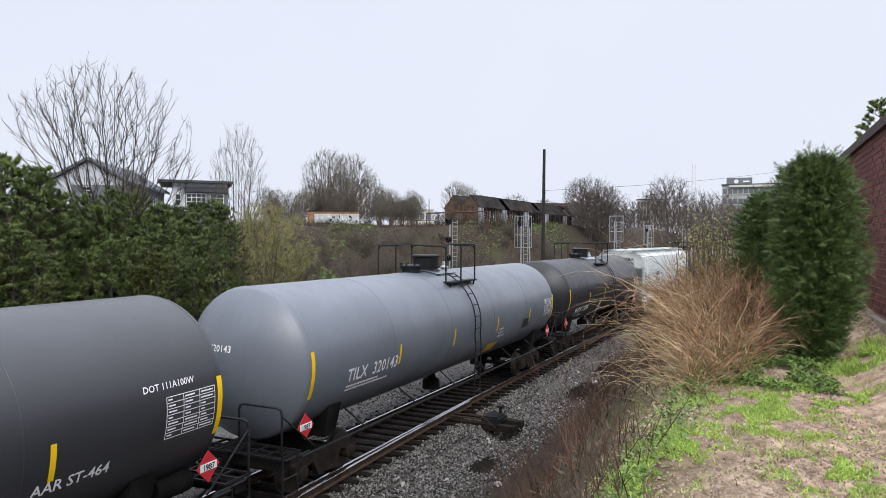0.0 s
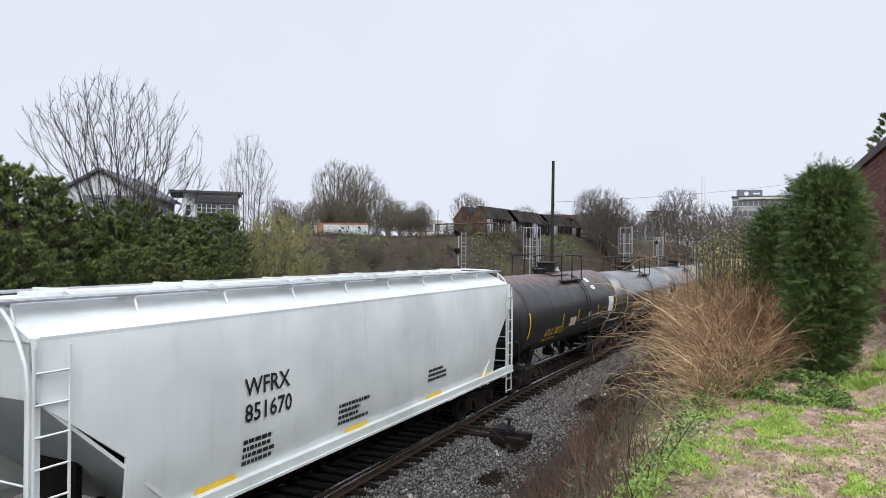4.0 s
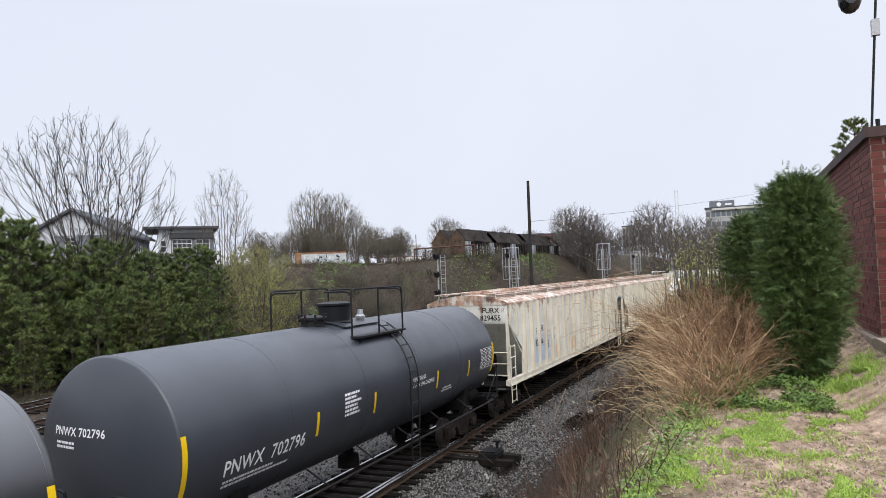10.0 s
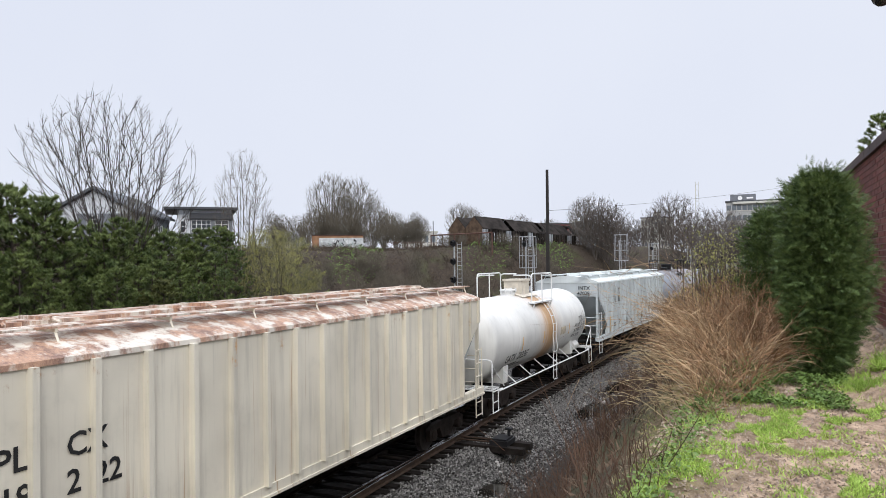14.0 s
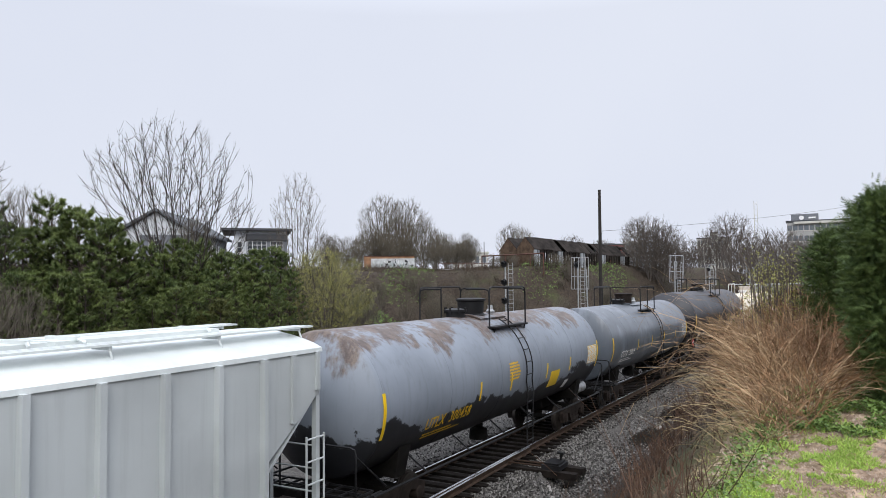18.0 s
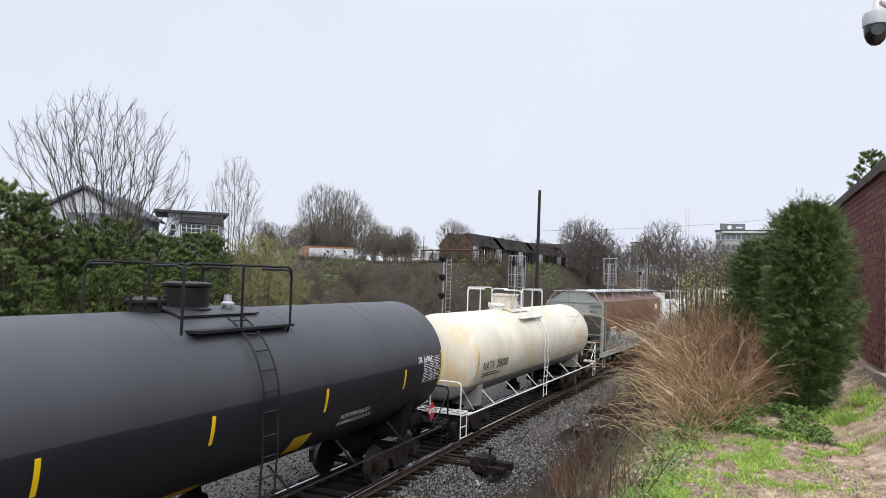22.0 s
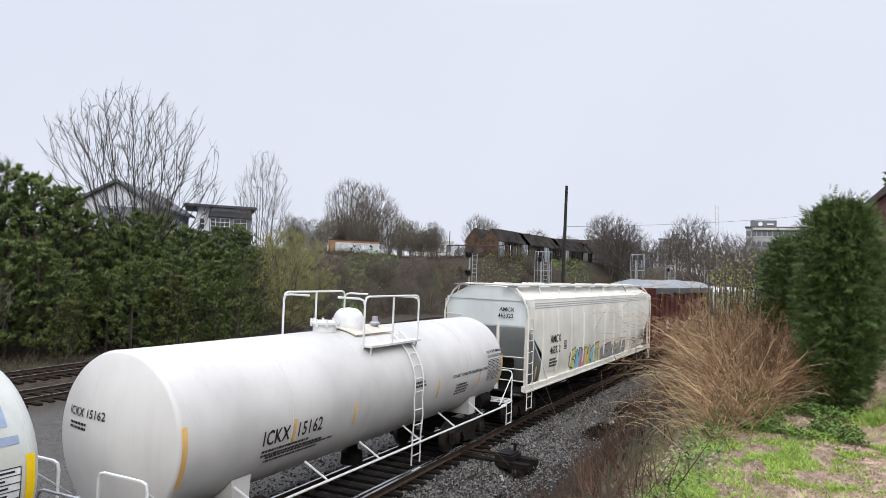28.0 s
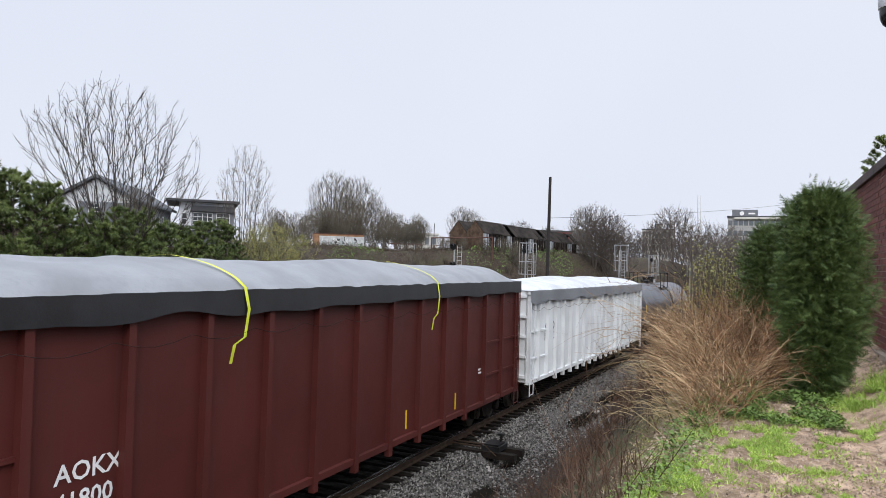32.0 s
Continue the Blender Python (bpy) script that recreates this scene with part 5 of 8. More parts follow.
# where the couplings lie along the track at the start of the clip
JOINTS = [-9.0, 10.2, 29.2, 46.4, 64.3, 80.1, 95.2, 111.2, 126.8, 147.0, 165.7, 178.9, 197.5, 214.1, 229.4, 247.6, 265.7, 284.4, 297.5, 312.9, 334.1, 356.1, 377.4, 395.3]
T, H, G_ = "tank", "hopper", "gondola"
CARS = [
    (T, dict(paint="p1", label="dark grey tank car with white stencils and yellow reflective strips", placard="1987", texts=[("AAR ST-464", 0.16, 5.1, 2.05, "white_mark"), ("DOT 111A100W", 0.1, 6.75, 2.98, "white_mark")])),
    (T, dict(paint="p2", label="slate-grey tank car lettered TILX 320143", mark="TILX  320143", mark_at=(0.29, 2.16, -6.9, 0.9), deck=(-1.15, 1.0), ladder=0.05, placard="1987", texts=[("REMOVE", 0.08, 2.2, 2.2, "white_mark"), ("RESIDUAL", 0.08, 2.2, 2.08, "white_mark"), ("COMMODITY", 0.08, 2.2, 1.96, "white_mark")],
             patches=[(4.6, 2.0, 0.75, 0.36, "dark_panel", "painted_out_patch", "black painted-out patch"), (1.7, 1.5, 0.85, 0.4, "yellow_mark", "warning_label", "yellow warning label")])),
    (T, dict(paint="p3", label="black tank car lettered SHQX 70896 with a white sprayed tag", mark="SHQX  70896", mark_at=(0.29, 1.82, -5.94, 0.9), strips=(-3.95, -1.02, 5.71), R=1.56, zc=2.68, pad="deck_grey", placard="1987", patches=[(5.0, 1.75, 0.5, 0.3, "sticker", "label_plate", "rusty label plate")])),
    (H, dict(paint="p4", label="clean white covered hopper car lettered WFRX 851670", ze=4.1, rise=0.36, cut=1.3, texts=[("WFRX", 0.3, -4.6, 2.75), ("851670", 0.3, -4.6, 2.32)], end_texts=[("WFRX", 0.2, 0.1, 3.85), ("851670", 0.2, 0.1, 3.58)],
             prints=[(-4.6, 1.95, 0.9, 4), (-1.8, 2.0, 1.2, 4), (2.2, 2.1, 1.3, 3)], patches=[(-5.6, 1.42, 0.9, 0.1, "yellow", "reflective_strip"), (-1.5, 1.42, 0.9, 0.1, "yellow", "reflective_strip"), (2.2, 1.42, 0.9, 0.1, "yellow", "reflective_strip"), (5.75, 1.42, 0.9, 0.1, "yellow", "reflective_strip")], slope="p4")),
    (T, dict(paint="p5", deck=(-1.5, 1.5), ladder=1.05, strips=(-2.6, -0.4, 2.9), label="black tank car lettered UTLX 302721 with brown rust along its top", mark="UTLX  302721", mark_at=(0.3, 1.92, -4.6, 0.85), ink="yellow_mark", texts=[("PCS", 0.2, 1.3, 2.25, "white_mark")], table=False,
             patches=[(-1.55, 2.05, 0.9, 0.38, "sticker", "label_plate", "weathered paper label"), (2.4, 3.75, 0.55, 0.25, "white_label", "white_patch", "white painted patch"), (2.5, 3.42, 0.6, 0.2, "white_label", "white_patch", "white painted patch"), (5.0, 2.2, 1.0, 0.75, "white_label", "label_plate", "white data label")])),
    (T, dict(paint="p6", label="glossy black tank car lettered UTLX 302612", deck=(-1.35, 1.55), ladder=0.15, R=1.56, zc=2.49, head_x=-0.72, head_z=0.75, strips=(-2.42, -0.31, 0.88, 3.82), mark="UTLX  302612", mark_at=(0.31, 2.03, -4.76, 0.78), ink="yellow_mark", prints=[(-1.3, 2.2, 0.6, 4, "yellow_mark")])),
    (T, dict(paint="p6", label="glossy black tank car lettered UTLX 302648", deck=(-1.35, 1.55), ladder=0.0, R=1.56, zc=2.49, head_x=-0.72, head_z=0.75, strips=(-2.6, -0.2, 2.0, 4.3), mark="UTLX  302648", mark_at=(0.31, 2.03, -5.6, 0.78), ink="yellow_mark", cyl="galv", texts=[("WATER CAPY", 0.1, 2.3, 2.6, "yellow_mark"), ("172051 LB", 0.1, 2.4, 2.46, "yellow_mark"), ("78054 KG", 0.1, 2.4, 2.32, "yellow_mark")])),
    (T, dict(paint="p8", label="blue-grey tank car lettered PNWX 702796", mark="PNWX  702796", mark_at=(0.27, 2.03, -5.95, 0.86), R=1.53, zc=2.57, gap=0.6, knuckle=0.07, crown=2.6, strips=(-3.33, -1.05, 2.4, 4.69), texts=[("VENT TANK", 0.1, 0.9, 2.5, "white_mark"), ("WHEN UNLOADING", 0.1, 0.9, 2.34, "white_mark")], prints=[(-2.3, 2.7, 0.7, 6, "white_mark"), (2.9, 2.0, 0.9, 2, "white_mark")])),
    (H, dict(paint="p9", label="rust-streaked white covered hopper car lettered FURX 829455", ribs=19, roof="p9r", hatch="p9r", board="p9r", trim="p10", post="p9p", texts=[("F", 0.25, -6.42, 2.7), ("UR", 0.27, -5.92, 2.76), ("X", 0.27, -5.2, 2.69), ("82", 0.27, -6.46, 2.24), ("94", 0.27, -5.88, 2.22), ("55", 0.29, -5.15, 2.05), ("TANK", 0.09, -4.92, 2.66, "grey_mark"), ("CAR CO", 0.1, -4.25, 2.7, "grey_mark"), ("CX", 0.22, -4.25, 2.27, "grey_mark"), ("45", 0.21, -3.38, 2.25, "grey_mark"), ("2", 0.18, -2.4, 2.26, "grey_mark"), ("6", 0.18, -1.62, 2.28, "grey_mark")],
             patches=[(-6.5, 2.63, 0.36, 0.38, "white_label", "white_patch"), (-5.97, 2.69, 0.62, 0.4, "white_label", "white_patch"), (-5.26, 2.62, 0.34, 0.4, "white_label", "white_patch"), (-6.5, 1.6, 0.4, 1.0, "pale_blue", "painted_out_patch"), (-5.97, 1.6, 0.62, 1.06, "pale_blue", "painted_out_patch"), (-5.26, 1.6, 0.66, 0.98, "pale_blue", "painted_out_patch"),
                      (-3.7, 1.5, 0.12, 0.52, "yellow_old", "reflective_strip"), (-1.15, 1.55, 0.12, 0.52, "yellow_old", "reflective_strip"), (1.65, 1.55, 0.12, 0.5, "yellow_old", "reflective_strip")],
             end_texts=[("FURX", 0.19, 0.6, 3.74), ("829455", 0.19, 0.52, 3.48)], prints=[(6.4, 1.9, 0.5, 4)])),
    (H, dict(paint="p10", label="dirty cream covered hopper car lettered PLCX 19222", ribs=18, roof="p9r", hatch="p9r", board="p9r", texts=[("PL", 0.3, -5.9, 2.85), ("CX", 0.3, -5.0, 2.85), ("19", 0.3, -5.85, 2.4), ("2", 0.3, -5.0, 2.4), ("22", 0.3, -4.6, 2.4)],
             end_texts=[("PLCX", 0.15, 0.7, 3.78), ("19222", 0.15, 0.7, 3.56)], prints=[(-5.9, 2.1, 0.6, 3), (-5.0, 2.1, 0.4, 2)], slope="p17e")),
    (T, dict(paint="p11", label="white tank car lettered GATX 202387 with an orange rust stain", R=1.39, zc=2.45, mark="GATX  202387", gap=0.5, knuckle=0.2, strips=(-3.0, -0.6, 2.83, 5.48), ink="black_mark", trim="white_metal", pad="deck_cream", tape="yellow_old", box=True, valve="deck_cream", valve_y=0.15, ladder=0.5,
             saddle="p11", cyl="p11", end_strips=False, texts=[("FRA AIP", 0.15, 3.75, 2.22, "black_mark"), ("SR 13450", 0.15, 3.65, 2.0, "black_mark"), ("NITRIC ACID", 0.15, 3.45, 1.78, "black_mark")], patches=[(1.6, 2.08, 0.75, 0.32, "sticker", "label_plate", "browned paper label")])),
    (H, dict(paint="p12", label="pale grey covered hopper car lettered INTX 47028", ribs=16, roof="p4", hatch="p4", board="p4", texts=[("IN", 0.3, -5.38, 3.36), ("TX", 0.3, -4.62, 3.36), ("47", 0.3, -5.42, 2.95), ("02", 0.3, -4.66, 2.95), ("8", 0.3, -3.95, 2.95)],
             end_texts=[("INTX", 0.18, 0.6, 3.7), ("47028", 0.18, 0.55, 3.44)], diamond=[(-7.3, 1.9), (3.28, 2.0)], prints=[(-5.6, 1.8, 0.5, 2), (-4.5, 1.9, 0.5, 2), (0.9, 1.9, 0.9, 3), (2.2, 2.2, 0.7, 5), (5.6, 2.1, 0.4, 4)],
             patches=[(-6.35, 1.5, 0.09, 0.75, "yellow_old", "reflective_strip"), (-2.95, 1.55, 0.09, 0.6, "yellow_old", "reflective_strip"), (0.1, 1.6, 0.09, 0.6, "yellow_old", "reflective_strip")],
             graffiti=[(-3.4, 1.58, "SNVS", 0.3, 0.42, 0.13, None, ["black_mark"], 4)])),
    (T, dict(paint="p13", label="patchy grey tank car with peeling black lower flank and stained top", strips=(-2.7, -0.8, 1.9, 4.0), ladder=0.3, cyl="galv", mark="UTLX  300458", mark_at=(0.3, 1.9, -5.2, 0.8), ink="yellow_mark", table_ground="white_label", prints=[(-0.9, 2.9, 0.8, 6, "yellow_mark")],
             patches=[(2.3, 1.85, 0.8, 0.55, "yellow", "warning_label", "yellow warning label"), (4.0, 1.6, 0.35, 0.35, "white_label", "label_plate", "white label")])),
    (T, dict(paint="p14", label="streaked blue-grey tank car lettered CGTX 22019", R=1.5, zc=2.58, knuckle=0.07, crown=2.6, strips=(-3.08, -0.7, 1.57, 4.0), mark="CGTX  22019", mark_at=(0.27, 2.0, -5.45, 0.85), seams=7, valve="rusty_frame")),
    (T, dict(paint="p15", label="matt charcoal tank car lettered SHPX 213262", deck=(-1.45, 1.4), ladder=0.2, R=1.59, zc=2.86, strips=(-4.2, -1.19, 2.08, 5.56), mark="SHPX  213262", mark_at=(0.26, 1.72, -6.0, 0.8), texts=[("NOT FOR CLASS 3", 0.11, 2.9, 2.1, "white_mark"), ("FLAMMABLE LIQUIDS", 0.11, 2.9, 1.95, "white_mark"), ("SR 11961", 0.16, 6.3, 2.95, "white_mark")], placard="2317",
             patches=[(-1.5, 1.42, 0.8, 0.36, "yellow_mark", "warning_label", "orange warning label"), (1.4, 1.62, 0.6, 0.5, "yellow", "warning_label", "yellow warning label")])),
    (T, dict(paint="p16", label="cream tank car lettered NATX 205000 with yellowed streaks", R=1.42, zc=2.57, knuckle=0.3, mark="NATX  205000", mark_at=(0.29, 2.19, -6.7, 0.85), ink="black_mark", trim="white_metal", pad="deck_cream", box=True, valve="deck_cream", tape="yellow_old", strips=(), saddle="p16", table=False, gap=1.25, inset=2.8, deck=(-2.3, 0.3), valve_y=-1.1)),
    (H, dict(paint="p17", label="heavily rusted grey covered hopper car lettered CRDX 14727 with graffiti", ze=4.1, rise=0.5, cut=1.3, end="p17e", roof="p17r", hatch="p4", board="galv", trim="p17e", slope="p17e", texts=[("CRDX", 0.28, -6.82, 2.36), ("14727", 0.27, -6.85, 1.94)], end_texts=[("CRDX", 0.17, 0.82, 3.78), ("14727", 0.16, 0.76, 3.5)],
             patches=[(6.3, 3.35, 0.9, 0.4, "white_label", "white_patch"), (6.9, 1.6, 0.09, 0.8, "yellow", "reflective_strip"), (-6.95, 1.86, 1.3, 0.42, "p17e", "pale_patch"), (-6.95, 2.29, 1.3, 0.42, "white_label", "white_patch")],
             graffiti=[(-5.5, 1.36, "VSCWNXS", 1.48, 0.88, 0.32, "pale_spray", ["teal_spray", "grey_mark", "teal_spray"], 2)])),
    (T, dict(paint="p18", label="off-white tank car with faded blue company lettering", R=1.36, zc=2.5, mark="UTLX  300458", mark_at=(0.24, 2.3, -4.5, 0.8), ink="black_mark", trim="galv", pad="deck_cream", table_ground="white_label", box=True, valve="white_metal",
             prints=[(2.2, 2.0, 1.4, 3, "black_mark")], patches=[(3.0, 2.95, 2.2, 0.1, "blue_mark", "faded_logo", "faded blue logo bars"), (3.0, 3.15, 0.5, 0.4, "blue_mark", "faded_logo", "faded blue logo bars"), (3.7, 3.15, 0.4, 0.4, "blue_mark", "faded_logo", "faded blue logo bars"), (4.3, 3.15, 0.8, 0.4, "blue_mark", "faded_logo", "faded blue logo bars")])),
    (T, dict(paint="p19", label="bright white tank car lettered ICKX 15162 with a sprayed tag", R=1.37, zc=2.36, knuckle=0.1, crown=2.4, strips=(-3.87, -1.86, 2.06, 4.74), mark="ICKX  15162", mark_at=(0.27, 2.02, -4.7, 0.8), ink="black_mark", trim="white_metal", pad="deck_cream", tape="yellow_old", dome=True, valve="white_metal", gap=0.85, inset=2.8, saddle="p19", texts=[("CONSULT OWNER BEFORE REPAIRING TANK", 0.085, 2.9, 2.3, "black_mark"), ("NOT FOR FLAMMABLE", 0.085, 5.35, 2.75, "black_mark"), ("OR POISONOUS LIQUIDS", 0.085, 5.35, 2.62, "black_mark")],
             prints=[(-4.5, 1.75, 2.4, 2, "black_mark"), (0.8, 2.4, 0.6, 2, "black_mark"), (3.2, 2.05, 1.1, 4, "black_mark")])),
    (H, dict(paint="p20", label="cream-white covered hopper car lettered AMCX 463322 with graffiti along its sill", ze=4.33, rise=0.4, cut=1.5, welds=11, hatch="p20", board="galv", trim="p20", end="p4", slope="p4", end_texts=[("AMCX", 0.14, 0.5, 3.9), ("463322", 0.14, 0.45, 3.68)], texts=[("AMCX", 0.3, -7.6, 2.7), ("463322", 0.28, -7.6, 2.3)], prints=[(7.6, 2.3, 1.2, 5), (-7.6, 2.05, 1.0, 3)],
             patches=[(-5.95, 2.36, 0.34, 0.34, "black_mark", "plate_mark"), (-5.92, 2.39, 0.28, 0.28, "p20", "plate_mark"), (-9.2, 4.16, 18.4, 0.03, "grey_mark", "trim_line"), (-9.2, 4.08, 18.4, 0.03, "grey_mark", "trim_line"), (-9.2, 4.0, 18.4, 0.03, "grey_mark", "trim_line"), (0.4, 1.5, 0.09, 0.5, "yellow_old", "reflective_strip"), (5.2, 1.6, 0.09, 0.5, "yellow_old", "reflective_strip"), (-9.0, 1.5, 0.09, 0.5, "yellow_old", "reflective_strip")],
             graffiti=[(-5.1, 1.22, "SNWNSZ", 0.74, 0.95, 0.3, "black_mark", ["yellow_spray", "blue_spray", "pink_spray", "yellow_spray", "blue_spray", "yellow_spray"], 7), (-0.5, 1.16, "OSOOO", 0.98, 0.85, 0.4, "black_mark", ["dull_spray"], 9), (5.6, 1.2, "SUCT", 0.85, 0.85, 0.12, "black_mark", ["p20"], 12)])),
    (G_, dict(paint="p21", label="oxide-red high-sided gondola car lettered AOKX under a grey tarpaulin", ribs=15, zt=4.66, heap=0.6, drop=0.36, seed=3, tarp="tarp_grey", tarp_label="grey tarpaulin over the load", hem="hem_black", hem_label="black hem of the tarpaulin", straps=(-9.0, -3.66, 3.69), ink="white_mark",
              texts=[("AOKX", 0.25, -6.88, 2.32), ("41800", 0.25, -6.88, 1.95)], prints=[(-6.1, 1.3, 0.9, 2), (7.0, 2.0, 0.3, 2)], strips=[(-9.4, 1.15), (2.36, 1.17), (5.3, 1.13), (9.1, 1.1)])),
    (G_, dict(paint="p22", label="white high-sided gondola car under a pale tarpaulin", ribs=20, zt=4.3, heap=0.5, seed=8, tarp="tarp_white", tarp_label="pale wrinkled tarpaulin over the load", hem="tarp_grey", hem_label="grey hem of the tarpaulin", ink="black_mark",
              texts=[("GI", 0.3, -8.0, 2.75), ("X", 0.3, -7.0, 2.75), ("102", 0.3, -8.1, 2.35), ("3", 0.3, -6.95, 2.35)], prints=[(-7.9, 1.9, 0.5, 3), (-6.8, 1.9, 0.4, 3)])),
    (T, dict(paint="p8", label="dark grey tank car at the end of the view", mark="PNWX  702790")),
]
MAKE = {T: tank_car, H: hopper_car, G_: gondola_car}
train = []
for (kind_, spec), s0, s1 in zip(CARS, JOINTS, JOINTS[1:]):
    spec["L"] = s1 - s0
    train.append((MAKE[kind_](spec), (s0 + s1) / 2))


# ---- the bank: wall, mast, bushes, grass ----
g = Nodes("red_brick")
c = g.mix(g.random(), (0.09, 0.026, 0.021), (0.165, 0.05, 0.038))
c = g.mix(g.math("MULTIPLY", g.ramp(g.noise(g.place(), 22, 4), 0.45, 0.75), 0.5), c, (0.06, 0.02, 0.018))
g.bump(g.noise(g.place(), 70, 3), 0.3, 0.004)
M["brick"] = g.done(c, 0.85, 0.0, 0.3)
g = Nodes("red_brick_rest")
c = g.mix(g.random(True), (0.09, 0.026, 0.021), (0.165, 0.05, 0.038))
M["brick_rest"] = g.done(g.mix(g.math("MULTIPLY", g.ramp(g.noise(g.place(), 22, 4), 0.45, 0.75), 0.5), c, (0.06, 0.02, 0.018)), 0.85, 0.0, 0.3)
M["mortar"] = plain("pink_grey_mortar", (0.25, 0.18, 0.15), 0.9, 0.0, 5.0, 0.25, 0.4)
M["coping"] = plain("dark_stained_coping", (0.055, 0.032, 0.03), 0.8, 0.0, 4.0, 0.4, 0.4)
M["concrete"] = plain("weathered_concrete", (0.31, 0.255, 0.195), 0.85, 0.0, 4.0, 0.3, 0.4)

WX, WY, WZ0, WZ1 = 1.28, 7.8, 4.43, 6.34
wall = thing("brick_wall", Matrix(), "dark red brick wall with dark coping and concrete footing", "wall", kind="structure")
b = Mesh()
b.box(WX - 0.006, WX + 5.0, WY - 0.006, WY + 4.2, WZ0 - 0.6, WZ1)
part("mortar_bed", b, M["mortar"], wall, smooth=0)
BL, BH, COURSE = 0.214, 0.058, 0.0681


def brick_data(dx, dy):
    b = Mesh()
    e = 0.004
    b.v = [(sx * (dx / 2 - (e if sz > 0 else 0)), sy * (dy / 2 - (e if sz > 0 else 0)), sz * BH / 2) for sz in (-1, 1) for sy in (-1, 1) for sx in (-1, 1)]
    b.f = [(0, 2, 3, 1), (4, 5, 7, 6), (0, 1, 5, 4), (2, 6, 7, 3), (0, 4, 6, 2), (1, 3, 7, 5)]
    return b.data("brick", M["brick"], 0)


BRICK_X, BRICK_Y = brick_data(BL, 0.05), brick_data(0.05, BL)
HALF_X, HALF_Y = brick_data(0.1, 0.05), brick_data(0.05, 0.1)
rest, placed = Mesh(), 0
rnd = random.Random(9)
for row in range(int((WZ1 - WZ0) / COURSE)):
    z = WZ0 + (row + 0.5) * COURSE
    put("brick", *((HALF_X, wall, pose(WX + 0.046, WY + 0.012, z)) if row % 2 else (HALF_Y, wall, pose(WX + 0.012, WY + 0.046, z))))
    for k in range(5 if placed < 300 else 5):
        x = WX + 0.11 + (k + 0.5 * (row % 2)) * 0.225 - (0.0)
        if x + 0.1 > WX + 1.2:
            continue
        put("brick", BRICK_X, wall, pose(x, WY + 0.012 + rnd.uniform(-0.002, 0.002), z))
        placed += 1
    for k in range(20):
        y = WY + 0.11 + (k + 0.5 * ((row + 1) % 2)) * 0.225
        if k < 5 and placed < 300:
            put("brick", BRICK_Y, wall, pose(WX + 0.012 + rnd.uniform(-0.002, 0.002), y, z))
            placed += 1
        else:
            rest.box(WX - 0.013, WX + 0.037, y - BL / 2, y + BL / 2, z - BH / 2, z + BH / 2)
    for k in range(5, 23):
        x = WX + 0.11 + (k + 0.5 * (row % 2)) * 0.225
        rest.box(x - BL / 2, x + BL / 2, WY - 0.013, WY + 0.037, z - BH / 2, z + BH / 2)
tagged(part("far_bricks", rest, M["brick_rest"], wall, smooth=0), kind="stuff")
for k in range(9):
    b = Mesh()
    y0 = WY - 0.05 + k * 0.47
    b.box(WX - 0.05, WX + 0.3, y0, y0 + 0.46, WZ1, WZ1 + 0.1)
    part("coping_stone", b, M["coping"], wall, smooth=0)
for k in range(9):
    b = Mesh()
    x0 = WX + 0.304 + k * 0.5
    b.box(x0, x0 + 0.49, WY - 0.05, WY + 0.3, WZ1, WZ1 + 0.1)
    part("coping_stone", b, M["coping"], wall, smooth=0)
b = Mesh()
b.box(WX - 0.07, WX + 0.2, WY - 0.02, WY + 4.2, WZ0 - 0.7, WZ0 - 0.03)
part("footing", b, M["concrete"], wall, smooth=0)
b = Mesh()
b.slab([(WX - 0.07, WY - 0.02), (WX + 0.22, 5.0), (WX + 0.52, 5.0), (WX + 0.24, WY - 0.02)], 0.9, Matrix.Translation((0, 0, 3.5)))
for i in (4, 7):
    b.v[i] = (b.v[i][0], b.v[i][1], WZ0 - 0.01)
for i in (5, 6):
    b.v[i] = (b.v[i][0], b.v[i][1], WZ0 - 0.16)
tagged(part("kerb", b, M["concrete"], None, smooth=0), "weathered concrete kerb running out from the brick wall", "kerb", kind="structure")

# camera mast and aerial on the wall
mast = thing("camera_mast", pose(WX + 0.3, WY + 0.24, WZ1 + 0.1), "galvanised mast with a dome camera on a white arm", "security camera")
b = Mesh()
b.tube([(0, 0, -0.02), (0, 0, 3.2)], 0.04, 12)
part("pole", b, M["galv"], mast)
b = Mesh()
b.lathe([(0, 0.055), (0.03, 0.075), (0.05, 0.05), (0.06, 0.045)], 12, (0, 0, 0), "z")
part("flange", b, M["galv"], mast)
b = Mesh()
b.tube(bend([(0, 0, 1.28), (-0.28, -0.62, 1.3), (-0.53, -1.1, 1.28), (-0.53, -1.1, 1.16)], 0.06), 0.024, 10)
part("arm", b, M["white_metal"], mast)
b = Mesh()
b.lathe([(-0.015, 0.035), (0.0, 0.1), (0.08, 0.105), (0.115, 0.088), (0.13, 0.035)], 24, (-0.53, -1.1, 1.04), "z")
part("housing", b, plain("grey_camera_housing", (0.4, 0.41, 0.43), 0.45, 0.0, 3.0, 0.12), mast)
b = Mesh()
b.lathe([(-0.17, 0.008), (-0.162, 0.036), (-0.135, 0.066), (-0.085, 0.088), (-0.015, 0.094), (0.0, 0.094)], 24, (-0.53, -1.1, 1.04), "z")
dome = part("dome", b, plain("black_dome", (0.012, 0.012, 0.013), 0.15, 0.0, 3.0, 0.2, 0.0), mast)
b = Mesh()
b.lathe([(0, 0.05), (0.012, 0.045)], 14, (0, 0, 0), "y")
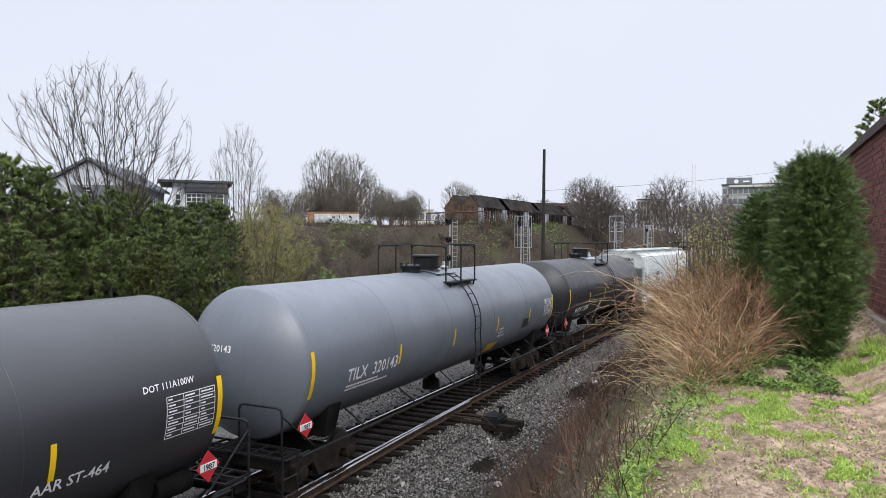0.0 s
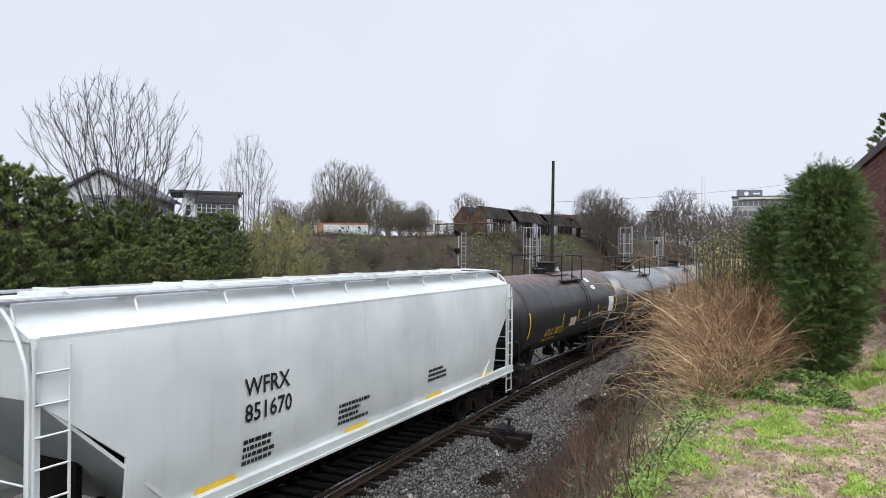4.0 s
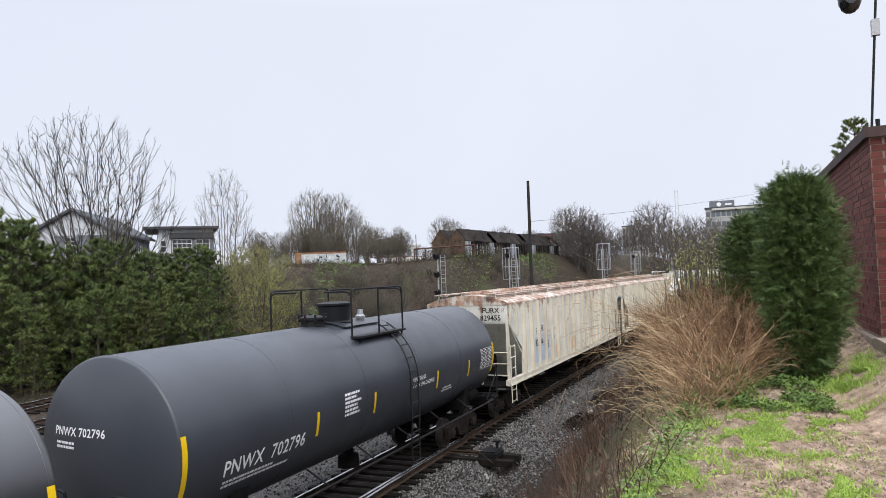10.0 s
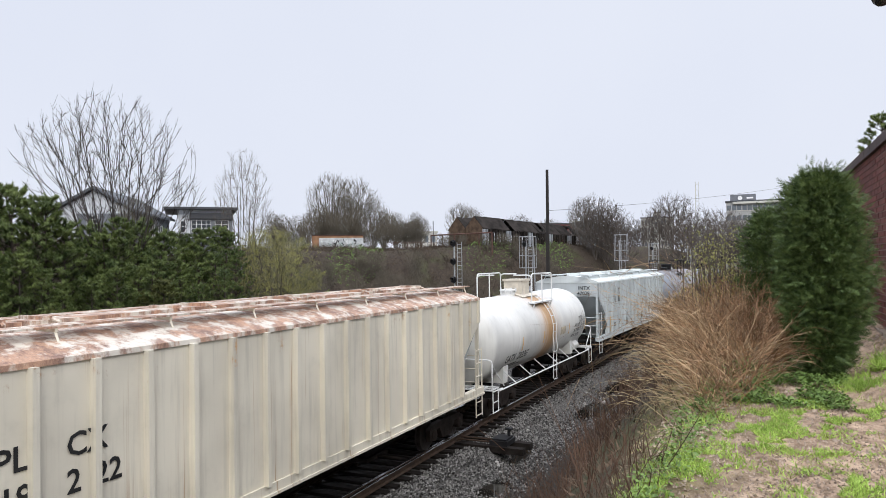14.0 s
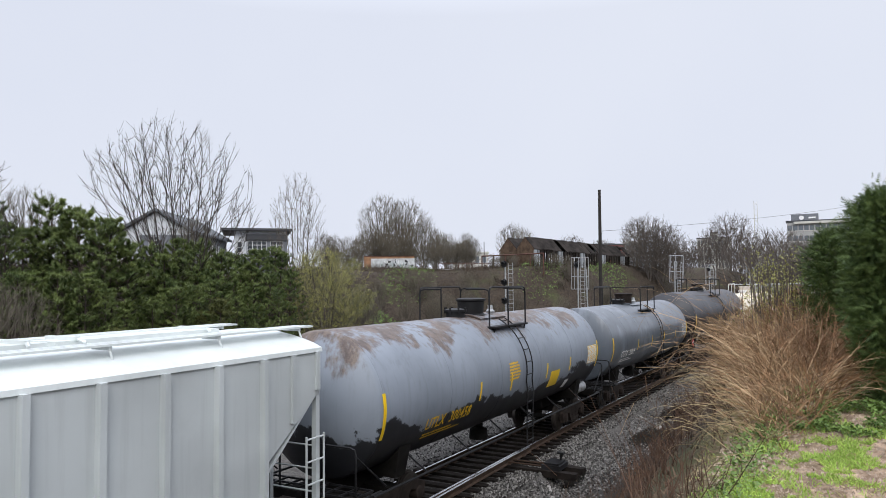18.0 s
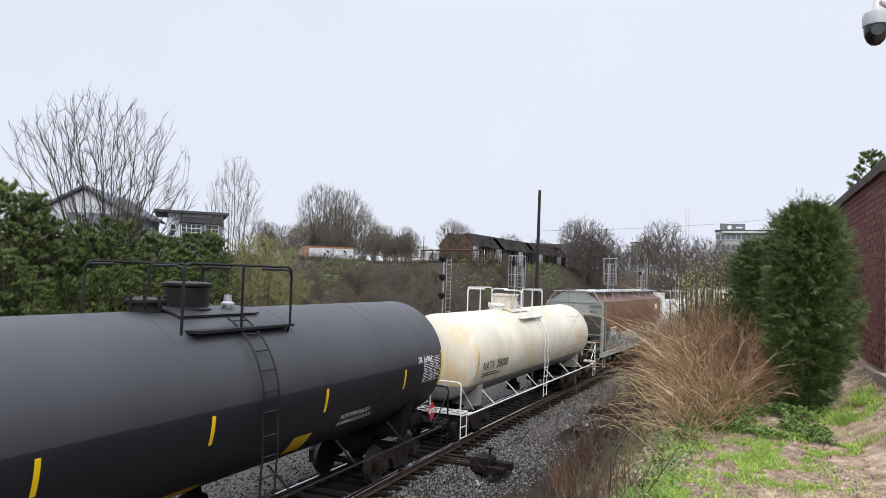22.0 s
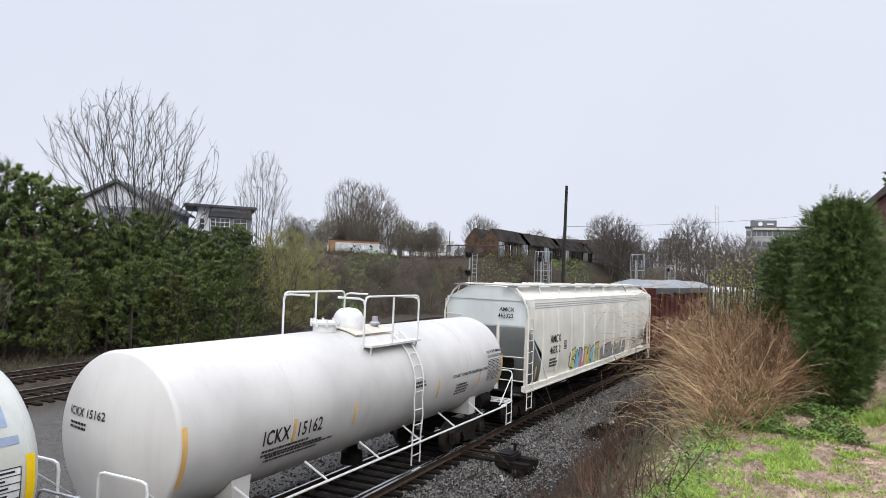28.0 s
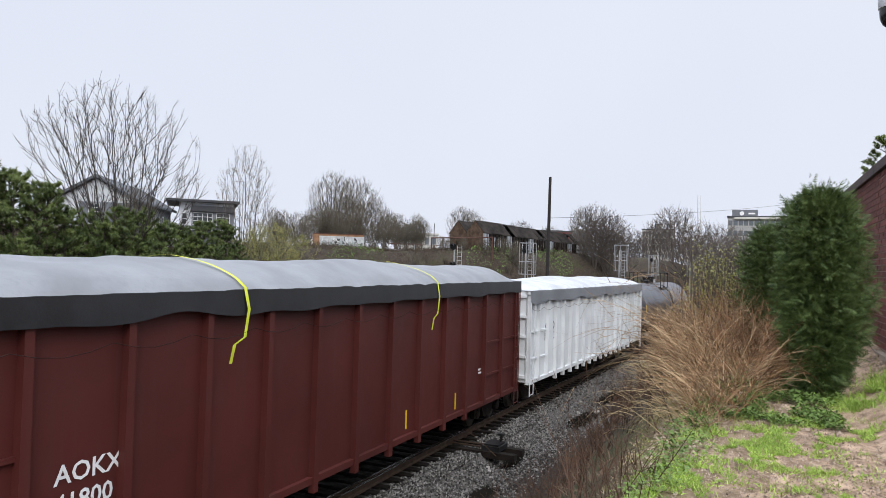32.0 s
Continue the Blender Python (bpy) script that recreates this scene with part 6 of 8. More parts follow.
part("lens", b, M["glass"], dome, m=pose(-0.53, -1.197, 0.98))
b = Mesh()
b.box(-0.6, -0.4, -1.0, -0.92, 1.4, 1.46)
b.tube([(-0.42, -0.96, 1.43), (0, 0, 1.56)], 0.016, 8)
part("floodlight", b, M["white_metal"], mast, smooth=0)
aer = thing("whip_aerial", pose(WX + 0.04, WY + 0.14, WZ1 + 0.1), "thin black whip aerial with a small grey box", "aerial")
b = Mesh()
b.tube([(0, 0, -0.02), (0.12, 0, 1.5)], 0.012, 8)
part("rod", b, M["steel_black"], aer)
b = Mesh()
b.box(0.05, 0.12, -0.03, 0.03, 0.92, 1.08)
part("box", b, M["galv"], aer, smooth=0)
b = Mesh()
b.tube([(0.06, 0.02, -0.02), (0.06, 0.02, 0.1)], 0.02, 8)
part("foot", b, M["steel_black"], aer)

# evergreen thujas
M["bark"] = plain("grey_brown_bark", (0.06, 0.046, 0.036), 0.9, 0.0, 8.0, 0.4, 0.6)
M["twig"] = plain("bare_twigs", (0.11, 0.092, 0.078), 0.9, 0.0, 4.0, 0.3, 0.2)
M["thicket"] = plain("brown_thicket_twigs", (0.125, 0.108, 0.08), 0.9, 0.0, 0.25, 0.45, 0.2)
M["twig_dark"] = plain("dark_twigs", (0.045, 0.036, 0.032), 0.9, 0.0, 4.0, 0.3, 0.2)
M["thuja"] = leafy("thuja_leaf", (0.011, 0.027, 0.008), (0.135, 0.195, 0.058), 0.6, 9.0, 0.6)
M["pine"] = leafy("pine_needles", (0.024, 0.046, 0.015), (0.2, 0.25, 0.075), 0.6, 0.9, 0.4)
M["cedar"] = leafy("brownish_cedar", (0.05, 0.058, 0.018), (0.13, 0.14, 0.04), 0.65, 1.5)
M["bud"] = leafy("yellow_green_buds", (0.16, 0.16, 0.04), (0.44, 0.43, 0.14))
M["dead"] = leafy("dry_stalks", (0.11, 0.062, 0.034), (0.60, 0.425, 0.25), 0.8, 3.0, 0.7)
M["dead_red"] = leafy("reddish_dry_weeds", (0.025, 0.016, 0.012), (0.135, 0.078, 0.05), 0.85)
M["grass"] = leafy("spring_grass", (0.16, 0.27, 0.04), (0.50, 0.66, 0.15), 0.6, 6.0)
M["grass_dry"] = leafy("faded_grass", (0.22, 0.2, 0.08), (0.45, 0.38, 0.2))
M["ivy"] = leafy("weed_leaves", (0.04, 0.075, 0.018), (0.22, 0.33, 0.08), 0.6, 4.0)


def thuja(name, m, height, width, branches, seed, label):
    rnd = random.Random(seed)
    tree = thing(name, m, label, "bush", "evergreens on the bank")
    b = Mesh()
    b.tube([(0, 0, -0.1), (0.02, 0, height * 0.4), (0, 0.02, height * 0.85)], 0.07, 8, 0.02)
    for k in range(7):
        a = k * 1.3
        b.tube([(0, 0, 0.05 + 0.05 * k), (0.16 * math.cos(a), 0.16 * math.sin(a), 0.45 + 0.1 * k)], 0.022, 5, 0.01)
    part("trunk", b, M["bark"], tree)
    b = Mesh()
    for k in range(branches):
        t = (k + rnd.random()) / branches
        z = height * (0.04 + 0.9 * t)
        full = width / 2 * (0.40 + 0.60 * smooth(0.0, 0.42, t)) * (1 - 0.16 * smooth(0.55, 0.9, t) - 0.34 * smooth(0.88, 1.0, t))
        a = k * 2.39996 + rnd.uniform(-0.3, 0.3)
        ca, sa_ = math.cos(a), math.sin(a)
        lump = 0.24 * noise.noise((ca * 1.4, sa_ * 1.4, z * 1.7 + seed)) + 0.42 * noise.noise((ca * 3.2, sa_ * 3.2, z * 6.5 + seed))
        if noise.noise((ca * 3.2, sa_ * 3.2, z * 6.5 + seed)) < -0.12 and rnd.random() < 0.8:
            lump -= 0.25
        edge = full * (1 + lump + rnd.uniform(-0.16, 0.08))
        radial = Vector((ca, sa_, 0))
        rise = 0.10 + 0.25 * t
        tip = radial * edge + Vector((0, 0, z + rise * edge))
        spray = rnd.uniform(0.05, 0.115) * (1.1 if t > 0.92 else 1.0)
        for q in range(20):        # flat upright fans of scale leaves along the branch's outer half
            f = rnd.random() ** 1.8
            p = tip - radial * (edge * 0.85 * f) + Vector((rnd.gauss(0, 0.045), rnd.gauss(0, 0.045), rnd.gauss(-0.02, 0.05)))
            out = (radial * rnd.uniform(0.5, 1.0) + Vector((rnd.gauss(0, 0.35), rnd.gauss(0, 0.35), rnd.gauss(0.55 if t < 0.88 else 1.3, 0.4)))).normalized()
            side = out.cross(Vector((rnd.gauss(0, 0.8), rnd.gauss(0, 0.8), 0.4)))
            side = side.normalized() if side.length > 1e-3 else out.orthogonal().normalized()
            ln = spray * rnd.uniform(0.6, 1.15) * (1 - 0.4 * f)
            drop = Vector((0, 0, -0.3 * ln))
            n_ = 6
            rib = [p + out * (ln * i / n_) + drop * (i / n_) ** 2 for i in range(n_ + 1)]
            v, fc = list(rib), []
            for i in range(n_):
                w = ln * (0.34 - 0.045 * i) * rnd.uniform(0.7, 1.1)
                for sg in (-1, 1):      # a narrow side shoot with gaps between it and the next
                    v.append(rib[i] + side * (sg * w) + out * (ln * 0.26) + drop * 0.35)
                    v.append(rib[i].lerp(rib[i + 1], 0.62))
                    fc.append((i, len(v) - 2, len(v) - 1) if sg > 0 else (i, len(v) - 1, len(v) - 2))
            b.add(v, fc)
    tagged(part("crown", b, M["thuja"], tree, smooth=0), kind="stuff")
    return tree


thuja("thuja_bush", pose(0.585, 7.35, ground(0.585, 7.35)), 1.93, 0.66, 1900, 3, "dense dark green thuja bush with a ragged top")
thuja("thuja_bush", pose(0.20, 9.6, ground(0.20, 9.6) - 0.1), 1.66, 0.6, 800, 5, "smaller dark green thuja behind the dry brush")


def blade(b, p, way, ln, w, sag, rnd, n=3):
    """A thin bent strip."""
    side = way.cross(Vector((rnd.uniform(-1, 1), rnd.uniform(-1, 1), 0.3))).normalized() * w
    k = len(b.v)
    for i in range(n + 1):
        f = i / n
        q = p + way * (ln * f) + Vector((0, 0, -sag * f * f * ln))
        s = side * (1 - 0.75 * f)
        b.v += [tuple(q - s), tuple(q + s)]
    b.f += [(k + 2 * i, k + 2 * i + 1, k + 2 * i + 3, k + 2 * i + 2) for i in range(n)]


# dry brush on the edge of the bank: arching canes with side twigs, thick in the middle, straw hanging at its foot
def cane(b, rnd, p, way, ln, w, droop, twigs):
    """A long bent stalk that arches over, with short side twigs."""
    pts, d = [p], way.copy()
    n = 6
    for i in range(n):
        d = (d + Vector((rnd.gauss(0, 0.055), rnd.gauss(0, 0.055), -droop * (i + 1) / n))).normalized()
        pts.append(pts[-1] + d * (ln / n))
    side = way.cross(Vector((rnd.uniform(-1, 1), rnd.uniform(-1, 1), 0.2))).normalized()
    k = len(b.v)
    for i, q in enumerate(pts):
        s = side * (w * (1 - 0.7 * i / n))
        b.v += [tuple(q - s), tuple(q + s)]
    b.f += [(k + 2 * i, k + 2 * i + 1, k + 2 * i + 3, k + 2 * i + 2) for i in range(n)]
    for j in range(twigs):
        i = rnd.randrange(1, n)
        out = (pts[i + 1] - pts[i]).normalized()
        w2 = (out + Vector((rnd.gauss(0, 0.8), rnd.gauss(0, 0.8), rnd.gauss(0.1, 0.6)))).normalized()
        blade(b, pts[i].lerp(pts[i + 1], rnd.random()), w2, ln * rnd.uniform(0.15, 0.5), w * 0.6, rnd.uniform(-0.1, 0.3), rnd, 2)


b, red, straw = Mesh(), Mesh(), Mesh()
rnd = random.Random(21)
for k in range(4600):
    y = rnd.uniform(5.7, 12.5)
    x = y * rnd.uniform(-0.10, 0.05)
    if x < -0.42 - 0.14 * (y - 5.6) or x > -0.25 + 0.28 * (y - 5.6):
        continue
    fld = noise.noise((x * 1.3, y * 0.9, 3)), noise.noise((x * 1.3, y * 0.9, 19))
    tall = (0.5 + 0.5 * smooth(5.7, 7.4, y)) * (0.8 + 0.5 * noise.noise((x * 2, y * 1.2, 31)))
    lean = -0.35 + 0.55 * smooth(-0.7, 0.2, x) + 0.7 * fld[0]
    way = Vector((lean + rnd.gauss(0, 0.5), -0.1 + 0.6 * fld[1] + rnd.gauss(0, 0.5), rnd.uniform(0.3, 1.1))).normalized()
    tgt = red if rnd.random() < 0.34 + 0.42 * smooth(-0.55, 0.15, x) else b
    cane(tgt, rnd, Vector((x, y, ground(x, y) - 0.02 + rnd.uniform(0, 0.34))), way, rnd.uniform(0.3, 0.86) * tall, rnd.uniform(0.0022, 0.0052), rnd.uniform(-0.05, 0.26), rnd.choice((2, 3, 4)))
for k in range(40):      # long bent canes that reach out over the slope
    y = rnd.uniform(7, 12)
    x = y * rnd.uniform(-0.11, -0.03)
    way = Vector((rnd.uniform(-1.0, -0.25), rnd.uniform(-0.7, 0.3), rnd.uniform(0.35, 0.9))).normalized()
    cane(b, rnd, Vector((x, y, ground(x, y) + rnd.uniform(0.1, 0.5))), way, rnd.uniform(0.7, 1.5), 0.0042, rnd.uniform(0.2, 0.5), 3)
for k in range(260):     # pale straw that hangs down the edge of the bank
    y = rnd.uniform(5.4, 11.0)
    x = -0.52 - 0.12 * (y - 5.6) + rnd.gauss(0, 0.16)
    way = Vector((rnd.uniform(-1.0, -0.3), rnd.gauss(-0.1, 0.35), rnd.uniform(0.0, 0.9))).normalized()
    cane(straw, rnd, Vector((x, y, ground(x, y) + rnd.uniform(0.02, 0.3))), way, rnd.uniform(0.25, 0.7), 0.0022, rnd.uniform(0.3, 0.8), 0)
tagged(part("dry_brush", b, M["dead"], smooth=0), "tangled tan dry canes arching over the bank's edge", "brush", kind="stuff")
tagged(part("rusty_brush", red, leafy("rusty_stalks", (0.05, 0.027, 0.016), (0.42, 0.24, 0.125), 0.8, 3.0, 0.7), smooth=0), "rust-brown dry stems among the tan brush", "brush", kind="stuff")
tagged(part("straw", straw, leafy("pale_straw", (0.20, 0.14, 0.07), (0.62, 0.50, 0.28), 0.8, 3.0, 0.7), smooth=0), "pale straw hanging down the edge of the bank", "brush", kind="stuff")

# a budding yellow-green shrub in the brush
def shoots(name, centre, n, h, spread, leaf_mat, label, seed, leaves=14, size=0.035):
    rnd = random.Random(seed)
    sh = thing(name, pose(*centre), label, "shrub", "shrubs")
    tw, lf = Mesh(), Mesh()
    for k in range(n):
        a = rnd.uniform(0, 6.2832)
        way = Vector((math.cos(a) * spread * rnd.random(), math.sin(a) * spread * rnd.random(), 1)).normalized()
        p = Vector((rnd.gauss(0, 0.12) * h, rnd.gauss(0, 0.12) * h, -0.05))
        ln = h * rnd.uniform(0.6, 1.05)
        tw.tube([p, p + way * ln * 0.5, p + way * ln + Vector((0, 0, -0.05 * ln))], 0.006 * h, 4, 0.002 * h, False)
        for i in range(leaves):
            q = p + way * (ln * rnd.uniform(0.35, 1.0)) + Vector((rnd.gauss(0, 0.05) * h, rnd.gauss(0, 0.05) * h, 0))
            d = Vector((rnd.uniform(-1, 1), rnd.uniform(-1, 1), rnd.uniform(-0.2, 1))).normalized() * size * h
            s = d.cross(Vector((rnd.uniform(-1, 1), 0.3, rnd.uniform(-1, 1)))).normalized() * size * h * 0.45
            lf.add([q, q + d * 0.5 + s, q + d, q + d * 0.5 - s], [(0, 1, 2, 3)])
    part("stem", tw, M["twig"], sh)
    tagged(part("foliage", lf, leaf_mat, sh, smooth=0), kind="stuff")
    return sh


shoots("budding_shrub", (-0.42, 9.8, ground(-0.42, 9.8)), 80, 1.4, 0.17, M["bud"], "yellow-green budding shrub among dry brush", 31, 34, 0.018)
shoots("budding_shrub", (-0.05, 10.4, ground(-0.05, 10.4)), 40, 1.25, 0.4, M["bud"], "small yellow-green budding shrub beside the thuja", 32, 26, 0.018)

# grass, weeds and litter on the bank
b, dry = Mesh(), Mesh()
rnd = random.Random(41)
PATCH = [(0.0, 5.67, 0.48, 0.36), (0.36, 5.95, 0.42, 0.24), (0.47, 4.6, 0.3, 0.36), (-0.36, 4.85, 0.32, 0.3), (-0.5, 4.35, 0.24, 0.36), (0.18, 5.3, 0.5, 0.16), (0.75, 6.2, 0.3, 0.2), (0.65, 3.95, 0.34, 0.25), (0.27, 6.5, 0.5, 0.22), (0.98, 7.3, 0.14, 0.35), (0.8, 7.1, 0.16, 0.2)]
for k in range(64000):
    if k < 52000:
        px, py, rx, ry = PATCH[min(int(rnd.random() ** 1.3 * len(PATCH)), len(PATCH) - 1)]
        x, y = px + rnd.gauss(0, rx * 0.5), py + rnd.gauss(0, ry * 0.5)
    else:
        x, y = rnd.uniform(-1.0, 2.2), rnd.uniform(3.2, 9.5)
    if x - track_x(y) < 8.4 or (x > WX - 0.1 and y > WY - 0.1):
        continue
    clump = noise.noise((x * 4, y * 4, 2)) + 0.6 * noise.noise((x * 14, y * 14, 6))
    if clump < 0.0:
        continue
    way = Vector((rnd.gauss(0, 0.5), rnd.gauss(0, 0.5), 1)).normalized()
    tall = 2.2 if (py > 7 and k < 52000) else 1.0
    blade(b if (k < 52000 and rnd.random() < 0.9) else dry, Vector((x, y, ground(x, y) - 0.004)), way, rnd.uniform(0.02, 0.07) * tall, 0.0042, rnd.uniform(0.1, 0.6), rnd, 2)
tagged(part("grass", b, M["grass"], smooth=0), "bright lime-green spring grass in patches", "grass", kind="stuff")
tagged(part("faded_grass", dry, M["grass_dry"], smooth=0), "thin faded grass on the worn path", "grass", kind="stuff")

b = Mesh()
rnd = random.Random(43)
for k in range(24000):
    y = rnd.uniform(3.6, 7.0) if k < 2400 else rnd.uniform(5.9, 7.7)
    x = (-0.6 + 0.12 * (y - 3.6) + rnd.gauss(0, 0.10) - 0.08) if k < 2400 else rnd.uniform(-0.45, 0.75)
    if k >= 2400 and (noise.noise((x * 3, y * 3, 8)) < -0.1 or y < 6.15 + 0.35 * noise.noise((x * 2, 3, 1)) + 0.3 * x):
        continue
    z = ground(x, y) + rnd.uniform(0.01, 0.13 if k < 2400 else 0.11) * (0.6 + noise.noise((x * 5, y * 5, 12)))
    d = Vector((rnd.uniform(-1, 1), rnd.uniform(-1, 1), rnd.uniform(-0.1, 0.8))).normalized() * rnd.uniform(0.012, 0.034)
    s = d.cross(Vector((rnd.uniform(-0.4, 0.4), rnd.uniform(-0.4, 0.4), 1))).normalized() * d.length * 0.4
    p = Vector((x, y, z))
    b.add([p, p + d * 0.5 + s, p + d, p + d * 0.5 - s], [(0, 1, 2, 3)])
tagged(part("ground_ivy", b, M["ivy"], smooth=0), "low green weeds along the bank's edge", "weeds", kind="stuff")

b = Mesh()
for k in range(15000):       # dead leaves and straw on the path
    x, y = rnd.uniform(-0.9, 2.3), rnd.uniform(3.0, 9.0)
    d = Vector((rnd.uniform(-1, 1), rnd.uniform(-1, 1), rnd.uniform(0, 0.25))).normalized() * rnd.uniform(0.012, 0.05)
    s = d.cross(Vector((0, 0, 1))).normalized() * rnd.uniform(0.0015, 0.006)
    p = Vector((x, y, ground(x, y) + 0.004))
    b.add([p - s, p + s, p + d + s * 0.4, p + d - s * 0.4], [(0, 1, 2, 3)])
tagged(part("leaf_litter", b, leafy("straw_litter", (0.09, 0.06, 0.04), (0.36, 0.27, 0.18), 0.9), smooth=0), "dry straw and dead leaves on the path", "litter", kind="stuff")

# bare reddish weeds on the slope down to the ditch
b = Mesh()
rnd = random.Random(47)
for k in range(6100):
    if k % 5 in (0, 2) and k < 5200:
        continue
    y = rnd.uniform(4.5, 26) if k < 3600 else rnd.uniform(10, 40) if k < 5200 else rnd.uniform(3.6, 10)
    u = rnd.uniform(3.9, 8.2) if k < 5200 else rnd.uniform(7.3, 8.75)
    x = track_x(y) + u
    if noise.noise((x * 0.8, y * 0.8, 4)) < -0.15 and rnd.random() < 0.7:
        continue
    z = ground(x, y)
    way = Vector((rnd.gauss(-0.1, 0.3), rnd.gauss(0, 0.3), 1)).normalized()
    ln = rnd.uniform(0.25, 1.05) if k < 5200 else rnd.uniform(0.12, 0.5)
    p = Vector((x, y, z - 0.02))
    blade(b, p, way, ln, 0.0045, rnd.uniform(-0.1, 0.2), rnd, 3)
    for j in range(3):
        w2 = (way + Vector((rnd.gauss(0, 0.6), rnd.gauss(0, 0.6), 0.1))).normalized()
        blade(b, p + way * ln * rnd.uniform(0.3, 0.85), w2, ln * rnd.uniform(0.2, 0.45), 0.0028, 0.1, rnd, 2)
tagged(part("bare_weeds", b, M["dead_red"], smooth=0), "bare reddish-brown weeds on the slope to the ditch", "weeds", kind="stuff")
b = Mesh()
for k in range(10000):      # matted dead leaves and stalks that cover the slope
    y = rnd.uniform(4.0, 34) if k % 3 else rnd.uniform(4, 16)
    x = track_x(y) + rnd.uniform(4.0, 8.6)
    d = Vector((rnd.uniform(-1, 1), rnd.uniform(-1, 1), rnd.uniform(-0.2, 0.5))).normalized() * rnd.uniform(0.05, 0.28)
    s = d.cross(Vector((0, 0, 1))).normalized() * rnd.uniform(0.003, 0.012)
    p = Vector((x, y, ground(x, y) + rnd.uniform(0, 0.06)))
    b.add([p - s, p + s, p + d], [(0, 1, 2)])
tagged(part("dead_stalks", b, leafy("matted_dead_plants", (0.025, 0.018, 0.013), (0.15, 0.1, 0.062), 0.9), smooth=0), "matted brown dead stalks on the slope", "litter", kind="stuff")

# rubbish by the ditch: a yellow carton and pale stones
b = Mesh()
b.box(-0.14, 0.14, -0.1, 0.1, 0, 0.16, pose(0, 0, 0, 4, -6, 20))
cx_, cy_, ca_ = on_track(12.6, 2.5)
tagged(part("carton", b, plain("yellow_carton", (0.6, 0.42, 0.05), 0.6, 0.0, 8.0, 0.25), m=pose(cx_, cy_, ground(cx_, cy_) - 0.02)), "crushed yellow carton lying on the ballast", "litter")
for k in range(26):
    s = rnd.uniform(10, 36)
    x, y, a = on_track(s, rnd.uniform(2.0, 4.4))
    b = Mesh()
    r = rnd.uniform(0.05, 0.12)
    ring = [(r * rnd.uniform(0.7, 1.2) * math.cos(j * 1.047), r * rnd.uniform(0.6, 1.0) * math.sin(j * 1.047)) for j in range(6)]
    b.slab(ring, r * 0.7)
    for i in range(6, 12):
        b.v[i] = (b.v[i][0] * 0.7, b.v[i][1] * 0.7, b.v[i][2])
    tagged(part("loose_rock", b, plain("pale_rock", (0.4, 0.38, 0.35), 0.85, 0.0, 12.0, 0.3, 0.4) if k == 0 else bpy.data.materials["pale_rock"], m=pose(x, y, ground(x, y) - 0.015, 0, 0, rnd.uniform(0, 360)), smooth=0), "pale broken rock lying by the ditch", "rock", "rocks by the ditch")

# crumbs of earth and grit on the worn path
b = Mesh()
rnd = random.Random(52)
for k in range(16000):
    y = 3.0 + 5.5 * rnd.random() ** 1.3
    x = rnd.uniform(-0.7, 1.9)
    r = rnd.uniform(0.003, 0.011) * (1.8 if rnd.random() < 0.05 else 1)
    p = Vector((x, y, ground(x, y) + r * 0.3))
    j = lambda: r * rnd.uniform(0.6, 1.3)
    b.add([p + Vector((0, 0, j())), p + Vector((j(), 0, -r * 0.4)), p + Vector((-0.3 * r, j(), -r * 0.4)), p + Vector((-j(), -0.2 * r, -r * 0.4)), p + Vector((0.2 * r, -j(), -r * 0.4))],
          [(0, 1, 2), (0, 2, 3), (0, 3, 4), (0, 4, 1)])
tagged(part("path_grit", b, leafy("earth_crumbs", (0.10, 0.07, 0.05), (0.62, 0.5, 0.4), 0.9), smooth=0), "small earth crumbs and grit on the worn path", "grit", kind="stuff")


# ---- beyond the tracks: trees, hill, signals, buildings ----
def ground_pose(x, y, rz=0, sink=0.1):
    return pose(x, y, ground(x, y) - sink, 0, 0, rz)


def scaled(m, s):
    return m @ Matrix.Diagonal((s, s, s, 1))


def polar(az, dist):
    return dist * math.sin(radians(az)), dist * math.cos(radians(az))


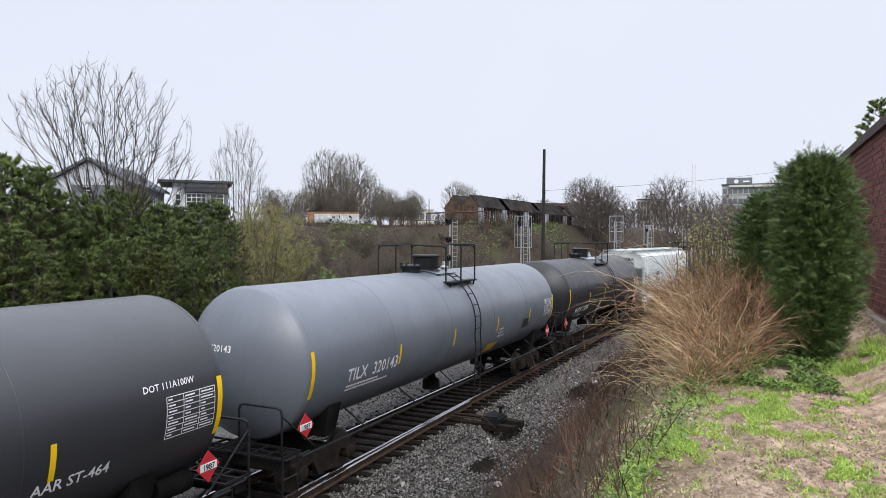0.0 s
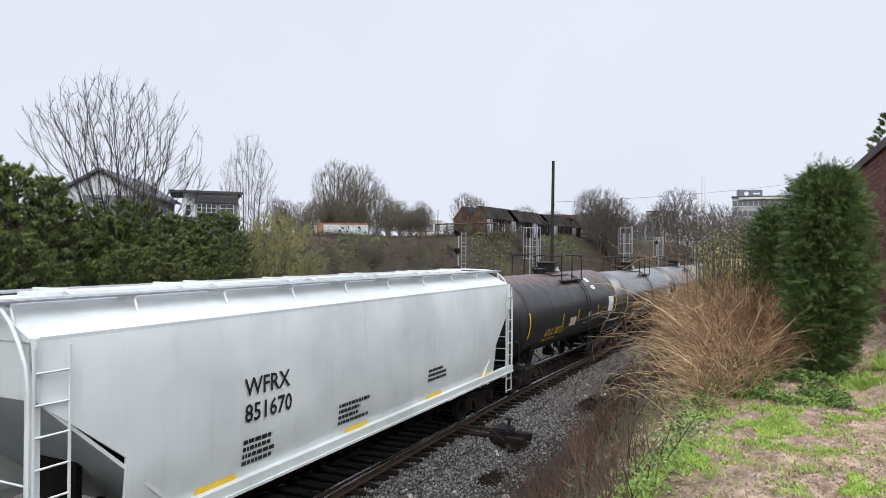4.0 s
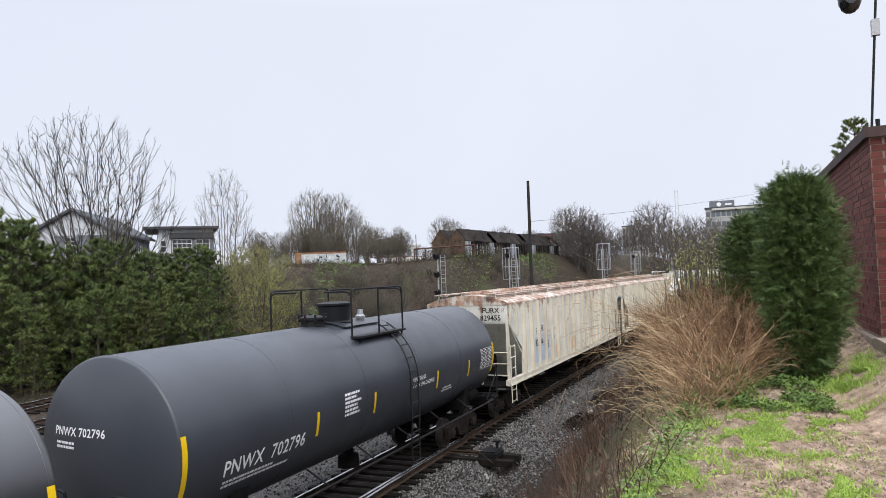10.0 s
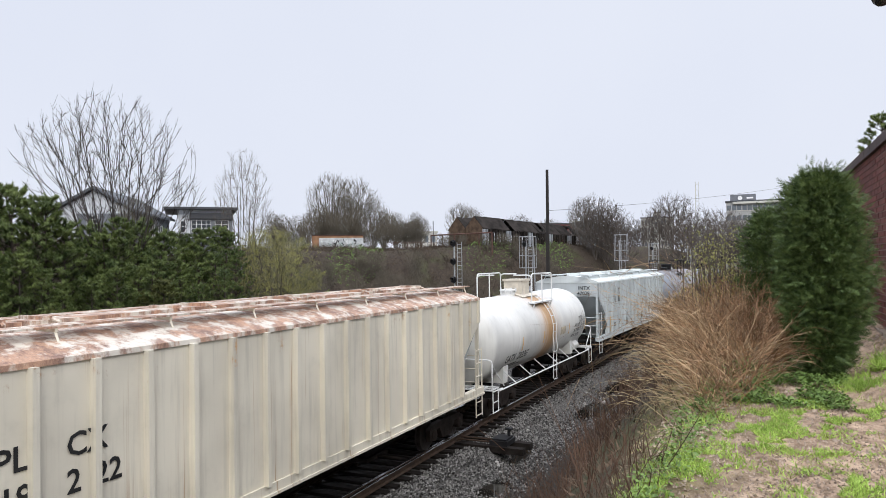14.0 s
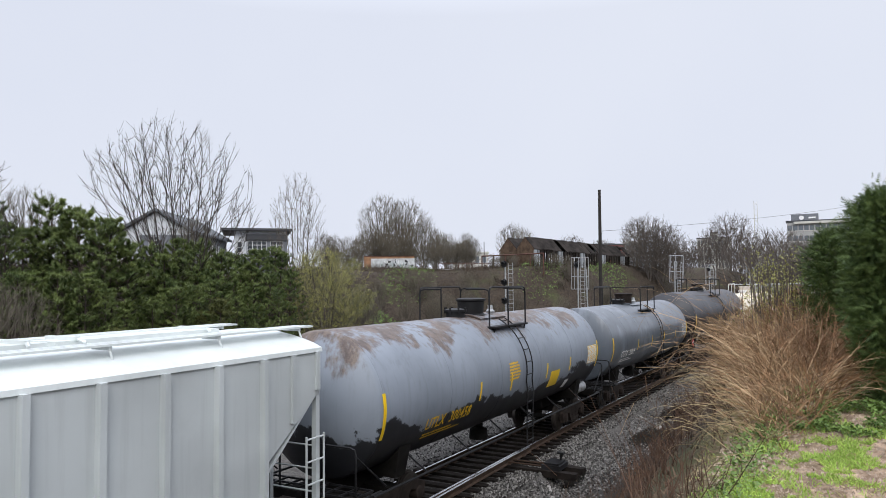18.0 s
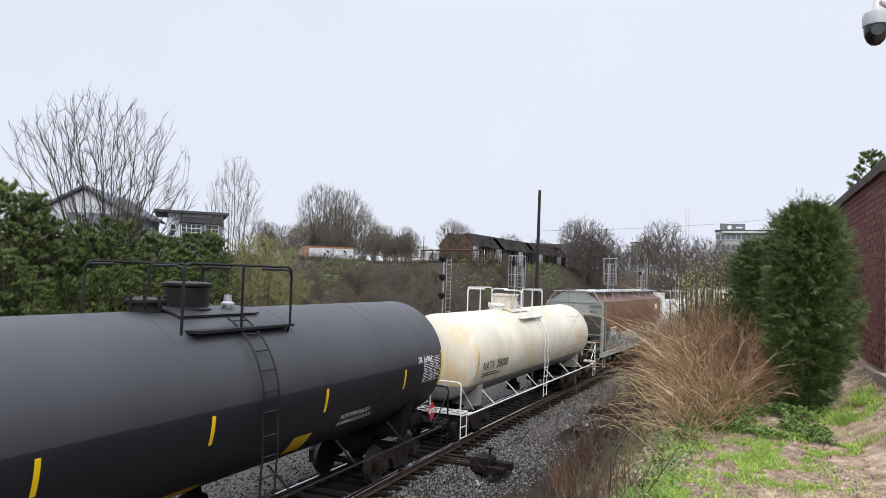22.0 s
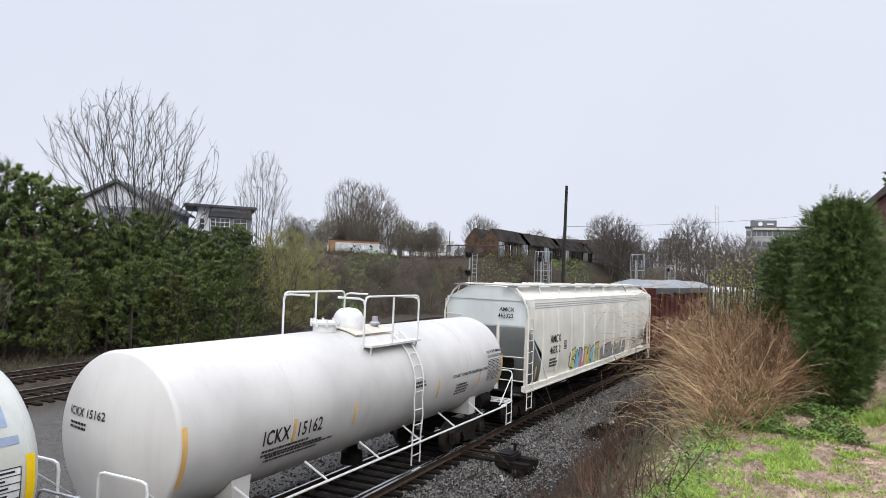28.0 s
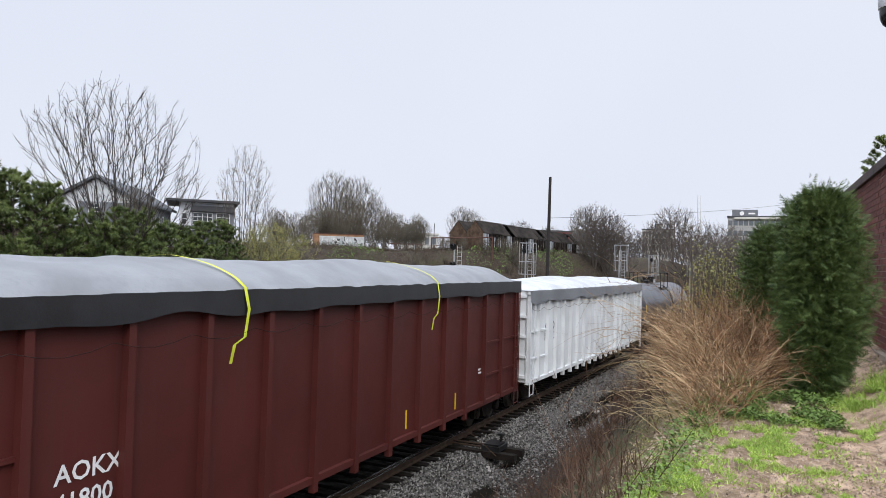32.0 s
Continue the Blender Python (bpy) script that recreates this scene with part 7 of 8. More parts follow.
class Grown:
    """A leafless tree: twig ends strewn through a crown, each led back to the nearest suitable limb, thick where many meet."""

    def __init__(self, rnd, stems, bias=0.45, seg=0.55):
        self.rnd, self.bias, self.seg = rnd, bias, seg
        self.pos, self.up, self.run, self.stem = [], [], [], []
        self.ways, self.lines, self.ends = [], [], []
        for k, pts in enumerate(stems):
            ids = []
            for i, p in enumerate(pts):
                ids.append(self.node(p, ids[-1] if ids else -1, k))
            self.lines.append((ids, k))

    def node(self, p, up, k):
        self.pos.append(tuple(p))
        self.up.append(up)
        self.stem.append(k)
        self.run.append(0.0 if up < 0 else self.run[up] + (Vector(p) - Vector(self.pos[up])).length)
        return len(self.pos) - 1

    def reach(self, tip, low=0.0):
        at = np.array(self.pos)
        d = np.linalg.norm(at - np.array(tip), axis=1)
        cost = d + self.bias * np.array(self.run) + np.where(at[:, 2] > tip[2] - 0.38 * d, 50, 0) + np.where(at[:, 2] < low, 30, 0)
        i = int(cost.argmin())
        a, t, ln = Vector(self.pos[i]), Vector(tip), float(d[i])
        along = (a - Vector(self.pos[self.up[i]])).normalized() if self.up[i] >= 0 else Vector((0, 0, 1))
        ctrl = a + (along * 0.35 + Vector((0, 0, -0.12)) + (t - a).normalized()).normalized() * (ln * 0.5)
        n = max(2, int(ln / self.seg))
        ids = [i]
        for k in range(1, n + 1):
            f = k / n
            p = a * ((1 - f) ** 2) + ctrl * (2 * f * (1 - f)) + t * (f * f)
            if k < n:
                p += Vector((self.rnd.gauss(0, 0.016), self.rnd.gauss(0, 0.016), self.rnd.gauss(0, 0.012))) * min(ln, 2.0)
            ids.append(self.node(p, ids[-1], self.stem[i]))
        self.lines.append((ids, self.stem[i]))
        self.ends.append((t, (t - Vector(self.pos[ids[-2]])).normalized()))

    def meshes(self, thin, power=0.36):
        load = [0] * len(self.pos)
        for ids, _ in self.lines:
            load[ids[-1]] += 1
        for i in range(len(self.pos) - 1, -1, -1):
            if self.up[i] >= 0:
                load[self.up[i]] += load[i]
        out = {}
        for ids, k in self.lines:
            b = out.setdefault(k, Mesh())
            pts = [Vector(self.pos[i]) for i in ids]
            first = ids[1] if len(ids) > 1 else ids[0]
            r = [thin * max(1, load[i]) ** power for i in ids]
            r[0] = thin * max(1, load[first]) ** power
            v0, n = len(b.v), 5 if r[0] > 3.2 * thin else 3
            side = None
            for i, p in enumerate(pts):
                way = (pts[min(i + 1, len(pts) - 1)] - pts[max(i - 1, 0)]).normalized()
                side = way.orthogonal().normalized() if side is None else (side - way * side.dot(way)).normalized()
                top = way.cross(side)
                for j in range(n):
                    a = 2 * math.pi * j / n
                    b.v.append(tuple(p + side * (r[i] * math.cos(a)) + top * (r[i] * math.sin(a))))
            for i in range(len(pts) - 1):
                for j in range(n):
                    a, c = v0 + i * n + j, v0 + i * n + (j + 1) % n
                    b.f.append((a, c, c + n, a + n))
        return out


def crown_tree(name, m, h, half, seed, mat, label, stems=1, tips=900, low=0.3, widest=0.6, lean=(0.0, 0.0), thin=0.014, bias=0.45, split=0.12, bud=None, bud_n=3, group="bare trees", power=0.36, spray=0.55):
    """A leafless tree of height h whose crown reaches half metres out, from the share low of its height up."""
    rnd = random.Random(seed)
    tree = thing(name, m, label, "tree", group)

    def wide(f):
        g_ = (f - widest) / (1.0 - widest) if f > widest else (widest - f) / (widest - low * 0.75)
        return half * math.sqrt(max(0.0, 1 - abs(g_) ** 2.1))
    legs = []
    for k in range(stems):
        a = k * 2.39996 + rnd.uniform(-0.3, 0.3)
        f = math.sqrt((k + 0.4) / stems) if stems > 1 else 0.0
        top = Vector((math.cos(a) * f * half * 0.62 + lean[0], math.sin(a) * f * half * 0.62 + lean[1], h * (0.86 - 0.26 * f * f)))
        base = Vector((math.cos(a) * 0.25 * f * (stems > 1), math.sin(a) * 0.25 * f * (stems > 1), -0.2))
        fork = base.lerp(top, 0.2) * 0.75 + Vector((0, 0, h * split)) * 0.25
        n, pts = 9, []
        for i in range(n + 1):
            s = i / n
            p = base * ((1 - s) ** 2) + fork * (2 * s * (1 - s)) + top * (s * s)
            pts.append(p + Vector((rnd.gauss(0, 0.0025), rnd.gauss(0, 0.0025), 0)) * h * (i > 0))
        legs.append(pts)
    g_ = Grown(rnd, legs, bias)
    spots = []
    while len(spots) < tips:
        f = low + (0.99 - low) * rnd.random() ** 0.8
        if rnd.random() > (wide(f) / half) ** 1.6:
            continue
        r = wide(f) * math.sqrt(rnd.uniform(0.02, 1.0)) * rnd.uniform(0.85, 1.06)
        a = rnd.uniform(0, 6.2832)
        if noise.noise((math.cos(a) * 1.3, math.sin(a) * 1.3, f * 4 + seed)) < -0.32 and r > 0.6 * wide(f):
            continue
        sh = smooth(0.1, 0.8, f)
        spots.append((r * math.cos(a) + lean[0] * sh, r * math.sin(a) + lean[1] * sh, f * h))
    spots.sort(key=lambda p: math.hypot(p[0], p[1]) + abs(p[2] - h * 0.35))
    for p in spots:
        g_.reach(p, h * split)
    limbs_ = g_.meshes(thin, power)
    home = {tuple(g_.pos[ids[-1]]): k for ids, k in g_.lines}
    for p, d in g_.ends:        # fine twigs that fork from every branch's end
        for k in range(3):
            w = (d + Vector((rnd.gauss(0, 0.42), rnd.gauss(0, 0.42), rnd.gauss(0.12, 0.3)))).normalized()
            ln = spray * rnd.uniform(0.5, 1.3)
            q = p - d * rnd.uniform(0.0, 0.7) * spray
            limbs_[home[tuple(p)]].tube([q, q + w * ln * 0.5 + Vector((0, 0, 0.02 * ln)), q + (w + Vector((0, 0, 0.12))) * ln], thin * 0.8, 3, thin * 0.5, False)
    for k, b in limbs_.items():
        part("trunk" if k == 0 else "limb", b, M[mat], tree)
    if bud:
        lf = Mesh()
        for p, d in g_.ends:
            for k in range(bud_n):
                q = p - d * rnd.uniform(0, 0.5) + Vector((rnd.gauss(0, 0.10), rnd.gauss(0, 0.10), rnd.gauss(0, 0.10)))
                e = Vector((rnd.uniform(-1, 1), rnd.uniform(-1, 1), rnd.uniform(-0.3, 1))).normalized() * rnd.uniform(0.04, 0.07)
                s = e.orthogonal().normalized() * 0.022
                lf.add([q, q + e * 0.5 + s, q + e, q + e * 0.5 - s], [(0, 1, 2, 3)])
        tagged(part("foliage", lf, M[bud], tree, smooth=0), kind="stuff")
    return tree


x, y = polar(-48.3, 52)
lx, ly = -0.9 * math.cos(radians(48.6)), -0.9 * math.sin(radians(48.6))
crown_tree("bare_tree", ground_pose(x, y), 16.8 - ground(x, y), 6.0, 23, "twig_dark", "tall leafless multi-stemmed tree in front of the grey house", 10, 720, 0.34, 0.68, (lx, ly), 0.0135, 0.85, 0.05, power=0.33)
x, y = polar(-39.7, 60)
crown_tree("bare_tree", ground_pose(x, y), 14.7 - ground(x, y), 2.5, 12, "twig", "slender leafless tree beside the white house", 7, 420, 0.34, 0.68, (0.0, 0.0), 0.009, 0.85, 0.05)
x, y = polar(-62.5, 46)
crown_tree("bare_tree", ground_pose(x, y), 9.6, 3.0, 13, "twig_dark", "leafless tree above the pines", 4, 420, 0.3, 0.6, (0.0, 0.0), 0.012)

# budding tree on the far side of the tracks
x, y = polar(-37.4, 54)
crown_tree("budding_tree", ground_pose(x, y), 8.2 - ground(x, y), 3.9, 14, "twig", "rounded tree covered with yellow-green spring buds", 6, 1100, 0.14, 0.5, (0.0, 0.0), 0.011, 0.45, 0.05, "bud", 40, "budding trees")
x, y = polar(-41.6, 52)
crown_tree("budding_tree", ground_pose(x, y), 5.6, 2.0, 15, "twig", "low tree with a few yellow-green buds", 5, 420, 0.15, 0.55, (0.0, 0.0), 0.010, 0.45, 0.05, "bud", 9, "budding trees")
x, y = polar(-34.6, 58)
crown_tree("bare_tree", ground_pose(x, y), 5.6, 1.7, 25, "twig", "low leafless tree beside the budding one", 5, 420, 0.2, 0.6, (0.0, 0.0), 0.011)

# thicket on the hill: one grown, then copies
x, y = polar(-32.9, 122)
t0 = crown_tree("bare_tree", ground_pose(x, y), 5.19 + 122 * math.tan(radians(7.1)) - ground(x, y), 4.4, 16, "thicket", "leafless rounded tree in the hill's thicket", 8, 620, 0.2, 0.66, (0.0, 0.0), 0.017, 0.8, 0.06, spray=0.9)
H0 = 5.19 + 122 * math.tan(radians(7.1)) - ground(x, y)
x, y = polar(-31.0, 125)
t1 = crown_tree("bare_tree", ground_pose(x, y), 5.19 + 125 * math.tan(radians(6.9)) - ground(x, y), 4.6, 17, "thicket", "leafless rounded tree in the hill's thicket", 7, 620, 0.2, 0.64, (0.0, 0.0), 0.017, 0.8, 0.06, spray=0.9)
H1 = 5.19 + 125 * math.tan(radians(6.9)) - ground(x, y)
x, y = polar(-10.9, 129)
t2 = crown_tree("bare_tree", ground_pose(x, y), 10.5, 4.6, 18, "twig", "leafless grey-brown tree beyond the tracks", 4, 560, 0.22, 0.62, (0.0, 0.0), 0.018, 0.6, 0.15, spray=0.9)
rnd = random.Random(8)
for az, dist, h in ((-33.8, 118, 8), (-31.6, 120, 9.5), (-29.5, 122, 9), (-28.6, 124, 7.5), (-35.6, 120, 6.5), (-36.8, 118, 6.5), (-34.6, 110, 5.5), (-27.6, 122, 6.5), (-26.8, 124, 5.0), (-31.0, 116, 7.5),
                    (-22.4, 150, 10.5), (-21.6, 156, 10), (-15.2, 150, 7), (-11.6, 128, 11.5), (-10.6, 130, 11), (-9.8, 128, 9), (-12.4, 132, 9.5), (-17.6, 160, 8.5),
                    (-4.6, 150, 13), (-3.6, 165, 15), (-2.8, 140, 12), (-1.6, 150, 13.5), (-0.6, 160, 14), (0.6, 150, 14), (-5.6, 175, 13.5), (-6.6, 180, 11.5), (-2.0, 190, 16.5), (-8.6, 190, 10), (1.8, 150, 14),
                    (-47.5, 64, 6), (-58.5, 54, 7), (-63, 52, 9), (-65, 46, 8), (-59.5, 40, 6), (-62, 38, 6.5), (-64.5, 36, 7.0)):
    x, y = polar(az, dist)
    src, base = (t2, 10.5) if az > -9.7 or (az > -20 and rnd.random() < 0.5) else (t0, H0) if rnd.random() < 0.5 else (t1, H1)
    c = copy_thing(src, scaled(ground_pose(x, y, rnd.uniform(0, 360), 0.3), h / base))
    c["label"] = "leafless tree in the thicket" if az < -25 else "leafless grey-brown tree beyond the tracks"


for k in range(18):       # a low grey-brown belt of trees along the horizon
    x, y = polar(-13.5 + 15.5 * k / 17 + rnd.uniform(-0.35, 0.35), rnd.uniform(170, 215))
    c = copy_thing(t2, scaled(ground_pose(x, y, rnd.uniform(0, 360), 0.3), rnd.uniform(6.5, 10.0) / 10.5))
    c["label"] = "leafless tree in the distant belt"


def pine_mesh(h, seed, mat, tuft=1.0):
    """A young pine: whorls of rising boughs, each ending in bottle-brush tufts of needles with dark gaps between."""
    rnd = random.Random(seed)
    tr, lf = Mesh(), Mesh()
    tr.tube([(0, 0, -0.3), (0.06, 0.03, h * 0.5), (0, 0, h * 0.97)], 0.016 * h, 7, 0.02)

    def brush(q, axis, ln):
        o = axis.orthogonal().normalized()
        n = 30
        v, fc = [], []
        for j in range(n):
            f = j / n
            root = q + axis * (ln * 0.75 * f)
            w = (axis * rnd.uniform(0.35, 0.75 + 0.9 * f) + Matrix.Rotation(j * 2.4 + rnd.uniform(-0.4, 0.4), 3, axis) @ o).normalized()
            nl = rnd.uniform(0.12, 0.2) * tuft
            s = w.cross(axis).normalized() * 0.016
            v += [root - s, root + s, root + w * nl]
            fc.append((3 * j, 3 * j + 1, 3 * j + 2))
        k = len(v)
        lf.add(v + [q, q + axis * ln * 0.4 + o * 0.03, q + axis * ln * 0.8], fc + [(k, k + 1, k + 2)])

    z = 0.10 * h
    while z < 0.97 * h:
        f = (z / h - 0.08) / 0.9
        arms = rnd.choice((4, 5, 6))
        a0 = rnd.uniform(0, 6.28)
        for j in range(arms):
            a = a0 + j * 6.2832 / arms + rnd.uniform(-0.35, 0.35)
            reach = (h * 0.23 * (1 - f) ** 0.7 * rnd.uniform(0.45, 1.25) + 0.2)
            rise = rnd.uniform(0.15, 0.5) + 0.5 * f
            way = Vector((math.cos(a), math.sin(a), rise))
            tip = Vector((0, 0, z)) + way * reach
            mid = Vector((0, 0, z)).lerp(tip, 0.5) + Vector((0, 0, -0.08 * reach))
            tr.tube([(0, 0, z), mid, tip], 0.012 + 0.012 * reach, 4, 0.008, False)
            subs = max(3, int(reach * 3.8))
            for i in range(subs):
                s = 0.42 + 0.58 * (i + rnd.random()) / subs
                p = mid.lerp(tip, (s - 0.5) * 2) if s > 0.5 else Vector((0, 0, z)).lerp(mid, s * 2)
                yaw = a + rnd.uniform(-1.1, 1.1)
                sl = rnd.uniform(0.16, 0.42) * (0.5 + 0.35 * reach)
                q = p + Vector((math.cos(yaw), math.sin(yaw), rnd.uniform(0.3, 1.0))) * sl
                tr.tube([p, q], 0.009, 3, 0.006, False)
                for e in range(rnd.choice((2, 3))):
                    ax = Vector((math.cos(yaw) * 0.6 + rnd.gauss(0, 0.45), math.sin(yaw) * 0.6 + rnd.gauss(0, 0.45), rnd.uniform(0.5, 1.3))).normalized()
                    brush(q - ax * 0.05, ax, rnd.uniform(0.2, 0.36) * tuft)
            brush(tip, way.normalized(), 0.34 * tuft)
        z += rnd.uniform(0.4, 0.62) * (0.8 + 0.5 * (1 - f))
    for e in range(5):
        brush(Vector((0, 0, h * (0.93 + 0.02 * e))), Vector((rnd.gauss(0, 0.3), rnd.gauss(0, 0.3), 1)).normalized(), 0.35)
    return tr.data("trunk", M["bark"], 40), lf.data("needles", M[mat], 0)


PINES = [(h, pine_mesh(h, 60 + k, "pine")) for k, h in enumerate((7.6, 6.4, 8.4))]
CEDAR = pine_mesh(4.5, 70, "cedar")


def plant_pine(az, dist, h, rnd, label="young green pine at the edge of the siding"):
    x, y = polar(az, dist)
    base, (tr, lf) = PINES[rnd.randrange(3)]
    t = thing("pine_tree", scaled(ground_pose(x, y, rnd.uniform(0, 360), 0.2), h / base), label, "tree", "pines")
    put("trunk", tr, t)
    tagged(put("needles", lf, t), kind="stuff")


rnd = random.Random(77)
for k in range(31):
    az = -63.5 + 22.5 * k / 30 + rnd.uniform(-0.4, 0.4)
    f = smooth(-57, -42, az)
    dist = 47.5 + 5 * f + rnd.uniform(-2.0, 2.5)
    gz = ground(*polar(az, dist))
    el = 5.9 - 2.4 * smooth(-56.5, -50.5, az) - 0.9 * smooth(-50, -42.5, az) + rnd.uniform(-1.9, 0.45)
    plant_pine(az, dist, max(3.0, 5.19 + dist * math.tan(radians(el)) - gz), rnd)
for k in range(16):
    az = -64 + 22.5 * k / 15 + rnd.uniform(-0.4, 0.4)
    dist = 43.5 + 4 * smooth(-57, -42, az) + rnd.uniform(-1.5, 1.0)
    plant_pine(az, dist, rnd.uniform(4.0, 6.0) + 1.2 * smooth(-52, -58, az), rnd)
for k in range(8):
    az = -50 + 9.5 * k / 7 + rnd.uniform(-0.3, 0.3)
    plant_pine(az, 49 + rnd.uniform(-1, 3), rnd.uniform(5.6, 7.0), rnd)
for az, dist, s in ((-45.6, 44.5, 1.0), (-46.8, 45, 0.85), (-52.9, 42, 0.7)):
    x, y = polar(az, dist)
    t = thing("cedar_tree", scaled(ground_pose(x, y, 40), s), "small bronze-green cedar in front of the pines", "tree", "pines")
    put("trunk", CEDAR[0], t)
    tagged(put("needles", CEDAR[1], t), kind="stuff")

# scrub that covers the hill's face
b = Mesh()
rnd = random.Random(90)
for k in range(9000):
    y = rnd.uniform(30, 135) if k < 8000 else rnd.uniform(12, 60)
    up = rnd.uniform(-7, 21)
    x = hill_foot(y) - up
    z = ground(x, y)
    if noise.noise((x * 0.12, y * 0.12, 5)) < -0.25 and rnd.random() < 0.7:
        continue
    h = rnd.uniform(0.4, 1.5) * (1.5 if noise.noise((x * 0.09, y * 0.09, 9)) > 0.2 else 1.0)
    p = Vector((x, y, z - 0.1))
    for j in range(9):
        way = Vector((rnd.gauss(0, 0.5), rnd.gauss(0, 0.5), rnd.uniform(0.4, 1.1))).normalized()
        blade(b, p + Vector((rnd.gauss(0, 0.3), rnd.gauss(0, 0.3), 0)), way, h * rnd.uniform(0.6, 1.1), 0.016, rnd.uniform(0, 0.4), rnd, 2)
tagged(part("hill_scrub", b, leafy("brown_scrub", (0.024, 0.019, 0.014), (0.12, 0.09, 0.064), 0.9), smooth=0), "brown winter scrub covering the hillside", "scrub", kind="stuff")
b = Mesh()
for k in range(2600):        # green creeper patches
    a, r = rnd.uniform(0, 6.28), rnd.random() ** 0.5
    px, py, sx_, sy_ = rnd.choice(((-49, 82, 3, 6), (-37, 103, 3, 8), (-30.5, 116, 3, 5), (-46, 70, 3, 4)))
    x, y = px + sx_ * r * math.cos(a), py + sy_ * r * math.sin(a)
    p = Vector((x, y, ground(x, y) + rnd.uniform(0.1, 0.7)))
    d = Vector((rnd.uniform(-1, 1), rnd.uniform(-1, 1), rnd.uniform(-0.3, 0.8))).normalized() * rnd.uniform(0.15, 0.35)
    s = d.orthogonal().normalized() * 0.07
    b.add([p - s, p + s, p + d], [(0, 1, 2)])
tagged(part("creeper", b, M["ivy"], smooth=0), "green creeper patches on the hillside", "creeper", kind="stuff")

# dark bare shrubs at the foot of the hill, and as a hedge along its crest
for k in range(96):
    if k < 30:
        y = rnd.uniform(44, 96)
        x = hill_foot(y) + rnd.uniform(-5, 3.5)
    elif k < 66:
        x, y = polar(rnd.uniform(-37.5, -25.5), rnd.uniform(113, 121))
    else:
        x, y = polar(rnd.uniform(-24.0, -12.5), rnd.uniform(107, 114))
    c = copy_thing(t1 if k % 2 else t0, scaled(ground_pose(x, y, rnd.uniform(0, 360), 0.3), (rnd.uniform(2.0, 4.2) if k < 30 else rnd.uniform(3.0, 5.6) if k < 66 else rnd.uniform(1.4, 2.6)) / 11))
    c.name, c["label"], c["category"], c["group"] = "bare_shrub", "dark leafless shrub on the hillside", "shrub", "shrubs"


# ---- railway signals, pole and wire ----
def signal_mast(x, y, h, heads, cage):
    z0 = ground(x, y)
    sg = thing("railway_signal", pose(x, y, z0), "galvanised railway signal mast with ladder and black heads", "signal", "railway signals")
    b = Mesh()
    b.tube([(0, 0, -0.1), (0, 0, h)], 0.07, 8)
    part("mast", b, M["galv"], sg)
    b = Mesh()
    for dx in (0.22, 0.62):
        b.tube([(dx, 0.1, 0), (dx, 0.1, h)], 0.026, 5)
    for k in range(int(h / 0.35)):
        b.tube([(0.22, 0.1, 0.3 + k * 0.35), (0.62, 0.1, 0.3 + k * 0.35)], 0.018, 4)
    part("ladder", b, M["galv"], sg)
    if cage:
        b = Mesh()
        for z in (h - 2.4, h - 1.2, h + 0.6):
            for p, q in (((-0.5, -0.4), (0.9, -0.4)), ((0.9, -0.4), (0.9, 0.5)), ((0.9, 0.5), (-0.5, 0.5)), ((-0.5, 0.5), (-0.5, -0.4))):
                b.tube([(*p, z), (*q, z)], 0.028, 4)
        for p in ((-0.5, -0.4), (0.9, -0.4), (0.9, 0.5), (-0.5, 0.5), (0.2, -0.4)):
            b.tube([(*p, h - 2.4), (*p, h + 0.6)], 0.028, 4)
        part("cage", b, M["galv"], sg)
    for k in range(heads):
        z = h - 0.1 - k * 1.5
        b = Mesh()
        b.lathe([(0, 0.26), (0.05, 0.28), (0.07, 0.1)], 14, (-0.02, -0.25, z), "y")
        hd = part("signal_head", b, M["steel_black"], sg)
        b = Mesh()
        b.tube([(-0.02, -0.27, z + 0.1), (-0.02, -0.6, z + 0.08)], 0.12, 10, 0.13, False)
        part("hood", b, M["steel_black"], hd)


for az, dist, top, heads, cage in ((-22.9, 58, 1.55, 3, False), (-17.1, 68, 1.4, 1, True), (-9.7, 84, 1.5, 0, True), (-7.2, 112, 0.85, 1, True), (-4.4, 140, 0.6, 0, True)):
    x, y = polar(az, dist)
    signal_mast(x, y, 5.19 + dist * math.tan(radians(top)) - ground(x, y), heads, cage)

x, y = polar(-15.35, 60)
up = thing("utility_pole", pose(x, y, ground(x, y), 0, 0.35, 0), "tall dark creosoted wooden pole with no crossarm", "pole")
b = Mesh()
b.tube([(0, 0, -0.3), (0, 0, 6), (0, 0, 13.2)], 0.19, 10, 0.12)
part("shaft", b, plain("dark_pole_wood", (0.02, 0.016, 0.014), 0.85, 0.0, 3.0, 0.4, 0.4), up)
b = Mesh()
b.tube([(0.14, -0.14, 9.5), (0.2, -0.2, 9.5)], 0.05, 6)
part("insulator", b, M["steel_black"], up)
x2, y2 = polar(-16.3, 62)
pp = thing("service_pole", pose(x2, y2, ground(x2, y2), 0, -1.5, 0), "thin pale grey post beside the tall pole", "pole")
b = Mesh()
b.tube([(0, 0, -0.2), (0, 0, 6.6)], 0.06, 6)
part("shaft", b, M["galv"], pp)
b = Mesh()
p0, p1 = Vector((x + 0.2, y - 0.2, 9.35)), Vector((7.5, 112, 15.6))
b.tube([p0.lerp(p1, k / 16) + Vector((0, 0, -1.6 * (k / 16) * (1 - k / 16))) for k in range(17)], 0.014, 4)
tagged(part("overhead_wire", b, M["steel_black"]), "single black overhead wire from the tall pole", "wire")
x3, y3 = 8.0, 112.3
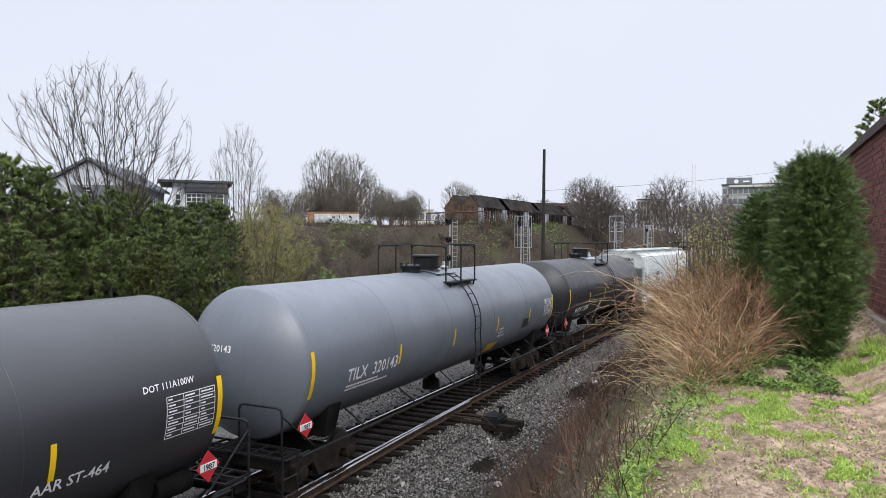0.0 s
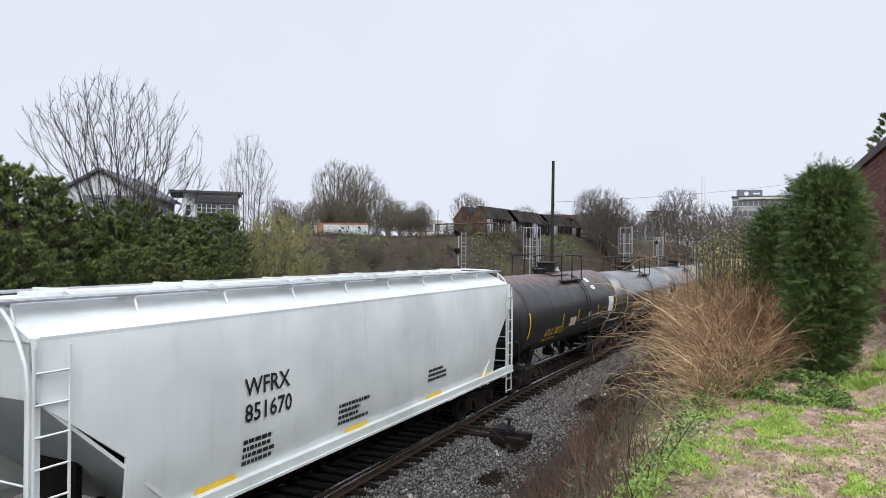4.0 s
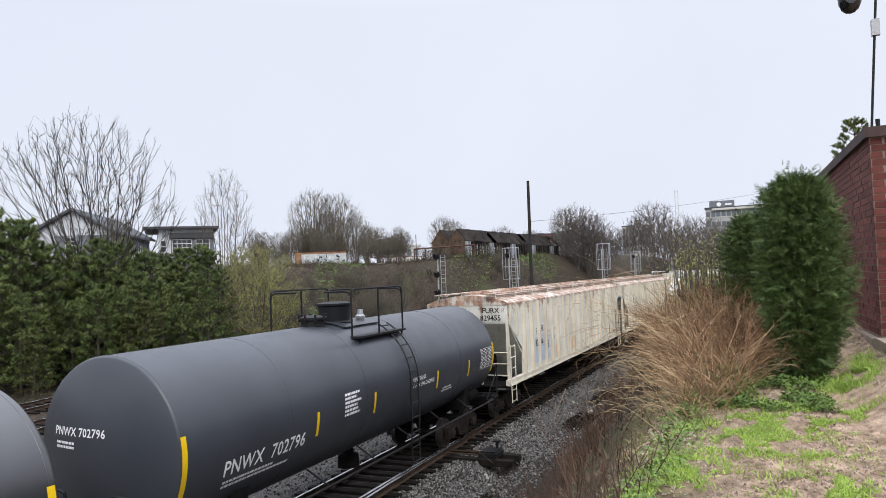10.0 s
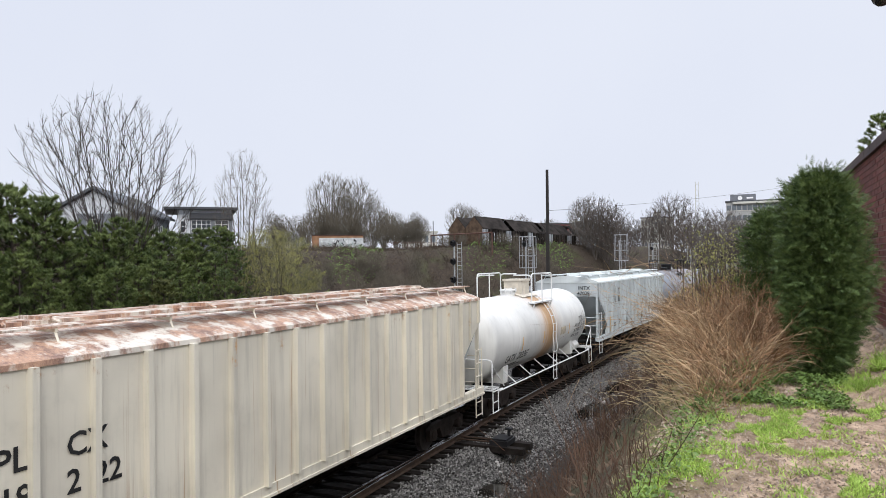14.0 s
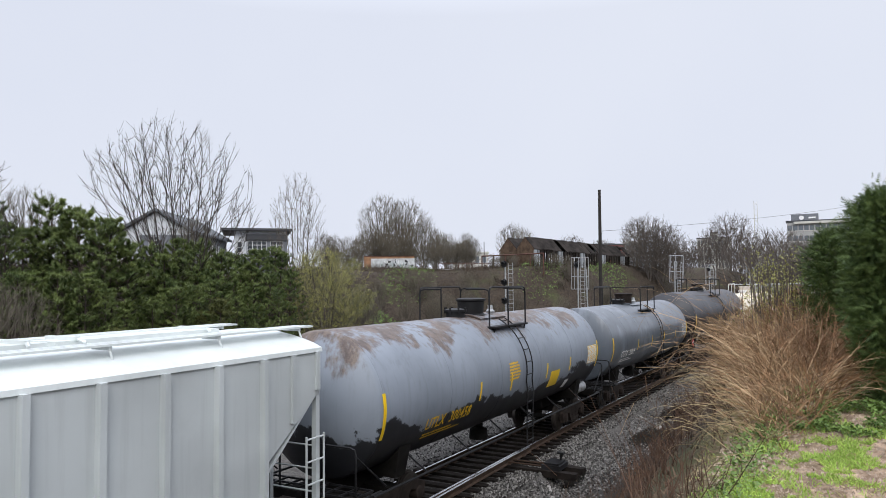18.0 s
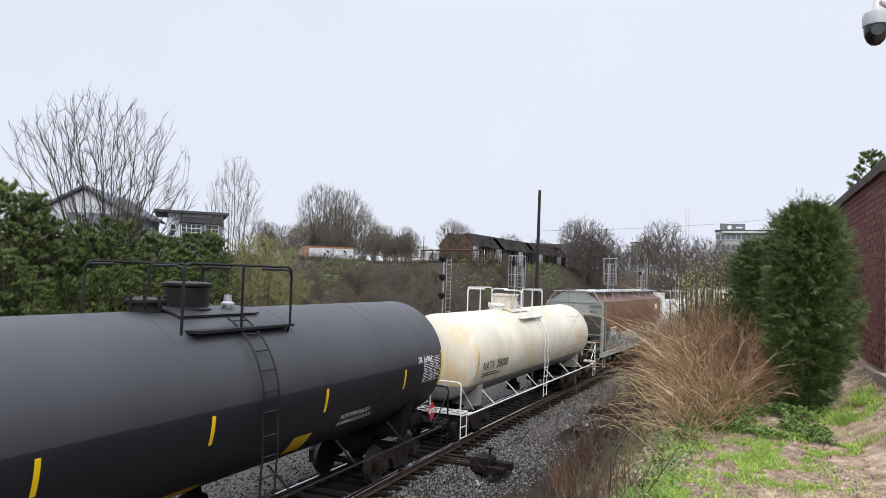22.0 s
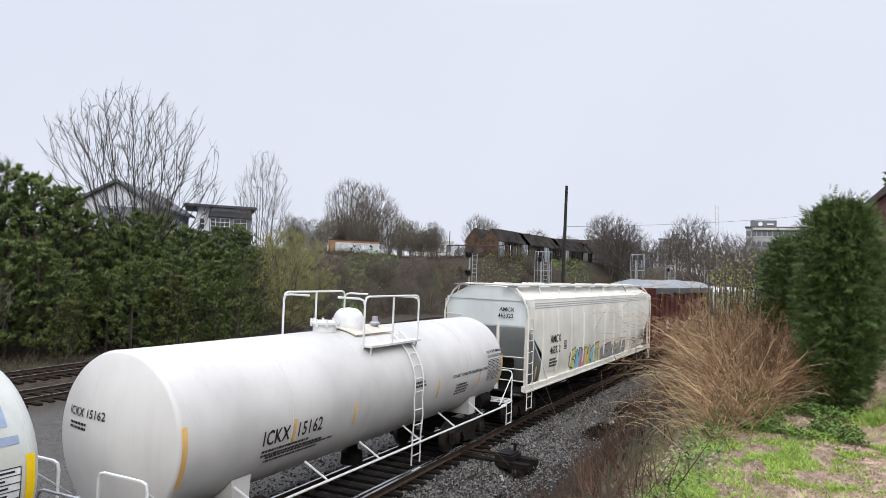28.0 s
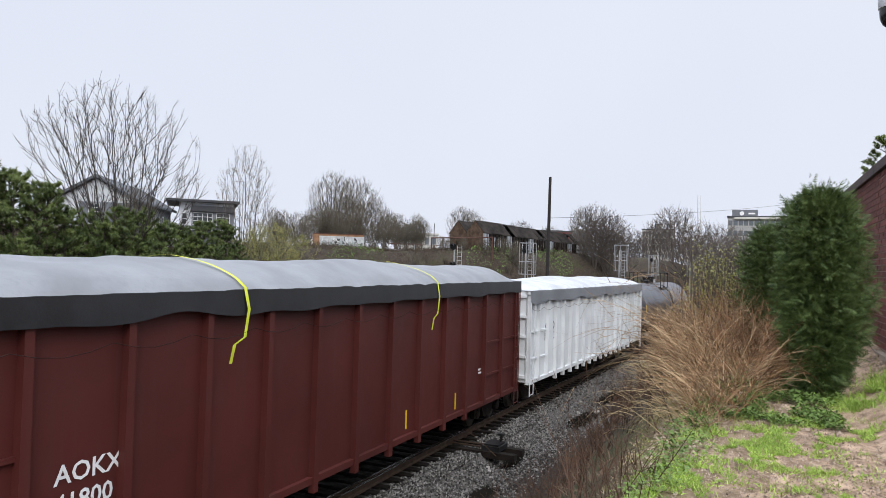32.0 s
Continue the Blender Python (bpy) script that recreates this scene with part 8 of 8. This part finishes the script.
bp = thing("utility_pole", pose(x3, y3, ground(x3, y3)), "distant wooden pole behind the thuja", "pole")
b = Mesh()
b.tube([(0, 0, -0.3), (0, 0, 15.6 - ground(x3, y3))], 0.17, 8, 0.12)
part("shaft", b, bpy.data.materials["dark_pole_wood"], bp)
x, y = polar(8.4, 42)
plant = thing("pine_tree", scaled(ground_pose(x, y), (5.19 + 42 * math.tan(radians(9.6)) - ground(x, y)) / PINES[2][0]), "distant pine top above the brick wall", "tree", "pines")
put("trunk", PINES[2][1][0], plant)
tagged(put("needles", PINES[2][1][1], plant), kind="stuff")


# ---- buildings ----
def window(parent, m, w, h, nx_, ny_, frame_mat="white_metal", depth=0.08, bar=0.06):
    """A window in the x-z plane facing -Y: frame bars and panes."""
    b = Mesh()
    for k in range(nx_ + 1):
        xx = -w / 2 + w * k / nx_
        b.box(xx - bar / 2, xx + bar / 2, -depth, 0.02, 0, h)
    for k in range(ny_ + 1):
        zz = h * k / ny_
        b.box(-w / 2, w / 2, -depth + 0.004, 0.016, zz - bar / 2, zz + bar / 2)
    win = part("window", b, M[frame_mat], parent, smooth=0, m=m)
    b = Mesh()
    b.box(-w / 2, w / 2, -0.03, 0.0, 0, h)
    part("pane", b, M["glass"], win, smooth=0)


M["siding_grey"] = plain("grey_siding", (0.16, 0.17, 0.19), 0.7, 0.0, 1.0, 0.15)
M["siding_white"] = plain("pale_siding", (0.62, 0.64, 0.67), 0.7, 0.0, 1.0, 0.12)
M["roof_grey"] = plain("grey_shingles", (0.12, 0.13, 0.145), 0.8, 0.0, 2.0, 0.25)
M["trim_dark"] = plain("dark_trim", (0.045, 0.048, 0.055), 0.6, 0.0, 2.0, 0.2)
M["old_brick"] = plain("weathered_brick", (0.105, 0.072, 0.05), 0.9, 0.0, 1.5, 0.4, 0.4, 0.1)
M["old_roof"] = plain("broken_roofing", (0.034, 0.029, 0.026), 0.9, 0.0, 0.7, 0.6, 0.4, 0.08)
M["rust_steel"] = plain("rusty_steelwork", (0.11, 0.05, 0.035), 0.8, 0.0, 3.0, 0.4)
# far panes: distance haze and sky reflection painted in as a paler grey
M["far_glass"] = plain("haze_grey_window_glass", (0.16, 0.18, 0.2), 0.2, 0.0, 0.5, 0.2, 0.0)
M["far_red"] = plain("red_cladding", (0.26, 0.07, 0.065), 0.8, 0.0, 0.2, 0.15)
M["far_grey"] = plain("grey_cladding", (0.3, 0.32, 0.34), 0.8, 0.0, 0.2, 0.15)
M["far_white"] = plain("cream_cladding", (0.58, 0.57, 0.52), 0.8, 0.0, 0.2, 0.12)
M["far_tan"] = plain("stone_cladding", (0.4, 0.4, 0.39), 0.8, 0.0, 0.2, 0.12)

hs = thing("house", pose(-51.85, 47.0, 0, 0, 0, 32), "grey and white two-storey house with a low gable and gridded windows", "house")
GW, GD, ZE, ZR = 6.3, 14.0, 10.25, 12.1        # gable width, depth, eaves and ridge
b = Mesh()
q = [(-GW, 2.0), (0, 2.0), (0, ZE), (-GW / 2, ZR), (-GW, ZE)]
b.v = [(x, 0, z) for x, z in q] + [(x, GD, z) for x, z in q]
b.f = [(0, 1, 2, 3, 4), (9, 8, 7, 6, 5), (1, 6, 7, 2), (0, 4, 9, 5), (0, 5, 6, 1)]
part("wall", b, M["siding_white"], hs, smooth=0)
b = Mesh()
b.box(-4.6, 0.05, -0.06, -0.004, 2.0, 9.95)
b.box(0.004, 0.06, 0, GD, 2.0, ZE - 0.1)
part("grey_cladding", b, M["siding_grey"], hs, smooth=0)
for sg in (-1, 1):
    b = Mesh()
    xe = -GW / 2 + sg * (GW / 2 + 0.6)
    zl = ZR + 0.1 - (ZR - ZE) * (GW / 2 + 0.6) / (GW / 2)
    b.v = [(xe, -0.5, zl), (-GW / 2, -0.5, ZR + 0.1), (-GW / 2, GD + 0.5, ZR + 0.1), (xe, GD + 0.5, zl)]
    b.v += [(p[0], p[1], p[2] + 0.24) for p in b.v]
    b.f = [(3, 2, 1, 0), (4, 5, 6, 7), (0, 1, 5, 4), (1, 2, 6, 5), (2, 3, 7, 6), (3, 0, 4, 7)]
    part("roof", b, M["roof_grey"], hs, smooth=0)
window(hs, pose(-3.3, -0.07, 7.6), 0.9, 2.2, 2, 6, bar=0.045)
for k in range(3):
    window(hs, pose(0.07, 3.6 + 3.2 * k, 8.0, 0, 0, 90), 1.5, 1.3, 2, 2, bar=0.05)
b = Mesh()
b.box(0.1, 2.6, 1.5, 13.0, 2.0, 7.2)
part("porch", b, M["siding_white"], hs, smooth=0)
b = Mesh()
b.box(0.07, 2.9, 1.2, 13.3, 7.2, 7.4)
part("porch_roof", b, M["roof_grey"], hs, smooth=0)
wg = thing("house_wing", pose(-57.5, 58.4, 0, 0, 0, 43.6), "white flat-roofed wing with a dark framed window band", "house")
b = Mesh()
b.box(0, 5.7, 0, 8, 2.0, 11.25)
part("wall", b, M["siding_white"], wg, smooth=0)
b = Mesh()
b.box(-1.4, 6.3, -0.9, 8.6, 11.25, 11.5)
part("roof", b, M["trim_dark"], wg, smooth=0)
b = Mesh()
b.box(1.25, 5.75, -0.4, -0.004, 10.25, 10.85)
part("canopy", b, M["trim_dark"], wg, smooth=0)
b = Mesh()
b.box(1.3, 5.76, -0.06, -0.004, 8.3, 10.25)
b.box(5.704, 5.76, -0.06, 8.0, 8.3, 10.85)
part("grey_cladding", b, M["siding_grey"], wg, smooth=0)
window(wg, pose(2.45, -0.07, 8.75), 2.0, 1.35, 4, 3, bar=0.05)
window(wg, pose(4.6, -0.07, 8.75), 1.4, 1.35, 2, 3, bar=0.05)
window(wg, pose(0.55, -0.02, 8.8), 0.5, 1.2, 1, 2, bar=0.05)
b = Mesh()
b.box(-1.6, 6.0, -1.6, -0.07, 7.75, 8.1)
part("lean_to_roof", b, M["trim_dark"], wg, smooth=0)
b = Mesh()
b.box(-1.4, 5.8, -1.4, -0.07, 2.0, 7.75)
part("lean_to", b, M["siding_grey"], wg, smooth=0)
x, y = polar(-39.9, 74)
b = Mesh()
b.tube([(0, 0, 0), (0, 0, 10.0)], 0.05, 6)
b.tube([(0, 0, 10.0), (-0.8, 0, 10.05)], 0.05, 6)
tagged(part("street_lamp", b, M["galv"], m=pose(x, y, ground(x, y))), "thin grey lamp post beside the white house", "street lamp")

# container with graffiti on the crest
x0, y0 = polar(-34.4, 106)
x1, y1 = polar(-30.3, 106)
ang = math.degrees(math.atan2(y1 - y0, x1 - x0))
wide = math.hypot(x1 - x0, y1 - y0)
ct = thing("shipping_container", pose(x0, y0, 7.15, 0, 0, ang), "rust-edged pale container covered with graffiti", "container")
b = Mesh()
b.box(0, wide, 0, 2.4, -1.2, 2.05)
part("shell", b, plain("rust_orange_container", (0.32, 0.17, 0.09), 0.8, 0.0, 1.0, 0.4), ct, smooth=0)
b = Mesh()
b.box(1.0, wide, -0.03, -0.004, -0.4, 1.75)
part("pale_panel", b, plain("pale_grey_panel", (0.5, 0.52, 0.52), 0.8, 0.0, 1.5, 0.3), ct, smooth=0)
b = Mesh()
b.box(-0.05, wide + 0.05, -0.06, 2.45, 2.05, 2.15)
part("top_rail", b, M["rust_steel"], ct, smooth=0)
rnd = random.Random(3)
for k in range(34):
    b = Mesh()
    u, v = rnd.uniform(1.1, wide - 0.6), rnd.uniform(-0.2, 1.1)
    pts = bend([(u + rnd.uniform(0, 0.5), -0.04, v + rnd.uniform(0, 0.6)) for _ in range(4)], 0.12)
    b.tube(pts, 0.06, 4)
    part("graffiti", b, M[rnd.choice(("black_mark", "black_mark", "pale_spray", "teal_spray"))], ct)
# pale pipe fence along the crest
fx0, fy0 = polar(-28.4, 108)
fx1, fy1 = polar(-24.0, 112)
fl = math.hypot(fx1 - fx0, fy1 - fy0)
fe = thing("fence", pose(fx0, fy0, 6.9, 0, 0, math.degrees(math.atan2(fy1 - fy0, fx1 - fx0))), "rusty pipe fence along the crest of the hill", "fence")
for k in range(9):
    b = Mesh()
    b.tube([(fl * k / 8, 0, -0.6), (fl * k / 8, 0, 1.3)], 0.05, 5)
    part("post", b, M["rust_steel"] if k % 2 else M["galv"], fe)
for z in (0.3, 1.25):
    b = Mesh()
    b.tube([(0, 0, z), (fl, 0, z)], 0.05, 5)
    part("rail", b, M["galv"] if z < 1 else M["rust_steel"], fe)

# burnt-out brick sheds
ru = thing("ruined_shed", Matrix(), "ruined brick sheds with two gables and a collapsed roof", "ruin")
gx, gy = polar(-23.3, 115)
dirv = Vector((0.33, 0.944, 0))
acr = Vector((0.944, -0.33, 0))
for k in range(2):
    o = Vector((gx, gy, 6.0)) + acr * (3.6 * k)
    b = Mesh()
    q = [o, o + acr * 3.5, o + acr * 3.5 + Vector((0, 0, 4.5)), o + acr * 1.75 + Vector((0, 0, 6.3)), o + Vector((0, 0, 4.5))]
    b.v = [tuple(p) for p in q] + [tuple(p + dirv * 0.4) for p in q]
    b.f = [(0, 1, 2, 3, 4), (9, 8, 7, 6, 5), (0, 5, 6, 1), (1, 6, 7, 2), (2, 7, 8, 3), (3, 8, 9, 4), (4, 9, 5, 0)]
    part("gable_wall", b, M["old_brick"], ru, smooth=0)
    rnd = random.Random(30 + k)
    for sgn in (-1, 1):
        for i in range(24):       # broken roof boards and rafters
            if rnd.random() < (0.14 if k else 0.08):
                continue
            s0 = i * 1.15
            r0 = o + acr * 1.75 + dirv * s0 + Vector((0, 0, 6.4 - 0.035 * s0 + rnd.uniform(-0.08, 0.03)))
            e0 = o + acr * (1.75 + sgn * 2.0) + dirv * s0 + Vector((0, 0, 4.4 - 0.03 * s0 + rnd.uniform(-0.12, 0.05)))
            b = Mesh()
            wv = dirv * rnd.uniform(0.95, 1.25)
            b.v = [tuple(p) for p in (r0, r0 + wv, e0 + wv, e0)] + [tuple(p - Vector((0, 0, 0.12))) for p in (r0, r0 + wv, e0 + wv, e0)]
            b.f = [(0, 1, 2, 3), (7, 6, 5, 4), (0, 4, 5, 1), (1, 5, 6, 2), (2, 6, 7, 3), (3, 7, 4, 0)]
            part("roof_board", b, M["old_roof"] if rnd.random() < 0.9 else M["far_grey"], ru, smooth=0)
o = Vector((gx, gy, 6.0)) + acr * 7.1
for i in range(18):
    b = Mesh()
    a0 = o + dirv * (i * 1.5)
    for p, w in ((a0, 0.45), (a0 + dirv * 0.9, 0.12)):
        q = [p, p + dirv * w, p + dirv * w + acr * 0.3, p + acr * 0.3]
        b.add([tuple(v) for v in q] + [tuple(v + Vector((0, 0, 4.2 - 0.04 * i))) for v in q], [(3, 2, 1, 0), (4, 5, 6, 7), (0, 1, 5, 4), (1, 2, 6, 5), (2, 3, 7, 6), (3, 0, 4, 7)])
    part("wall_pier", b, M["old_roof"] if i % 4 else M["far_grey"], ru, smooth=0)
    b = Mesh()
    q = [a0 + acr * 0.05, a0 + dirv * 1.5 + acr * 0.05, a0 + dirv * 1.5 + acr * 0.25, a0 + acr * 0.25]
    b.add([tuple(v) for v in q] + [tuple(v + Vector((0, 0, 2.0))) for v in q], [(3, 2, 1, 0), (4, 5, 6, 7), (0, 1, 5, 4), (1, 2, 6, 5), (2, 3, 7, 6), (3, 0, 4, 7)])
    part("wall_panel", b, M["old_roof"], ru, smooth=0)
b = Mesh()
for k in range(6):
    p = Vector((gx, gy, 6.0)) - dirv * 1.2 + acr * (-3 + 2.6 * k)
    b.tube([p, p + Vector((0, 0, 3.6))], 0.1, 5)
b.tube([Vector((gx, gy, 9.5)) - dirv * 1.2 - acr * 3, Vector((gx, gy, 9.5)) - dirv * 1.2 + acr * 10], 0.12, 5)
part("steel_frame", b, M["rust_steel"], ru)
x, y = polar(-24.6, 118)
b = Mesh()
b.tube([(0, 0, -0.5), (0, 0, 5.0)], 0.07, 6)
tagged(part("service_pole", b, M["trim_dark"], m=pose(x, y, 7.0)), "thin dark pole beside the ruined shed", "pole")


def block(name, label, az0, az1, dist, top, mats, floors, cols_, base=0.0, depth=14, roof=None, win=(0.55, 0.55)):
    """A far building: walls, flat roof, and a grid of windows on its near face."""
    xa, ya = polar(az0, dist)
    xb, yb_ = polar(az1, dist)
    w = math.hypot(xb - xa, yb_ - ya)
    bl = thing(name, pose(xa, ya, base, 0, 0, math.degrees(math.atan2(yb_ - ya, xb - xa))), label, "building", "distant buildings")
    h = 5.19 + dist * math.tan(radians(top)) - base
    b = Mesh()
    b.box(0, w, 0, depth, 0, h)
    part("wall", b, M[mats[0]], bl, smooth=0)
    b = Mesh()
    b.box(-0.3, w + 0.3, -0.3, depth + 0.3, h, h + 0.5)
    part("roof", b, M[roof or "trim_dark"], bl, smooth=0)
    fh = min(3.4, h / floors)
    for r in range(floors):
        for k in range(cols_):
            cw = w / cols_
            m = pose((k + 0.5) * cw, -0.06, h - (r + 1) * fh + 0.7)
            ww, wh = cw * win[0], fh * win[1]
            b = Mesh()
            b.box(-ww / 2, ww / 2, -0.05, 0.05, 0, wh)
            wd = part("window", b, M["far_glass"], bl, smooth=0, m=m)
            b = Mesh()
            b.box(-ww / 2 - 0.1, ww / 2 + 0.1, -0.12, 0.0, -0.2, 0)
            part("sill", b, M[mats[1]], wd, smooth=0)
    return bl, w, h


block("apartment_building", "distant red and grey apartment block", -15.4, -13.4, 290, 2.85, ("far_red", "far_grey"), 3, 7)
block("apartment_building", "distant grey apartment block with a flat roof", -13.35, -11.9, 300, 3.0, ("far_grey", "far_white"), 4, 6, roof="far_white")
block("apartment_building", "distant pale block beside the red one", -16.2, -14.2, 330, 2.9, ("far_white", "far_grey"), 3, 7)
block("apartment_building", "cream multi-storey block beyond the trees", -8.0, -5.6, 340, 3.15, ("far_white", "far_tan"), 7, 10)
block("apartment_building", "cream stair tower of the distant block", -7.0, -6.5, 338, 3.55, ("far_white", "far_tan"), 2, 2)
block("warehouse", "low grey warehouse beyond the hill", -15.2, -11.0, 190, 1.35, ("far_grey", "far_grey"), 1, 8, base=2.0)
block("warehouse", "low white warehouse behind the crest", -27.2, -24.3, 210, 2.35, ("far_white", "far_grey"), 1, 5, base=4.0, roof="far_white")
bl, w, h = block("office_building", "distant grey glass office block with a dark penthouse", -1.75, 2.6, 250, 4.15, ("far_tan", "far_white"), 5, 12, win=(0.8, 0.5))
b = Mesh()
b.box(1.2, 9.0, 1, 12, h, h + 2.6)
ph = part("penthouse", b, M["siding_grey"], bl, smooth=0)
b = Mesh()
b.lathe([(-0.05, 0.7), (0.0, 0.7)], 16, (4.2, 0.9, h + 1.4))
b.box(6.2, 8.2, 0.9, 0.98, h + 1.1, h + 1.6)
part("sign", b, M["white_mark"], ph)
b = Mesh()
b.box(2.0, w + 0.3, -0.9, 0, h - 0.6, h + 0.1)
part("terrace", b, M["far_white"], bl, smooth=0)
x, y = polar(-3.85, 400)
tw = thing("radio_tower", pose(x, y, 0), "thin pale lattice radio tower in the haze", "tower")
b = Mesh()
for k in range(3):
    a = k * 2.094
    b.tube([(1.3 * math.cos(a), 1.3 * math.sin(a), 0), (1.0 * math.cos(a), 1.0 * math.sin(a), 46)], 0.1, 4)
part("legs", b, M["far_white"], tw)
for i in range(15):
    b = Mesh()
    z = 2 + i * 3
    for k in range(3):
        a, c2 = k * 2.094, (k + 1) * 2.094
        b.tube([(1.1 * math.cos(a), 1.1 * math.sin(a), z), (1.1 * math.cos(c2), 1.1 * math.sin(c2), z + 1.5)], 0.06, 3)
    part("bracing", b, M["far_white"], tw)


def motions():
    for car, s0 in train:
        rows = []
        for k in range(41):
            t = k * 0.8
            x, y, a = on_track(s0 - SPEED * t)
            rows.append((t, pose(x, y, 0, 0, 0, -math.degrees(a))))
        walk(car, rows)


motions()
